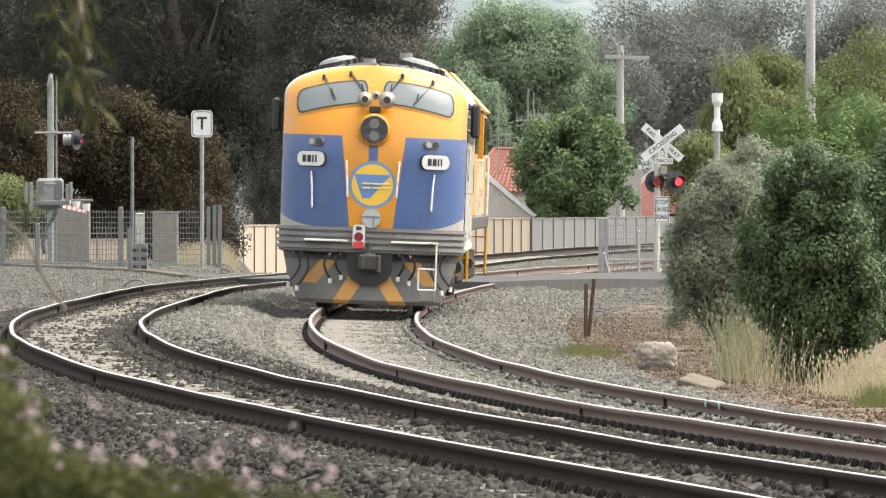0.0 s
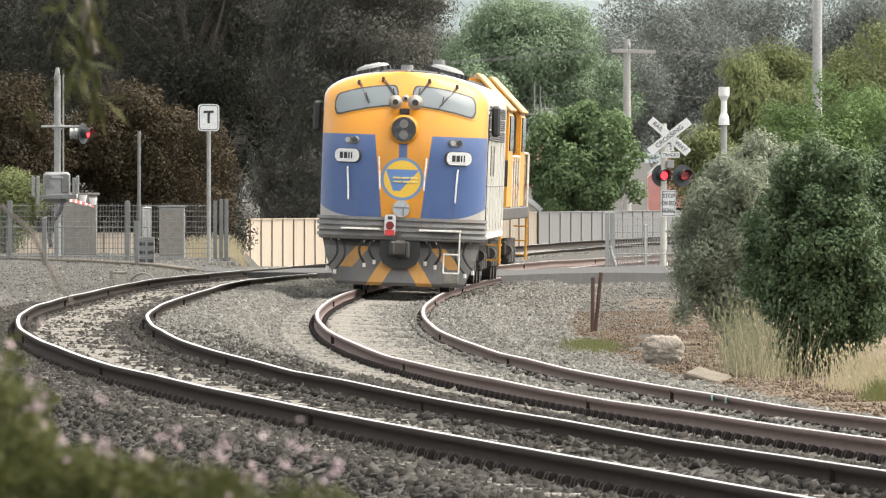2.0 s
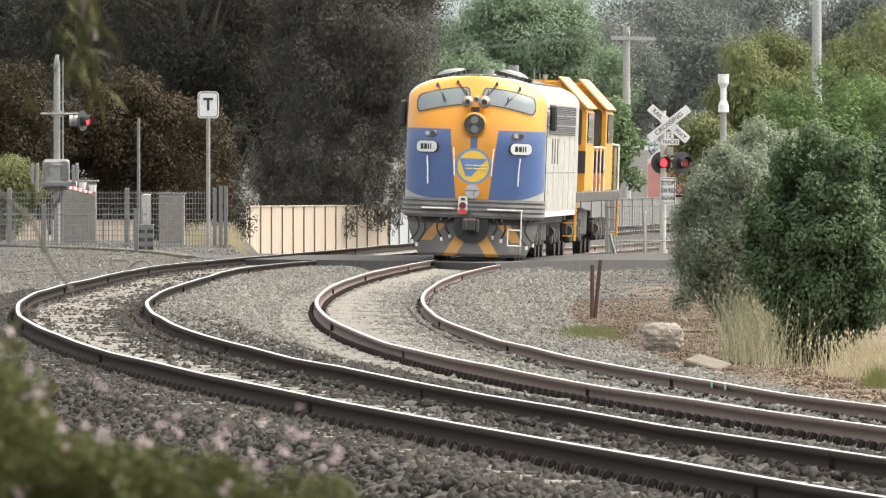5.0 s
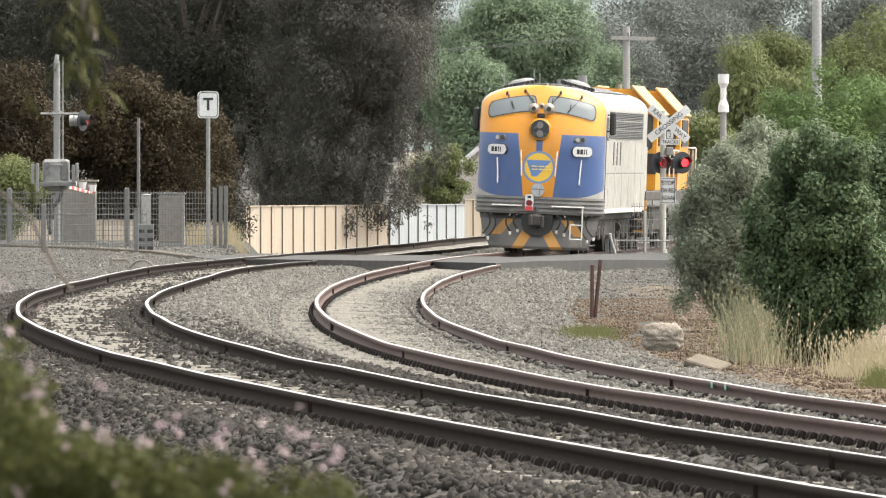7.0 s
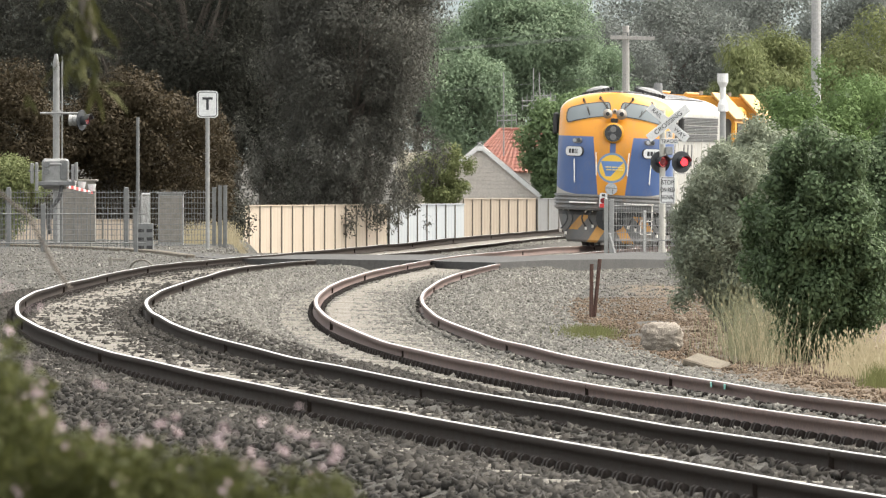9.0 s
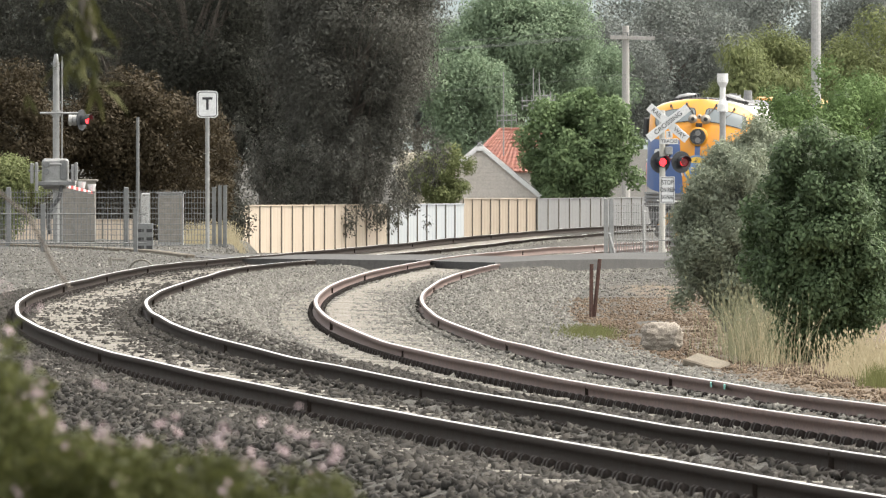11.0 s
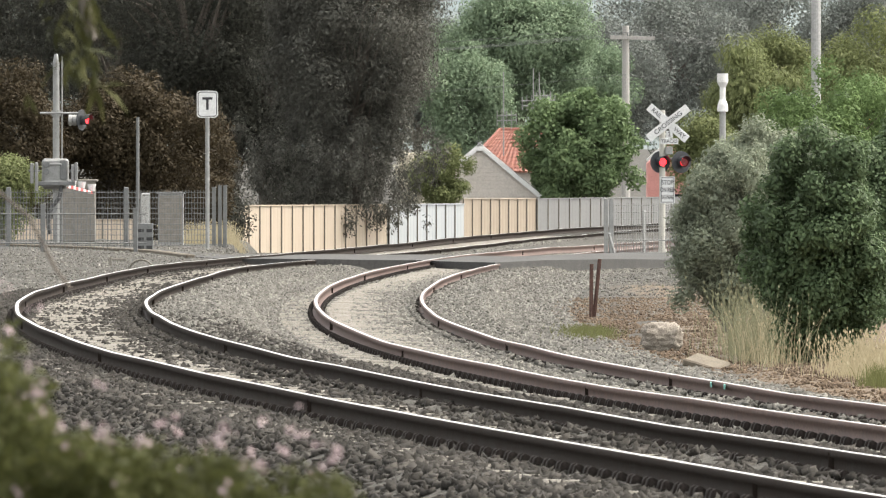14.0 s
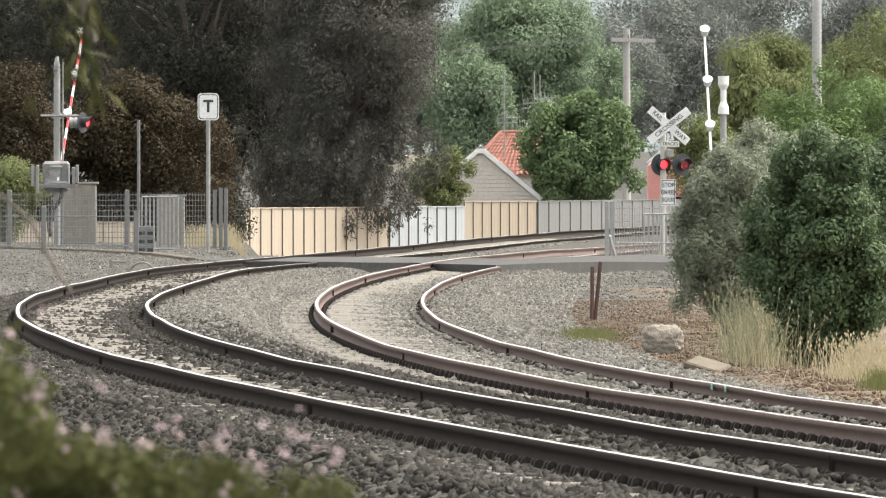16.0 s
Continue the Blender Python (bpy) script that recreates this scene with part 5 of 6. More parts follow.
def hood_cab(th, y0, length, name_label):
    """A full-width cab with sloped roof shoulders, its front wall at y0."""
    prof = [(-1.42, 1.5), (1.42, 1.5), (1.42, 3.4), (0.75, 4.08), (-0.75, 4.08), (-1.42, 3.4)]
    bm = bmesh.new()
    plate(bm, prof, y0, length)
    bmesh.ops.bevel(bm, geom=list(bm.edges), offset=0.04, segments=2, affect='EDGES')
    cab = part("cab", bm, M["loco_yellow"], th, name_label)
    for sx in (-1, 1):
        for grow, dy, mm, nm in ((0.05, -0.03, "loco_dark", "front_window_seal"), (0.0, -0.045, "cab_glass_grey", "front_window")):
            bm = bmesh.new()
            plate(bm, [(x + sx * 0.87, z + 3.0) for x, z in rounded(0.8 + 2 * grow, 0.82 + 2 * grow, 0.13)], y0 + dy, 0.03)
            part(nm, bm, M[mm], cab)
        bm = bmesh.new()
        box(bm, (sx * 1.43, y0 + length / 2, 3.0), (0.03, length * 0.66, 0.7), None, 0.01)
        part("side_window", bm, M["glass_dark"], cab)
        bm = bmesh.new()
        box(bm, (sx * 1.1, y0 + length / 2, 3.8), (1.0, length + 0.5, 0.06), pose(0, 0, 0, 0, sx * 45.5), 0.012)
        part("roof_edge", bm, M["loco_cream"], cab, "cream-edged sloping roof shoulder")
    bm = bmesh.new()
    box(bm, (0, y0 - 0.012, 2.2), (2.86, 0.03, 0.52), None, 0.003)
    part("black_band", bm, M["sign_black"], cab)
    bm = bmesh.new()
    rod(bm, (0.4, y0 + 0.4, 4.05), (0.4, y0 + 0.4, 4.2), 0.05, None, 8)
    part("roof_horn", bm, M["roof"], cab)
    return cab


def build_hood_loco(label):
    th = thing("diesel_locomotive", (0, 0, 0), label, "locomotive")
    hood_cab(th, 3.4, 3.2, "yellow cab with sloped roof shoulders")
    hood_cab(th, 11.6, 3.2, "yellow rear cab with sloped roof shoulders")
    bm = bmesh.new()
    box(bm, (0, 9.1, 2.65), (1.9, 5.0, 2.3), None, 0.12)
    hood = part("hood", bm, M["loco_yellow"], th, "yellow engine hood between the cabs")
    for sx in (-1, 1):
        for k in range(9):
            bm = bmesh.new()
            box(bm, (sx * 0.955, 9.1, 2.1 + 0.16 * k), (0.03, 4.4, 0.05), pose(0, 0, 0, 0, sx * 25), 0.008)
            part("louvre", bm, M["loco_dark"], hood)
    for y in (2.2, 15.9):
        bm = bmesh.new()
        box(bm, (0, y, 1.9), (1.2, 2.4, 0.8), None, 0.1)
        part("short_hood", bm, M["loco_yellow"], th)
    bm = bmesh.new()
    box(bm, (0, 8.9, 1.4), (2.9, 17.8, 0.24), None, 0.02)
    box(bm, (0, 8.9, 0.75), (2.2, 3.6, 0.7), None, 0.1)
    part("frame", bm, M["loco_dark"], th, "black frame and fuel tank")
    # end platforms with slatted railings
    for y in (0.1, 17.7):
        for sx in (-1, 1):
            bm = bmesh.new()
            pipe(bm, [(sx * 1.42, y, 1.5), (sx * 1.42, y, 2.62), (sx * 0.4, y, 2.62), (sx * 0.4, y, 1.5)], 0.025, 6)
            er = part("end_railing", bm, M["loco_white"], th, "white end railing")
            for k in range(9):
                bm = bmesh.new()
                box(bm, (sx * (0.5 + 0.105 * k), y + 0.02, 2.05), (0.055, 0.02, 1.05))
                part("slat", bm, M["rusty_rail"], er, "rust-stained cream slat" if k == 0 else "")
            bm = bmesh.new()
            for k in range(3):
                box(bm, (sx * 1.3, y + 0.2, 0.5 + 0.3 * k), (0.3, 0.35, 0.03))
            rod(bm, (sx * 1.42, y, 0.4), (sx * 1.42, y, 1.5), 0.03, None, 6)
            box(bm, (sx * 1.42, y + 0.4, 0.95), (0.03, 0.04, 1.1))
            part("corner_steps", bm, M["loco_yellow"], th)
        bm = bmesh.new()
        box(bm, (0, y, 1.38), (2.84, 0.08, 0.2), None, 0.01)
        part("end_beam", bm, M["loco_yellow"], th)
    for sx in (-1, 1):
        bm = bmesh.new()
        for k in range(4):
            rod(bm, (sx * 1.42, 6.7 + k * 1.55, 1.5), (sx * 1.42, 6.7 + k * 1.55, 2.55), 0.02, None, 6)
        rod(bm, (sx * 1.42, 6.7, 2.55), (sx * 1.42, 11.35, 2.55), 0.02, None, 6)
        part("side_railing", bm, M["loco_white"], th)
    bogie(th, 3.6, 3)
    bogie(th, 14.2, 3)
    return th


LEAD = build_streamliner()
TRAILING = build_hood_loco("yellow hood diesel locomotive with rust-stained end railings")

# distance along the siding of the leading bogie, by time
RUN = [(0.0, 74.0), (0.5, 69.0), (1.0, 63.5), (1.5, 57.3), (2.0, 50.5), (2.5, 43.6), (3.0, 36.6), (3.5, 29.4), (4.0, 22.0), (4.6, 13.2), (5.2, 4.6), (5.8, -3.9), (6.5, -13.7), (7.0, -20.7), (7.5, -27.4), (8.0, -34.0), (8.5, -40.7), (9.0, -47.3), (9.5, -54.0), (10.2, -63.3), (10.8, -71.2), (11.3, -77.9), (11.7, -83.2), (12.1, -88.5), (12.6, -95.2), (13.2, -103.2), (14.0, -113.8), (15.0, -127.1), (16.0, -140.4)]


def on_track(track, s_front, wheelbase, overhang):
    """Pose of a vehicle whose leading bogie is at s_front: its nose lies overhang ahead."""
    a, b = Vector(track.at(s_front)), Vector(track.at(s_front - wheelbase))
    d = (a - b).normalized()
    p = a + d * overhang
    turn = -math.degrees(math.atan2(-d.x, -d.y))
    cant = np.interp(s_front - wheelbase / 2, track.s, track.c)
    return pose(p.x, p.y, p.z, 0, math.degrees(cant / 1.6), turn)


# ---- crossing furniture ----
def lamp_head(th, x, y, z, turn, name="flashing_lamp"):
    """One crossing lamp: round backing board, hood, and a lens disc that turns its lit or its dark face outward."""
    at = pose(x, y, z, 0, 0, turn)
    bm = bmesh.new()
    rod(bm, (0, 0.0, 0), (0, 0.02, 0), 0.27, None, 32)
    head = part(name, bm, M["dark_hood"], th, "black round target board")
    head.matrix_basis = at
    bm = bmesh.new()
    n = 14
    for k in range(n):
        a0, a1 = [math.pi * (0.0 + (j / n)) for j in (k, k + 1)]
        p = [(0.135 * math.cos(a), -0.01, 0.135 * math.sin(a)) for a in (a0, a1)]
        q = [(0.15 * math.cos(a), -0.26, 0.14 * math.sin(a) + 0.02) for a in (a0, a1)]
        bm.faces.new([bm.verts.new(v) for v in (p[0], p[1], q[1], q[0])])
    bmesh.ops.remove_doubles(bm, verts=bm.verts, dist=0.001)
    bmesh.ops.solidify(bm, geom=bm.faces[:], thickness=0.008)
    part("hood", bm, M["dark_hood"], head)
    bm = bmesh.new()
    rod(bm, (0, 0.01, 0), (0, 0.16, 0), 0.13, 0.1, 20)
    part("housing", bm, M["galv_dark"], head)
    bm = bmesh.new()
    bmesh.ops.create_cone(bm, cap_ends=False, segments=28, radius1=0.128, radius2=0.128, depth=0.17, matrix=pose(0, -0.08, 0, 90))
    bmesh.ops.solidify(bm, geom=bm.faces[:], thickness=0.006)
    part("collar", bm, M["dark_hood"], head)
    bm = bmesh.new()
    rod(bm, (0, -0.012, 0), (0, -0.001, 0), 0.098, None, 24, 0)
    rod(bm, (0, 0.001, 0), (0, 0.012, 0), 0.098, None, 24, 1)
    disc = part("lens_disc", bm, [M["red_on"], M["red_off"]], th, "red lamp lens")
    disc["turn"] = turn
    return disc, Vector((x, y, z)) + Matrix.Rotation(radians(turn), 3, 'Z') @ Vector((0, -0.13, 0))


def build_crossbuck():
    th = thing("railway_crossing_sign", (5.39, 312.5, -0.26), "white railway crossing sign with two red flashing lamps", "crossing sign")
    bm = bmesh.new()
    rod(bm, (0, 0, 0), (0, 0, 3.7), 0.075, None, 16)
    rod(bm, (0, 0, 0), (0, 0, 0.3), 0.12, 0.1, 16)
    part("post", bm, M["post_cream"], th, "cream painted steel post")
    for words, ang, y in (("CROSSING", -38, -0.13), ("RAILWAY", 41, -0.1)):
        bm = bmesh.new()
        box(bm, (0, 0, 0), (1.24, 0.012, 0.21), None, 0.003)
        b = part("board", bm, M["sign_white"], th)
        b.matrix_basis = pose(0.14, y, 3.38, 0, ang, 0)
        if words == "RAILWAY":
            # the crossing board covers the middle of this one
            text_part("RAIL", 0.155, M["sign_black"], b, pose(-0.37, -0.009, 0), 0.95)
            text_part("WAY", 0.155, M["sign_black"], b, pose(0.37, -0.009, 0), 0.95)
        else:
            text_part(words, 0.155, M["sign_black"], b, pose(0, -0.009, 0), 1.12)
    for words, w, h, z, s in (("2", 0.16, 0.17, 3.1, 0.16), ("TRACKS", 0.44, 0.14, 2.93, 0.12)):
        bm = bmesh.new()
        box(bm, (0, 0, 0), (w, 0.012, h), None, 0.003)
        b = part("plate", bm, M["sign_white"], th)
        b.matrix_basis = pose(0.17, -0.1, z)
        text_part(words, s, M["sign_black"], b, pose(0, -0.009, 0), 0.9)
    bm = bmesh.new()
    box(bm, (0.16, -0.08, 2.7), (0.18, 0.14, 0.2), None, 0.015)
    part("junction_box", bm, M["galv"], th)
    bm = bmesh.new()
    rod(bm, (-0.1, 0.14, 2.5), (0.5, 0.14, 2.5), 0.03, None, 8)
    part("crossarm", bm, M["galv_dark"], th)
    bm = bmesh.new()
    plate(bm, rounded(0.36, 0.66, 0.03), 0, 0.01)
    b = part("sign_plate", bm, M["sign_white"], th)
    b.matrix_basis = pose(0.125, -0.1, 1.735)
    bm = bmesh.new()
    for x, z, sx, sz in ((0, 0.3, 0.32, 0.014), (0, -0.3, 0.32, 0.014), (0.155, 0, 0.014, 0.6), (-0.155, 0, 0.014, 0.6)):
        box(bm, (x, -0.004, z), (sx, 0.006, sz))
    part("border", bm, M["sign_black"], b)
    for k, words in enumerate(("STOP", "ON RED", "SIGNAL")):
        text_part(words, 0.155, M["sign_black"], b, pose(0, -0.006, 0.18 - 0.18 * k), 0.62 if k else 0.8)
    a = lamp_head(th, -0.05, 0.0, 2.42, 28)
    b = lamp_head(th, 0.47, 0.0, 2.42, 28)
    return a, b


def build_boom(th, at, length, side, stripes):
    """A boom on its pivot: alternate stripes and hanging lamps; local +y runs along the boom."""
    bm = bmesh.new()
    box(bm, (0, 0.1, 0), (0.5, 0.1, 0.09), None, 0.01)
    boom = part("boom", bm, M["galv_dark"], th, "long boom arm")
    boom.matrix_basis = at
    n = 14
    for k in range(n):
        y0, y1 = 0.15 + (length - 0.15) * k / n, 0.15 + (length - 0.15) * (k + 1) / n
        h = 0.11 - 0.05 * (k + 0.5) / n
        bm = bmesh.new()
        box(bm, (0, (y0 + y1) / 2, 0), (0.05, y1 - y0, h), None, 0.004)
        part("stripe", bm, M["red_paint"] if stripes and k % 2 else M["sign_white"], boom)
    for q in (0.45, 0.7, 0.985):
        bm = bmesh.new()
        rod(bm, (0.0, length * q, 0.04), (0.0, length * q, 0.22), 0.075, 0.115, 12)
        part("boom_lamp", bm, M["sign_white"], boom, "small white boom lamp")
    return boom


def build_left_mast():
    th = thing("boom_barrier", (-10.07, 331.0, 0.06), "galvanised boom barrier mast with mechanism box and lamps", "boom barrier")
    bm = bmesh.new()
    rod(bm, (0, 0, 0), (0, 0, 4.7), 0.088, 0.085, 16)
    rod(bm, (0, 0, 4.7), (0, 0, 4.92), 0.085, 0.04, 16)
    rod(bm, (0.15, 0.05, 0), (0.15, 0.05, 4.85), 0.022, None, 8)
    part("mast", bm, M["galv"], th, "grey steel mast")
    bm = bmesh.new()
    rod(bm, (-0.42, -0.1, 3.38), (0.58, -0.1, 3.38), 0.03, None, 8)
    rod(bm, (0, 0, 3.3), (0, 0, 3.46), 0.12, None, 14)
    part("crossarm", bm, M["galv"], th)
    bm = bmesh.new()
    for x in (0.4, 0.52):
        rod(bm, (x - 0.05, -0.1, 3.2), (x + 0.05, -0.12, 3.2), 0.15, 0.13, 18)
    part("lamp_housing", bm, M["galv"], th, "pale lamp housings seen from the side")
    bm = bmesh.new()
    box(bm, (-0.02, -0.02, 1.8), (0.7, 0.44, 0.8), None, 0.07)
    mech = part("mechanism_box", bm, M["galv"], th, "grey boom mechanism box")
    for z in (1.86, 2.05):
        bm = bmesh.new()
        rod(bm, (-0.25, -0.29, z), (-0.25, -0.22, z), 0.085, 0.09, 16)
        part("cap", bm, M["galv_dark"], mech)
    bm = bmesh.new()
    box(bm, (0.2, -0.25, 1.9), (0.2, 0.03, 0.5), None, 0.02)
    part("cover", bm, M["galv_dark"], mech)
    for z in (1.6, 2.05):
        bm = bmesh.new()
        box(bm, (0, -0.12, z), (0.3, 0.34, 0.05), None, 0.01)
        part("clamp", bm, M["galv"], mech)
    bm = bmesh.new()
    box(bm, (0, -0.36, 1.55), (1.02, 0.1, 0.11), None, 0.01)
    part("pivot_bar", bm, M["galv_dark"], th)
    for x, z0, z1 in ((-0.62, 1.55, 2.08), (-0.5, 1.35, 2.1), (0.44, 1.6, 2.05), (0.53, 1.62, 2.1)):
        bm = bmesh.new()
        box(bm, (x, -0.34, (z0 + z1) / 2), (0.085, 0.2, z1 - z0), None, 0.015)
        cw = part("counterweight", bm, M["roof"], th, "pale grey counterweight plate")
        bm = bmesh.new()
        rod(bm, (x - 0.09, -0.34, 1.88), (x + 0.09, -0.34, 1.88), 0.025, None, 8)
        part("bolt", bm, M["galv_dark"], cw)
    bm = bmesh.new()
    pts = [(0.16, -0.3, 1.5), (0.1, -0.32, 1.2), (-0.08, -0.34, 0.95), (-0.19, -0.36, 0.7), (-0.2, -0.36, 0.45), (-0.14, -0.36, 0.24)]
    pipe(bm, pts, 0.055, 8)
    part("cable", bm, M["hose"], th, "thick black cable")
    boom = build_boom(th, pose(0.02, -0.4, 1.55), 5.6, 1, True)
    disc = lamp_head(th, 0.68, -0.12, 3.2, 62)
    return boom, disc


def build_right_boom():
    th = thing("boom_barrier", (5.97, 281.0, -0.3), "white boom barrier beside the level crossing", "boom barrier")
    bm = bmesh.new()
    rod(bm, (0, 0, 0), (0, 0, 1.7), 0.1, None, 14)
    part("mast", bm, M["galv"], th)
    bm = bmesh.new()
    box(bm, (0, -0.05, 1.2), (0.5, 0.4, 0.5), None, 0.05)
    part("mechanism_box", bm, M["galv"], th)
    return build_boom(th, pose(0, -0.3, 1.41), 5.6, -1, False)


def mesh_panel(name, label, x0, x1, y, z0, z1, gap, bars, parent_group, material, at=None, posts=True):
    """A steel mesh fence panel between two posts; uprights joined, rails each a part."""
    th = thing(name, at if at is not None else (x0, y, z0), label, "fence", parent_group)
    w, h = x1 - x0, z1 - z0
    bm = bmesh.new()
    n = int(w / gap)
    for k in range(n + 1):
        box(bm, (w * k / n, 0, h / 2), (0.012, 0.012, h))
    tagged(part("mesh", bm, material, th), kind="stuff")
    for k in range(bars):
        bm = bmesh.new()
        rod(bm, (0, -0.012, h * (k + 0.5 / bars) / (bars - 0.5)), (w, -0.012, h * (k + 0.5 / bars) / (bars - 0.5)), 0.014 if bars < 7 else 0.008, None, 6)
        part("rail", bm, material, th)
    if posts:
        bm = bmesh.new()
        box(bm, (0, 0, h / 2 + 0.02), (0.12, 0.1, h + 0.1), None, 0.015)
        part("post", bm, material, th)
    return th


def build_mesh_fences():
    g = "mesh fence panels by the crossing"
    lab = "galvanised steel mesh fence panel between square posts"
    for a, b in ((-14.0, -10.97), (-10.97, -8.0), (-8.0, -5.82)):
        mesh_panel("mesh_fence", lab, a, b, 321.0, 0.05, 1.46, 0.075, 11, g, M["galv_dark"])
    for a, b in ((-11.0, -9.5), (-9.5, -7.05)):
        mesh_panel("mesh_fence", "low galvanised mesh fence panel", a, b, 302.0, 0.06, 1.1, 0.1, 2, g, M["galv_dark"])
    # thick posts at the end of the fence
    for x, h in ((-5.8, 1.5), (-5.65, 1.55), (-5.52, 1.55), (-7.25, 1.05)):
        p = thing("fence_post", (x, 322.0 if h > 1.2 else 300.0, 0.0), "dark grey square steel fence post", "post", "fence posts")
        bm = bmesh.new()
        box(bm, (0, 0, h / 2), (0.1, 0.1, h), None, 0.01)
        box(bm, (0, 0, h + 0.01), (0.11, 0.11, 0.03), None, 0.005)
        part("shaft", bm, M["galv_dark"], p)
    mesh_panel("mesh_fence", lab, 4.15, 6.3, 313.5, -0.24, 1.16, 0.06, 9, g, M["galv"])
    mesh_panel("mesh_fence", "low galvanised mesh fence panel", 4.2, 6.6, 309.0, -0.26, 0.36, 0.085, 2, g, M["galv"], None, False)
    for x in (4.0, 4.14):
        p = thing("fence_post", (x, 312.0, -0.35), "pale steel fence post by the crossing", "post", "fence posts")
        bm = bmesh.new()
        box(bm, (0, 0, 0.8), (0.1, 0.1, 1.62), None, 0.01)
        part("shaft", bm, M["galv"], p)
    p = thing("leaning_post", (4.15, 302.0, -0.3), "thin pale leaning steel post", "post")
    bm = bmesh.new()
    rod(bm, (0, 0, 0), (-0.2, 0, 0.72), 0.035, None, 8)
    ball(bm, (-0.2, 0, 0.74), 0.045, 1)
    part("shaft", bm, M["galv"], p)


def build_gate(x, y, z, w, h, material, label):
    th = thing("pedestrian_gate", (x, y, z), label, "gate", "pedestrian gates")
    bm = bmesh.new()
    pipe(bm, [(0, 0, 0.03), (w, 0, 0.03), (w, 0, h), (0, 0, h), (0, 0, 0.03)], 0.022, 8)
    part("frame", bm, material, th)
    n = int(w / 0.095)
    for k in range(1, n):
        bm = bmesh.new()
        box(bm, (w * k / n, 0, h / 2), (0.045, 0.012, h - 0.06), None, 0.003)
        part("slat", bm, material, th)
    return th


def build_t_sign():
    th = thing("train_sign", (-5.78, 312.0, 0.0), "white square sign with a black letter on a steel post", "sign")
    bm = bmesh.new()
    rod(bm, (0, 0, 0), (0, 0, 3.92), 0.05, None, 12)
    part("post", bm, M["galv"], th)
    bm = bmesh.new()
    plate(bm, rounded(0.52, 0.66, 0.09, 6), -0.08, 0.02)
    b = part("sign_plate", bm, M["sign_white"], th)
    b.location = (0.0, 0.0, 3.58)
    bm = bmesh.new()
    outer, inner = rounded(0.47, 0.61, 0.08, 6), rounded(0.435, 0.575, 0.065, 6)
    vo, vi = [bm.verts.new((x, -0.084, z)) for x, z in outer], [bm.verts.new((x, -0.084, z)) for x, z in inner]
    for k in range(len(vo)):
        bm.faces.new((vo[k], vo[(k + 1) % len(vo)], vi[(k + 1) % len(vi)], vi[k]))
    part("border", bm, M["sign_black"], b)
    text_part("T", 0.42, M["sign_black"], b, pose(0, -0.085, 0), 0.95, 0.028)
    return th


def build_cabinets():
    th = thing("equipment_cabinet", (-7.28, 328.0, 0.0), "grey steel trackside equipment cabinet", "cabinet")
    bm = bmesh.new()
    box(bm, (0.26, 0, 0.68), (0.66, 0.5, 1.34), None, 0.02)
    box(bm, (0.26, 0, 1.37), (0.72, 0.56, 0.05), None, 0.01)
    body = part("body", bm, M["galv"], th)
    bm = bmesh.new()
    box(bm, (0.26, -0.255, 0.7), (0.58, 0.012, 1.2), None, 0.004)
    part("door", bm, M["concrete"], body)
    th = thing("signal_box", (-7.28, 304.0, 0.02), "low grey trackside signal box with dark openings", "cabinet")
    bm = bmesh.new()
    box(bm, (0.16, 0, 0.34), (0.38, 0.3, 0.66), None, 0.01)
    body = part("body", bm, M["galv_dark"], th)
    for z in (0.5, 0.3, 0.1):
        for x in (0.06, 0.26):
            bm = bmesh.new()
            box(bm, (x, -0.152, z), (0.14, 0.01, 0.08), None, 0.003)
            part("opening", bm, M["black"], body)
    th = thing("concrete_hut", (-10.0, 338.0, 0.0), "pale concrete relay cabinet behind the boom mast", "cabinet")
    bm = bmesh.new()
    box(bm, (0.2, 0, 0.85), (1.12, 0.7, 1.6), None, 0.02)
    box(bm, (0.55, 0, 1.68), (0.55, 0.76, 0.06), None, 0.01)
    body = part("body", bm, M["concrete"], th)
    for x in (-0.15, 0.2, 0.55):
        bm = bmesh.new()
        box(bm, (x, -0.36, 0.8), (0.012, 0.02, 1.5), None, 0.002)
        part("joint", bm, M["galv_dark"], body)


def simple_post(name, label, x, y, z0, z1, r, material, category="post"):
    th = thing(name, (x, y, z0), label, category)
    bm = bmesh.new()
    rod(bm, (0, 0, 0), (0, 0, z1 - z0), r, r * 0.92, 14)
    part("shaft", bm, material, th)
    return th


CROSS_A, CROSS_B = build_crossbuck()
LEFT_BOOM, LEFT_DISC = build_left_mast()
RIGHT_BOOM = build_right_boom()
build_mesh_fences()
GATE_1 = build_gate(-7.55, 318.0, 0.03, 0.9, 1.33, M["galv"], "grey slatted steel pedestrian gate beside a mesh fence")
GATE_2 = build_gate(4.9, 311.0, -0.25, 0.75, 1.2, M["galv"], "pale slatted steel pedestrian gate at the crossing")
build_t_sign()
build_cabinets()
simple_post("steel_post", "thin weathered steel post behind a mesh fence", -7.73, 322.0, 0.0, 3.3, 0.045, M["galv_dark"])
simple_post("light_pole", "tall grey street lighting pole", 11.0, 375.0, -1.0, 9.5, 0.15, M["pole_grey"], "pole")
mast = simple_post("capped_mast", "grey steel mast with a white waisted cap", 7.06, 321.0, -0.3, 3.45, 0.085, M["galv"], "mast")
bm = bmesh.new()
rod(bm, (0, 0, 3.74), (0, 0, 3.92), 0.14, 0.13, 18)
rod(bm, (0, 0, 3.92), (0, 0, 4.05), 0.125, 0.075, 18)
rod(bm, (0, 0, 4.05), (0, 0, 4.35), 0.075, 0.075, 18)
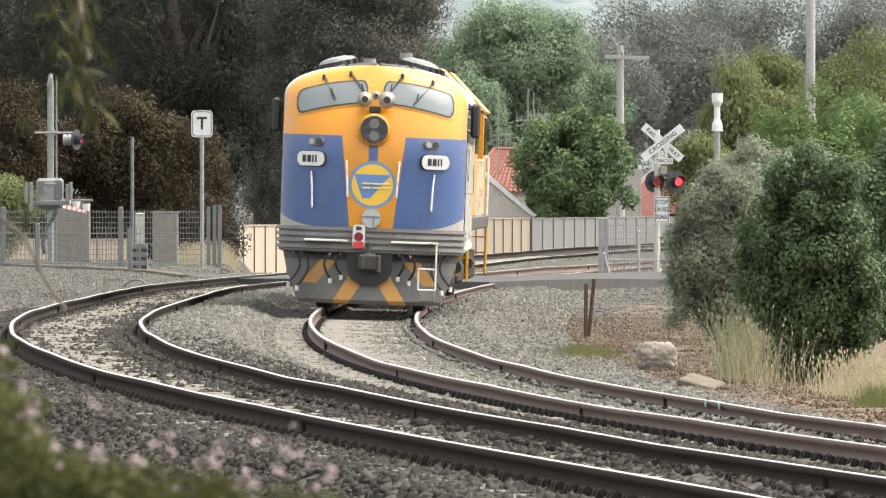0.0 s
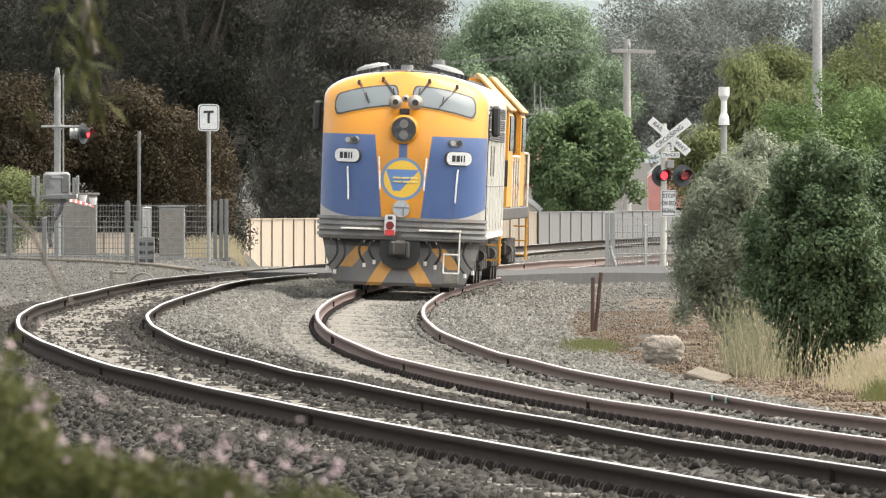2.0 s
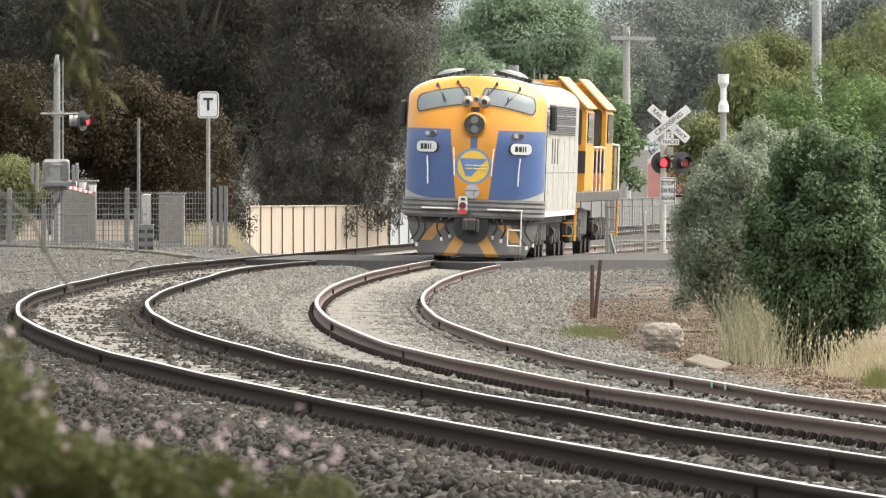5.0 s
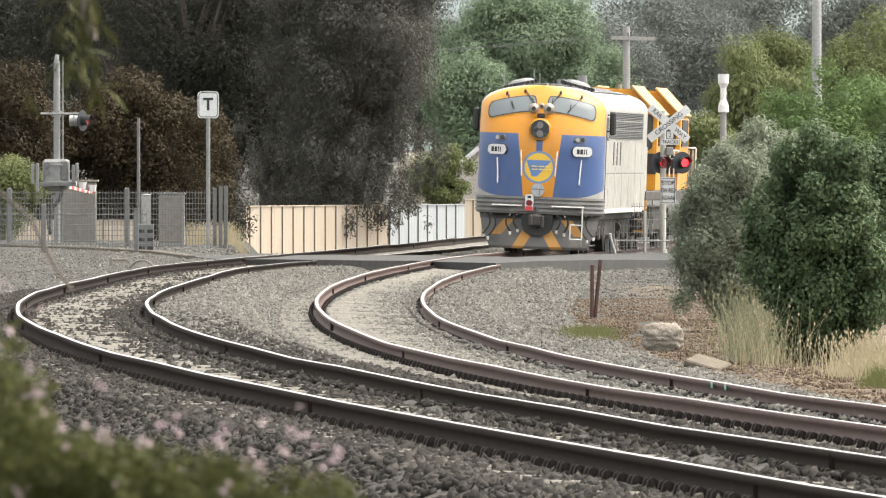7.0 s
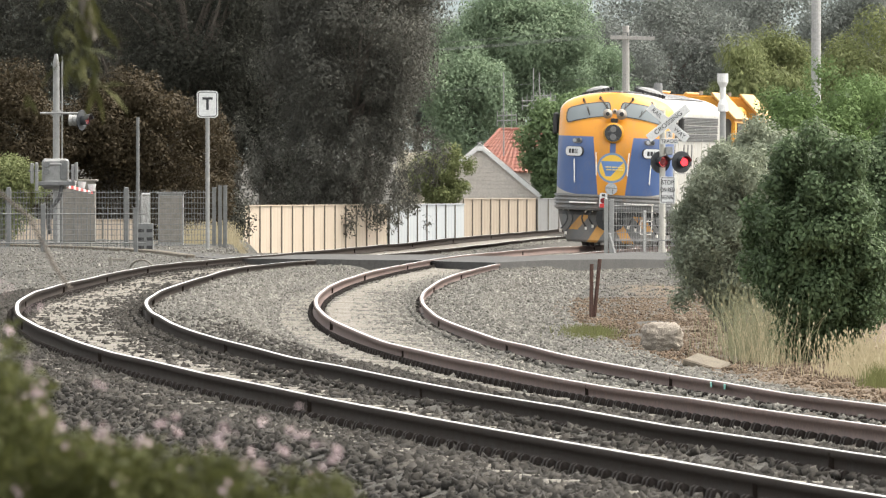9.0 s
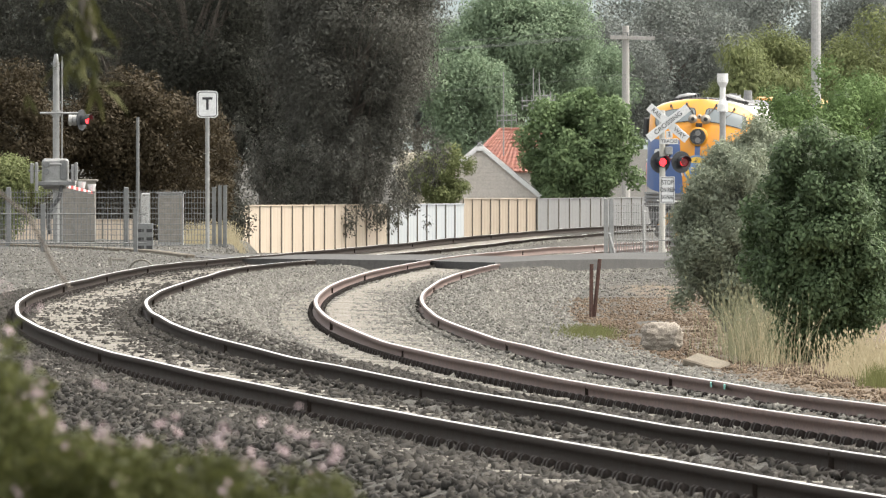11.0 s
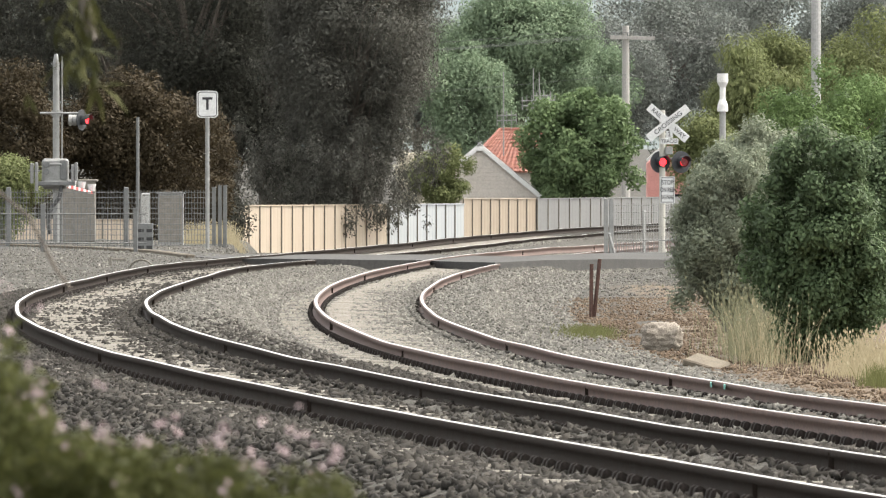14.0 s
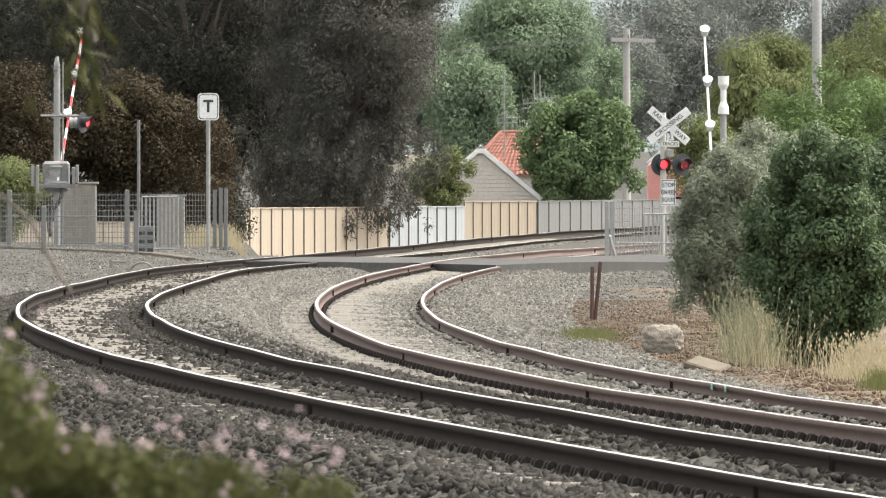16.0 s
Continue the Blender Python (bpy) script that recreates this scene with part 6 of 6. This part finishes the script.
rod(bm, (0, 0, 4.35), (0, 0, 4.48), 0.075, 0.14, 18)
rod(bm, (0, 0, 4.48), (0, 0, 4.7), 0.14, 0.14, 18)
part("cap", bm, M["white"], mast, "white waisted cap")


# ---- fences, houses, pole line ----
def sheet_fence(x0, y0, x1, y1, top, low, n, material, label):
    """Ribbed sheet panels side by side, each a part, with dark joints between."""
    th = thing("sheet_fence", (x0, y0, low), label, "fence")
    d = Vector((x1 - x0, y1 - y0, 0))
    turn = math.degrees(math.atan2(d.y, d.x))
    w = d.length / n
    h = top - low
    bm = bmesh.new()
    ribs = 3
    prof = []
    for k in range(ribs):
        a, q = k / ribs, 1 / ribs
        prof += [(a * w, 0.0), ((a + q * 0.7) * w, 0.0), ((a + q * 0.78) * w, 0.006), ((a + q * 0.92) * w, 0.006)]
    prof.append((w, 0.0))
    back = [(x, 0.05) for x, y in prof]
    rows = [[bm.verts.new((x, y, z)) for x, y in pr] for pr, z in ((prof, 0), (prof, h), (back, h), (back, 0))]
    for a, b in zip(rows, rows[1:] + rows[:1]):
        for k in range(len(prof) - 1):
            bm.faces.new((a[k], a[k + 1], b[k + 1], b[k]))
    bmesh.ops.recalc_face_normals(bm, faces=bm.faces)
    first = part("panel", bm, material, th)
    bm = bmesh.new()
    box(bm, (0, -0.015, h / 2), (0.022, 0.05, h + 0.01), None, 0.004)
    post0 = part("post", bm, M["fence_gap"], th)
    for k in range(n):
        for src in (first, post0):
            ob = src if k == 0 else new(src.name.split(".")[0], src.data)
            ob.parent = th
            ob.matrix_basis = pose(0, 0, 0, 0, 0, turn) @ pose(w * k, 0, 0)
    bm = bmesh.new()
    box(bm, (d.length / 2, 0, h), (d.length, 0.07, 0.04), None, 0.006)
    ob = part("cap_rail", bm, material, th)
    ob.matrix_basis = pose(0, 0, 0, 0, 0, turn)
    return th


sheet_fence(-7.1, 417, -1.9, 431, 0.76, -1.1, 15, M["beige"], "cream ribbed sheet metal fence behind the main line")
sheet_fence(-1.85, 431.3, 0.72, 437, 0.76, -1.1, 8, M["paleblue"], "pale blue-white sheet metal fence panels")
sheet_fence(0.8, 505, 3.7, 508, 0.76, -1.1, 8, M["beige"], "cream ribbed sheet metal fence beside a garden")
sheet_fence(3.75, 508, 10.5, 540, 0.76, -1.1, 15, M["greyfence"], "grey ribbed sheet metal fence beside a garden")
sheet_fence(-14.4, 371, -9.1, 373, 0.5, -1.0, 6, M["beige"], "low cream sheet fence behind the mesh fence")


def build_gable_house():
    th = thing("house", (1.63, 562.0, -1.2), "cream weatherboard house with a white gable edge", "house")
    bm = bmesh.new()
    half, eave, apex = 2.5, 2.05, 4.15
    plate(bm, [(-half, 0), (half, 0), (half, eave), (0, apex - 0.12), (-half, eave)], 0.0, 8.0)
    wall = part("wall", bm, M["cream"], th, "cream weatherboard wall")
    for k in range(22):
        z = 0.1 + k * 0.18
        w = half if z < eave else half * (apex - 0.12 - z) / (apex - 0.12 - eave)
        if w > 0.1:
            bm = bmesh.new()
            box(bm, (0, -0.015, z + 0.09), (2 * w - 0.04, 0.03, 0.165), pose(0, 0, 0, 4), 0.004)
            part("weatherboard", bm, M["cream"], wall)
    sl = math.degrees(math.atan2(apex - eave, half))
    ln = math.hypot(apex - eave, half) + 0.35
    for sx in (-1, 1):
        c = Vector((sx * half * 0.52, 0, (apex + eave) / 2 - 0.03))
        bm = bmesh.new()
        box(bm, (c.x, -0.14, c.z), (ln, 0.06, 0.2), pose(0, 0, 0, 0, sx * sl), 0.01)
        part("barge_board", bm, M["white"], th, "white barge board")
        bm = bmesh.new()
        box(bm, (c.x, 4.0, c.z + 0.1), (ln, 8.3, 0.08), pose(0, 0, 0, 0, sx * sl), 0.01)
        part("roof", bm, M["roof"], th)
    cap_gable(th, apex)


def cap_gable(th, apex):
    bm = bmesh.new()
    plate(bm, [(-0.26, apex - 0.2), (0.26, apex - 0.2), (0.05, apex + 0.03), (-0.05, apex + 0.03)], -0.19, 0.1)
    part("gable_peak", bm, M["white"], th)
    bm = bmesh.new()
    rod(bm, (0, -0.15, apex + 0.03), (0, 8.1, apex + 0.03), 0.09, None, 8)
    part("ridge_cap", bm, M["roof"], th)


def build_tiled_house():
    th = thing("house", (4.3, 643.0, -1.0), "house with a terracotta tiled hip roof", "house")
    bm = bmesh.new()
    box(bm, (0, 4, 1.4), (6.2, 6.0, 2.8), None, 0.01)
    part("wall", bm, M["cream"], th)
    # hip roof with courses of tiles
    e = [(-3.4, 0.6), (3.4, 0.6), (3.4, 7.4), (-3.4, 7.4)]
    ridge = [(-1.4, 4.0), (1.4, 4.0)]
    ze, zr = 2.75, 4.9
    bm = bmesh.new()
    ev = [bm.verts.new((x, y, ze)) for x, y in e]
    rv = [bm.verts.new((x, y, zr)) for x, y in ridge]
    for f in ((ev[0], ev[1], rv[1], rv[0]), (ev[1], ev[2], rv[1]), (ev[2], ev[3], rv[0], rv[1]), (ev[3], ev[0], rv[0])):
        bm.faces.new(f)
    roof = part("roof", bm, M["tile"], th, "terracotta tiled roof")
    n = 12
    for k in range(n):
        a, b = k / n, (k + 1) / n
        xa0, xa1 = -3.4 + 2.0 * a, 3.4 - 2.0 * a
        xb0, xb1 = -3.4 + 2.0 * b, 3.4 - 2.0 * b
        ya, yb = 0.6 + 3.4 * a, 0.6 + 3.4 * b
        za, zb = ze + (zr - ze) * a, ze + (zr - ze) * b
        bm = bmesh.new()
        m = 26
        for q in range(m):
            u0, u1 = q / m, (q + 0.9) / m
            p = [(xa0 + (xa1 - xa0) * u0, ya, za + 0.06), (xa0 + (xa1 - xa0) * u1, ya, za + 0.06), (xb0 + (xb1 - xb0) * u1, yb, zb + 0.015), (xb0 + (xb1 - xb0) * u0, yb, zb + 0.015)]
            top = [bm.verts.new(v) for v in p]
            mid0 = bm.verts.new(((p[0][0] + p[1][0]) / 2, ya - 0.01, za + 0.1))
            mid1 = bm.verts.new(((p[2][0] + p[3][0]) / 2, yb - 0.01, zb + 0.05))
            bm.faces.new((top[0], mid0, mid1, top[3]))
            bm.faces.new((mid0, top[1], top[2], mid1))
        tagged(part("tile_course", bm, M["tile"], roof), kind="stuff")
    bm = bmesh.new()
    rod(bm, (-1.4, 4, zr + 0.03), (1.4, 4, zr + 0.03), 0.1, None, 8)
    for sx in (-1, 1):
        rod(bm, (sx * 1.4, 4, zr + 0.03), (sx * 3.4, 0.6, ze + 0.05), 0.1, None, 8)
    part("ridge_cap", bm, M["tile"], roof)
    th = thing("house", (10.55, 600.0, -1.0), "pink rendered house with a low gable", "house")
    bm = bmesh.new()
    plate(bm, [(-0.9, 0), (1.6, 0), (1.6, 3.0), (0.3, 4.35), (-0.9, 3.2)], 0, 4.0)
    wall = part("wall", bm, M["pink"], th, "pink rendered wall")
    bm = bmesh.new()
    box(bm, (0.3, -0.03, 1.4), (1.2, 0.06, 0.7), None, 0.01)
    part("window", bm, M["glass_dark"], wall)
    bm = bmesh.new()
    box(bm, (-0.3, -0.05, 3.9), (1.7, 0.1, 0.12), pose(0, 0, 0, 0, -42), 0.01)
    part("barge_board", bm, M["white"], th)


def build_antenna(x, y, z, h, boom_z, reach, elements, seed):
    """A mast with one or two element booms and a mesh reflector."""
    th = thing("tv_antenna", (x, y, z), "thin metal rooftop television antenna", "antenna", "rooftop antennas")
    rng = np.random.default_rng(seed)
    bm = bmesh.new()
    rod(bm, (0, 0, -1.0), (0, 0, h), 0.04, 0.03, 6)
    part("mast", bm, M["galv"], th)
    for zz in boom_z:
        bm = bmesh.new()
        rod(bm, (-reach * 0.35, 0, zz), (reach * 0.65, 0, zz + 0.04), 0.028, None, 6)
        part("boom", bm, M["galv"], th)
        for k in range(elements):
            xx = reach * (-0.33 + 0.97 * k / (elements - 1))
            q = 0.12 + 0.3 * rng.uniform()
            bm = bmesh.new()
            rod(bm, (xx, 0, zz - q), (xx, 0, zz + q), 0.02, None, 5)
            part("element", bm, M["galv"], th)


def build_power_pole():
    th = thing("power_pole", (9.8, 682.0, 0.0), "weathered timber power pole with a crossarm", "power pole")
    bm = bmesh.new()
    rod(bm, (0, 0, -0.5), (0, 0, 9.6), 0.24, 0.18, 12)
    part("pole", bm, M["wood"], th)
    bm = bmesh.new()
    box(bm, (0.35, -0.2, 8.95), (2.4, 0.14, 0.2), pose(0, 0, 0, 0, 1.5), 0.01)
    arm = part("crossarm", bm, M["wood"], th)
    for x in (-0.6, 0.1, 0.8, 1.4):
        bm = bmesh.new()
        rod(bm, (x, -0.2, 9.03), (x, -0.2, 9.25), 0.05, 0.035, 8)
        part("insulator", bm, M["galv_dark"], arm)
    for i, (x, z) in enumerate(((-0.6, 9.25), (0.1, 9.25), (0.8, 9.25), (1.4, 9.25), (0.0, 9.6), (0.0, 7.0))):
        w = thing("power_line", (0, 0, 0), "thin sagging overhead power line", "cable", "overhead lines")
        for end in ((38.0, 700.0, 8.6), (-30.0, 690.0, 8.4)):
            a, b = Vector((9.8 + x, 681.8, z)), Vector((end[0], end[1] + x, end[2] + z - 9.25))
            bm = bmesh.new()
            pts = []
            for k in range(13):
                p = a.lerp(b, k / 12)
                p.z -= 0.9 * 4 * (k / 12) * (1 - k / 12)
                pts.append(p)
            cu = bpy.data.curves.new("span", 'CURVE')
            cu.dimensions, cu.bevel_depth, cu.bevel_resolution = '3D', 0.009, 1
            sp = cu.splines.new('POLY')
            sp.points.add(len(pts) - 1)
            for q, p in zip(sp.points, pts):
                q.co = (*p, 1.0)
            cu.materials.append(M["galv_dark"])
            new("span", cu).parent = w
            bm.free()


build_gable_house()
build_tiled_house()
build_antenna(3.05, 640.0, 3.6, 3.2, (0.75, 1.0), 1.0, 5, 1)
build_antenna(4.55, 640.0, 3.9, 3.1, (1.2, 1.45), 1.7, 8, 2)
build_antenna(4.85, 641.0, 3.9, 2.9, (1.7,), 0.9, 6, 3)
build_power_pole()


# ---- small things by the track ----
def build_stakes():
    th = thing("rusty_stakes", (2.36, 201.0, -0.33), "two rusty steel stakes leaning together in gravel", "stake")
    for a, b, w in (((-0.02, 0, 0), (-0.01, 0, 0.84), 0.085), ((0.03, 0.08, 0), (0.12, 0.08, 0.92), 0.12)):
        bm = bmesh.new()
        d = Vector(b) - Vector(a)
        c = (Vector(a) + Vector(b)) / 2
        m = d.to_track_quat("Z", "Y").to_matrix().to_4x4()
        box(bm, c, (w, 0.02, d.length), m, 0.003)
        box(bm, c + Vector((0, 0.03, 0)), (0.02, 0.06, d.length), m, 0.003)
        part("stake", bm, M["rust"], th)


M["sunk_stone"] = worn("sunken_stone", (0.09, 0.075, 0.06), (0.16, 0.14, 0.11), 5.0, 0.9, 0, 0.01, None, None, 0.1)
M["teal"] = worn("teal_paint_mark", (0.1, 0.3, 0.26), (0.2, 0.42, 0.37), 8.0, 0.6)


def build_rock():
    rng = np.random.default_rng(7)
    th = thing("sandstone_block", (2.86, 166.0, -0.36), "weathered sandstone block on bare earth", "rock")
    bm = bmesh.new()
    ball(bm, (0, 0, 0), 1.0, 5)
    for v in bm.verts:
        d = v.co.normalized()
        # a squared boulder: broad crown, undercut bedding seams, pitted skin
        e = 4.5
        k = (abs(d.x) ** e + abs(d.y) ** e + abs(d.z) ** e) ** (-1 / e)
        x, y, z = d.x * k, d.y * k, d.z * k
        w = 1.0 - 0.16 * max(0.0, z) ** 2 - 0.05 * max(0.0, -z)
        for seam, deep in ((0.12, 0.035), (-0.2, 0.03), (-0.62, 0.07)):
            w -= deep * math.exp(-((z - seam - 0.06 * noise.noise(Vector((x * 1.7, y * 1.7, seam)))) / 0.055) ** 2)
        q = 0.14 * noise.fractal(Vector((x, y, z)) * 2.2, 0.8, 2.0, 6) + 0.02 * noise.noise(Vector((x, y, z)) * 14)
        v.co = Vector((x * 0.26 * (w + q), y * 0.2 * (w + q), 0.17 + z * 0.2 * (1 + q)))
    part("block", bm, M["rock"], th, "", True)
    th = thing("stone_slab", (3.15, 152.0, -0.36), "tilted pale stone slab half sunk in earth", "rock")
    bm = bmesh.new()
    box(bm, (0, 0, 0.05), (0.44, 0.9, 0.09), pose(0, 0, 0, 4, 16, -10), 0.02)
    part("slab", bm, M["sunk_stone"], th)


def build_litter():
    th = thing("concrete_marker", (-6.75, 258.0, gz(-6.75, 258.0) - 0.05), "small pale concrete cable marker in gravel", "marker")
    bm = bmesh.new()
    box(bm, (0, 0, 0.12), (0.07, 0.07, 0.26), None, 0.01)
    box(bm, (0.17, 0, 0.2), (0.3, 0.05, 0.05), None, 0.01)
    part("block", bm, M["concrete"], th)
    th = thing("cable_loop", (-5.9, 252.0, gz(-5.9, 252.0)), "pale loop of cable beside the rail", "cable")
    bm = bmesh.new()
    pipe(bm, [(0.16 * math.cos(a) - 0.05 * a, 0.1 * a, 0.02 + 0.16 * max(0, math.sin(a))) for a in np.linspace(0, 3.14, 10)], 0.02, 6)
    part("loop", bm, M["concrete"], th)
    th = thing("kerb", (0, 0, 0), "pale worn concrete kerb along the road edge", "kerb", kind="structure")
    pts = [(-12.0, 326.0), (-8.6, 311.0), (-6.75, 297.5), (-5.6, 282.0)]
    for a, b in zip(pts, pts[1:]):
        bm = bmesh.new()
        d = Vector((b[0] - a[0], b[1] - a[1], 0))
        c = Vector(((a[0] + b[0]) / 2, (a[1] + b[1]) / 2, 0.05))
        box(bm, c, (d.length, 0.2, 0.1), pose(0, 0, 0, 0, 0, math.degrees(math.atan2(d.y, d.x))), 0.02)
        part("kerb_stone", bm, M["sunk_stone"], th)
    th = thing("path_edge", (5.6, 300.0, -0.34), "long timber edging board beside the footpath", "edging")
    bm = bmesh.new()
    box(bm, (0, 0, 0.07), (3.2, 0.2, 0.16), pose(0, 0, 0, 0, 0, 3), 0.01)
    part("board", bm, M["wood"], th)


build_stakes()
build_rock()
build_litter()


def paint_marks():
    """Teal paint dabs on a rail of the siding."""
    for s0 in (164.0, 165.2):
        p = TRACK_B.at(s0, -0.8)
        th = thing("paint_mark", (p[0] - 0.037, p[1], p[2]), "teal paint dab on a rusty rail", "paint mark")
        bm = bmesh.new()
        box(bm, (0, 0, -0.03), (0.012, 0.35, 0.05), None, 0.003)
        part("dab", bm, M["teal"], th)


paint_marks()


# ---- what moves ----
def flashes(first_lit):
    """Times at which a lamp changes over: the left ones are lit from 0.17 to 0.95 s in every 1.5 s, the right ones between."""
    rows, lit = [], first_lit
    rows.append((0.0, lit))
    for k in range(11):
        for t in (1.5 * k + 0.17, 1.5 * k + 0.95):
            if t < 15.95:
                rows += [(t - 0.05, lit), (t + 0.05, not lit)]
                lit = not lit
    rows.append((16.0, lit))
    return rows


def flash(lamp, first_lit):
    disc, at = lamp
    base = pose(*at, 0, 0, disc["turn"])
    rows = []
    last = None
    for t, lit in flashes(first_lit):
        a = 0.0 if lit else 180.0
        if last is not None and last != a:
            for q in (1 / 3, 2 / 3):
                rows.append((t - 0.1 + 0.1 * q, base @ pose(0, 0, 0, 0, 0, last + (180 if last == 0 else -180) * q)))
        rows.append((t, base @ pose(0, 0, 0, 0, 0, a)))
        last = a
    walk(disc, rows)


def raise_boom(boom, base, aside, rest):
    rows = [(0.0, rest), (14.2, rest), (14.5, 3.5), (14.8, 9.5), (15.2, 20.5), (15.6, 33.0), (16.0, 45.5)]
    walk(boom, [(t, base @ pose(0, 0, 0, a, 0, aside)) for t, a in rows])


def motions():
    walk(LEAD, [(t, on_track(TRACK_B, s, 9.3, 3.9)) for t, s in RUN])
    walk(TRAILING, [(t, on_track(TRACK_B, s - 18.2, 10.6, 3.6)) for t, s in RUN])
    flash(CROSS_A, False)
    flash(CROSS_B, True)
    flash(LEFT_DISC, False)
    raise_boom(LEFT_BOOM, pose(0.02, -0.4, 1.55), -8.0, -2.6)
    raise_boom(RIGHT_BOOM, pose(0, -0.3, 1.41), 2.0, 2.0)
    walk(GATE_1, [(t, pose(-7.55, 318.0, 0.03, 0, 0, a)) for t, a in ((0.0, 78), (14.5, 78), (14.8, 60), (15.1, 25), (15.4, 3), (16.0, 0))])
    walk(GATE_2, [(t, pose(4.9, 311.0, -0.25, 0, 0, a)) for t, a in ((0.0, 86), (14.9, 86), (15.3, 60), (15.6, 28), (15.85, 5), (16.0, 0))])


motions()
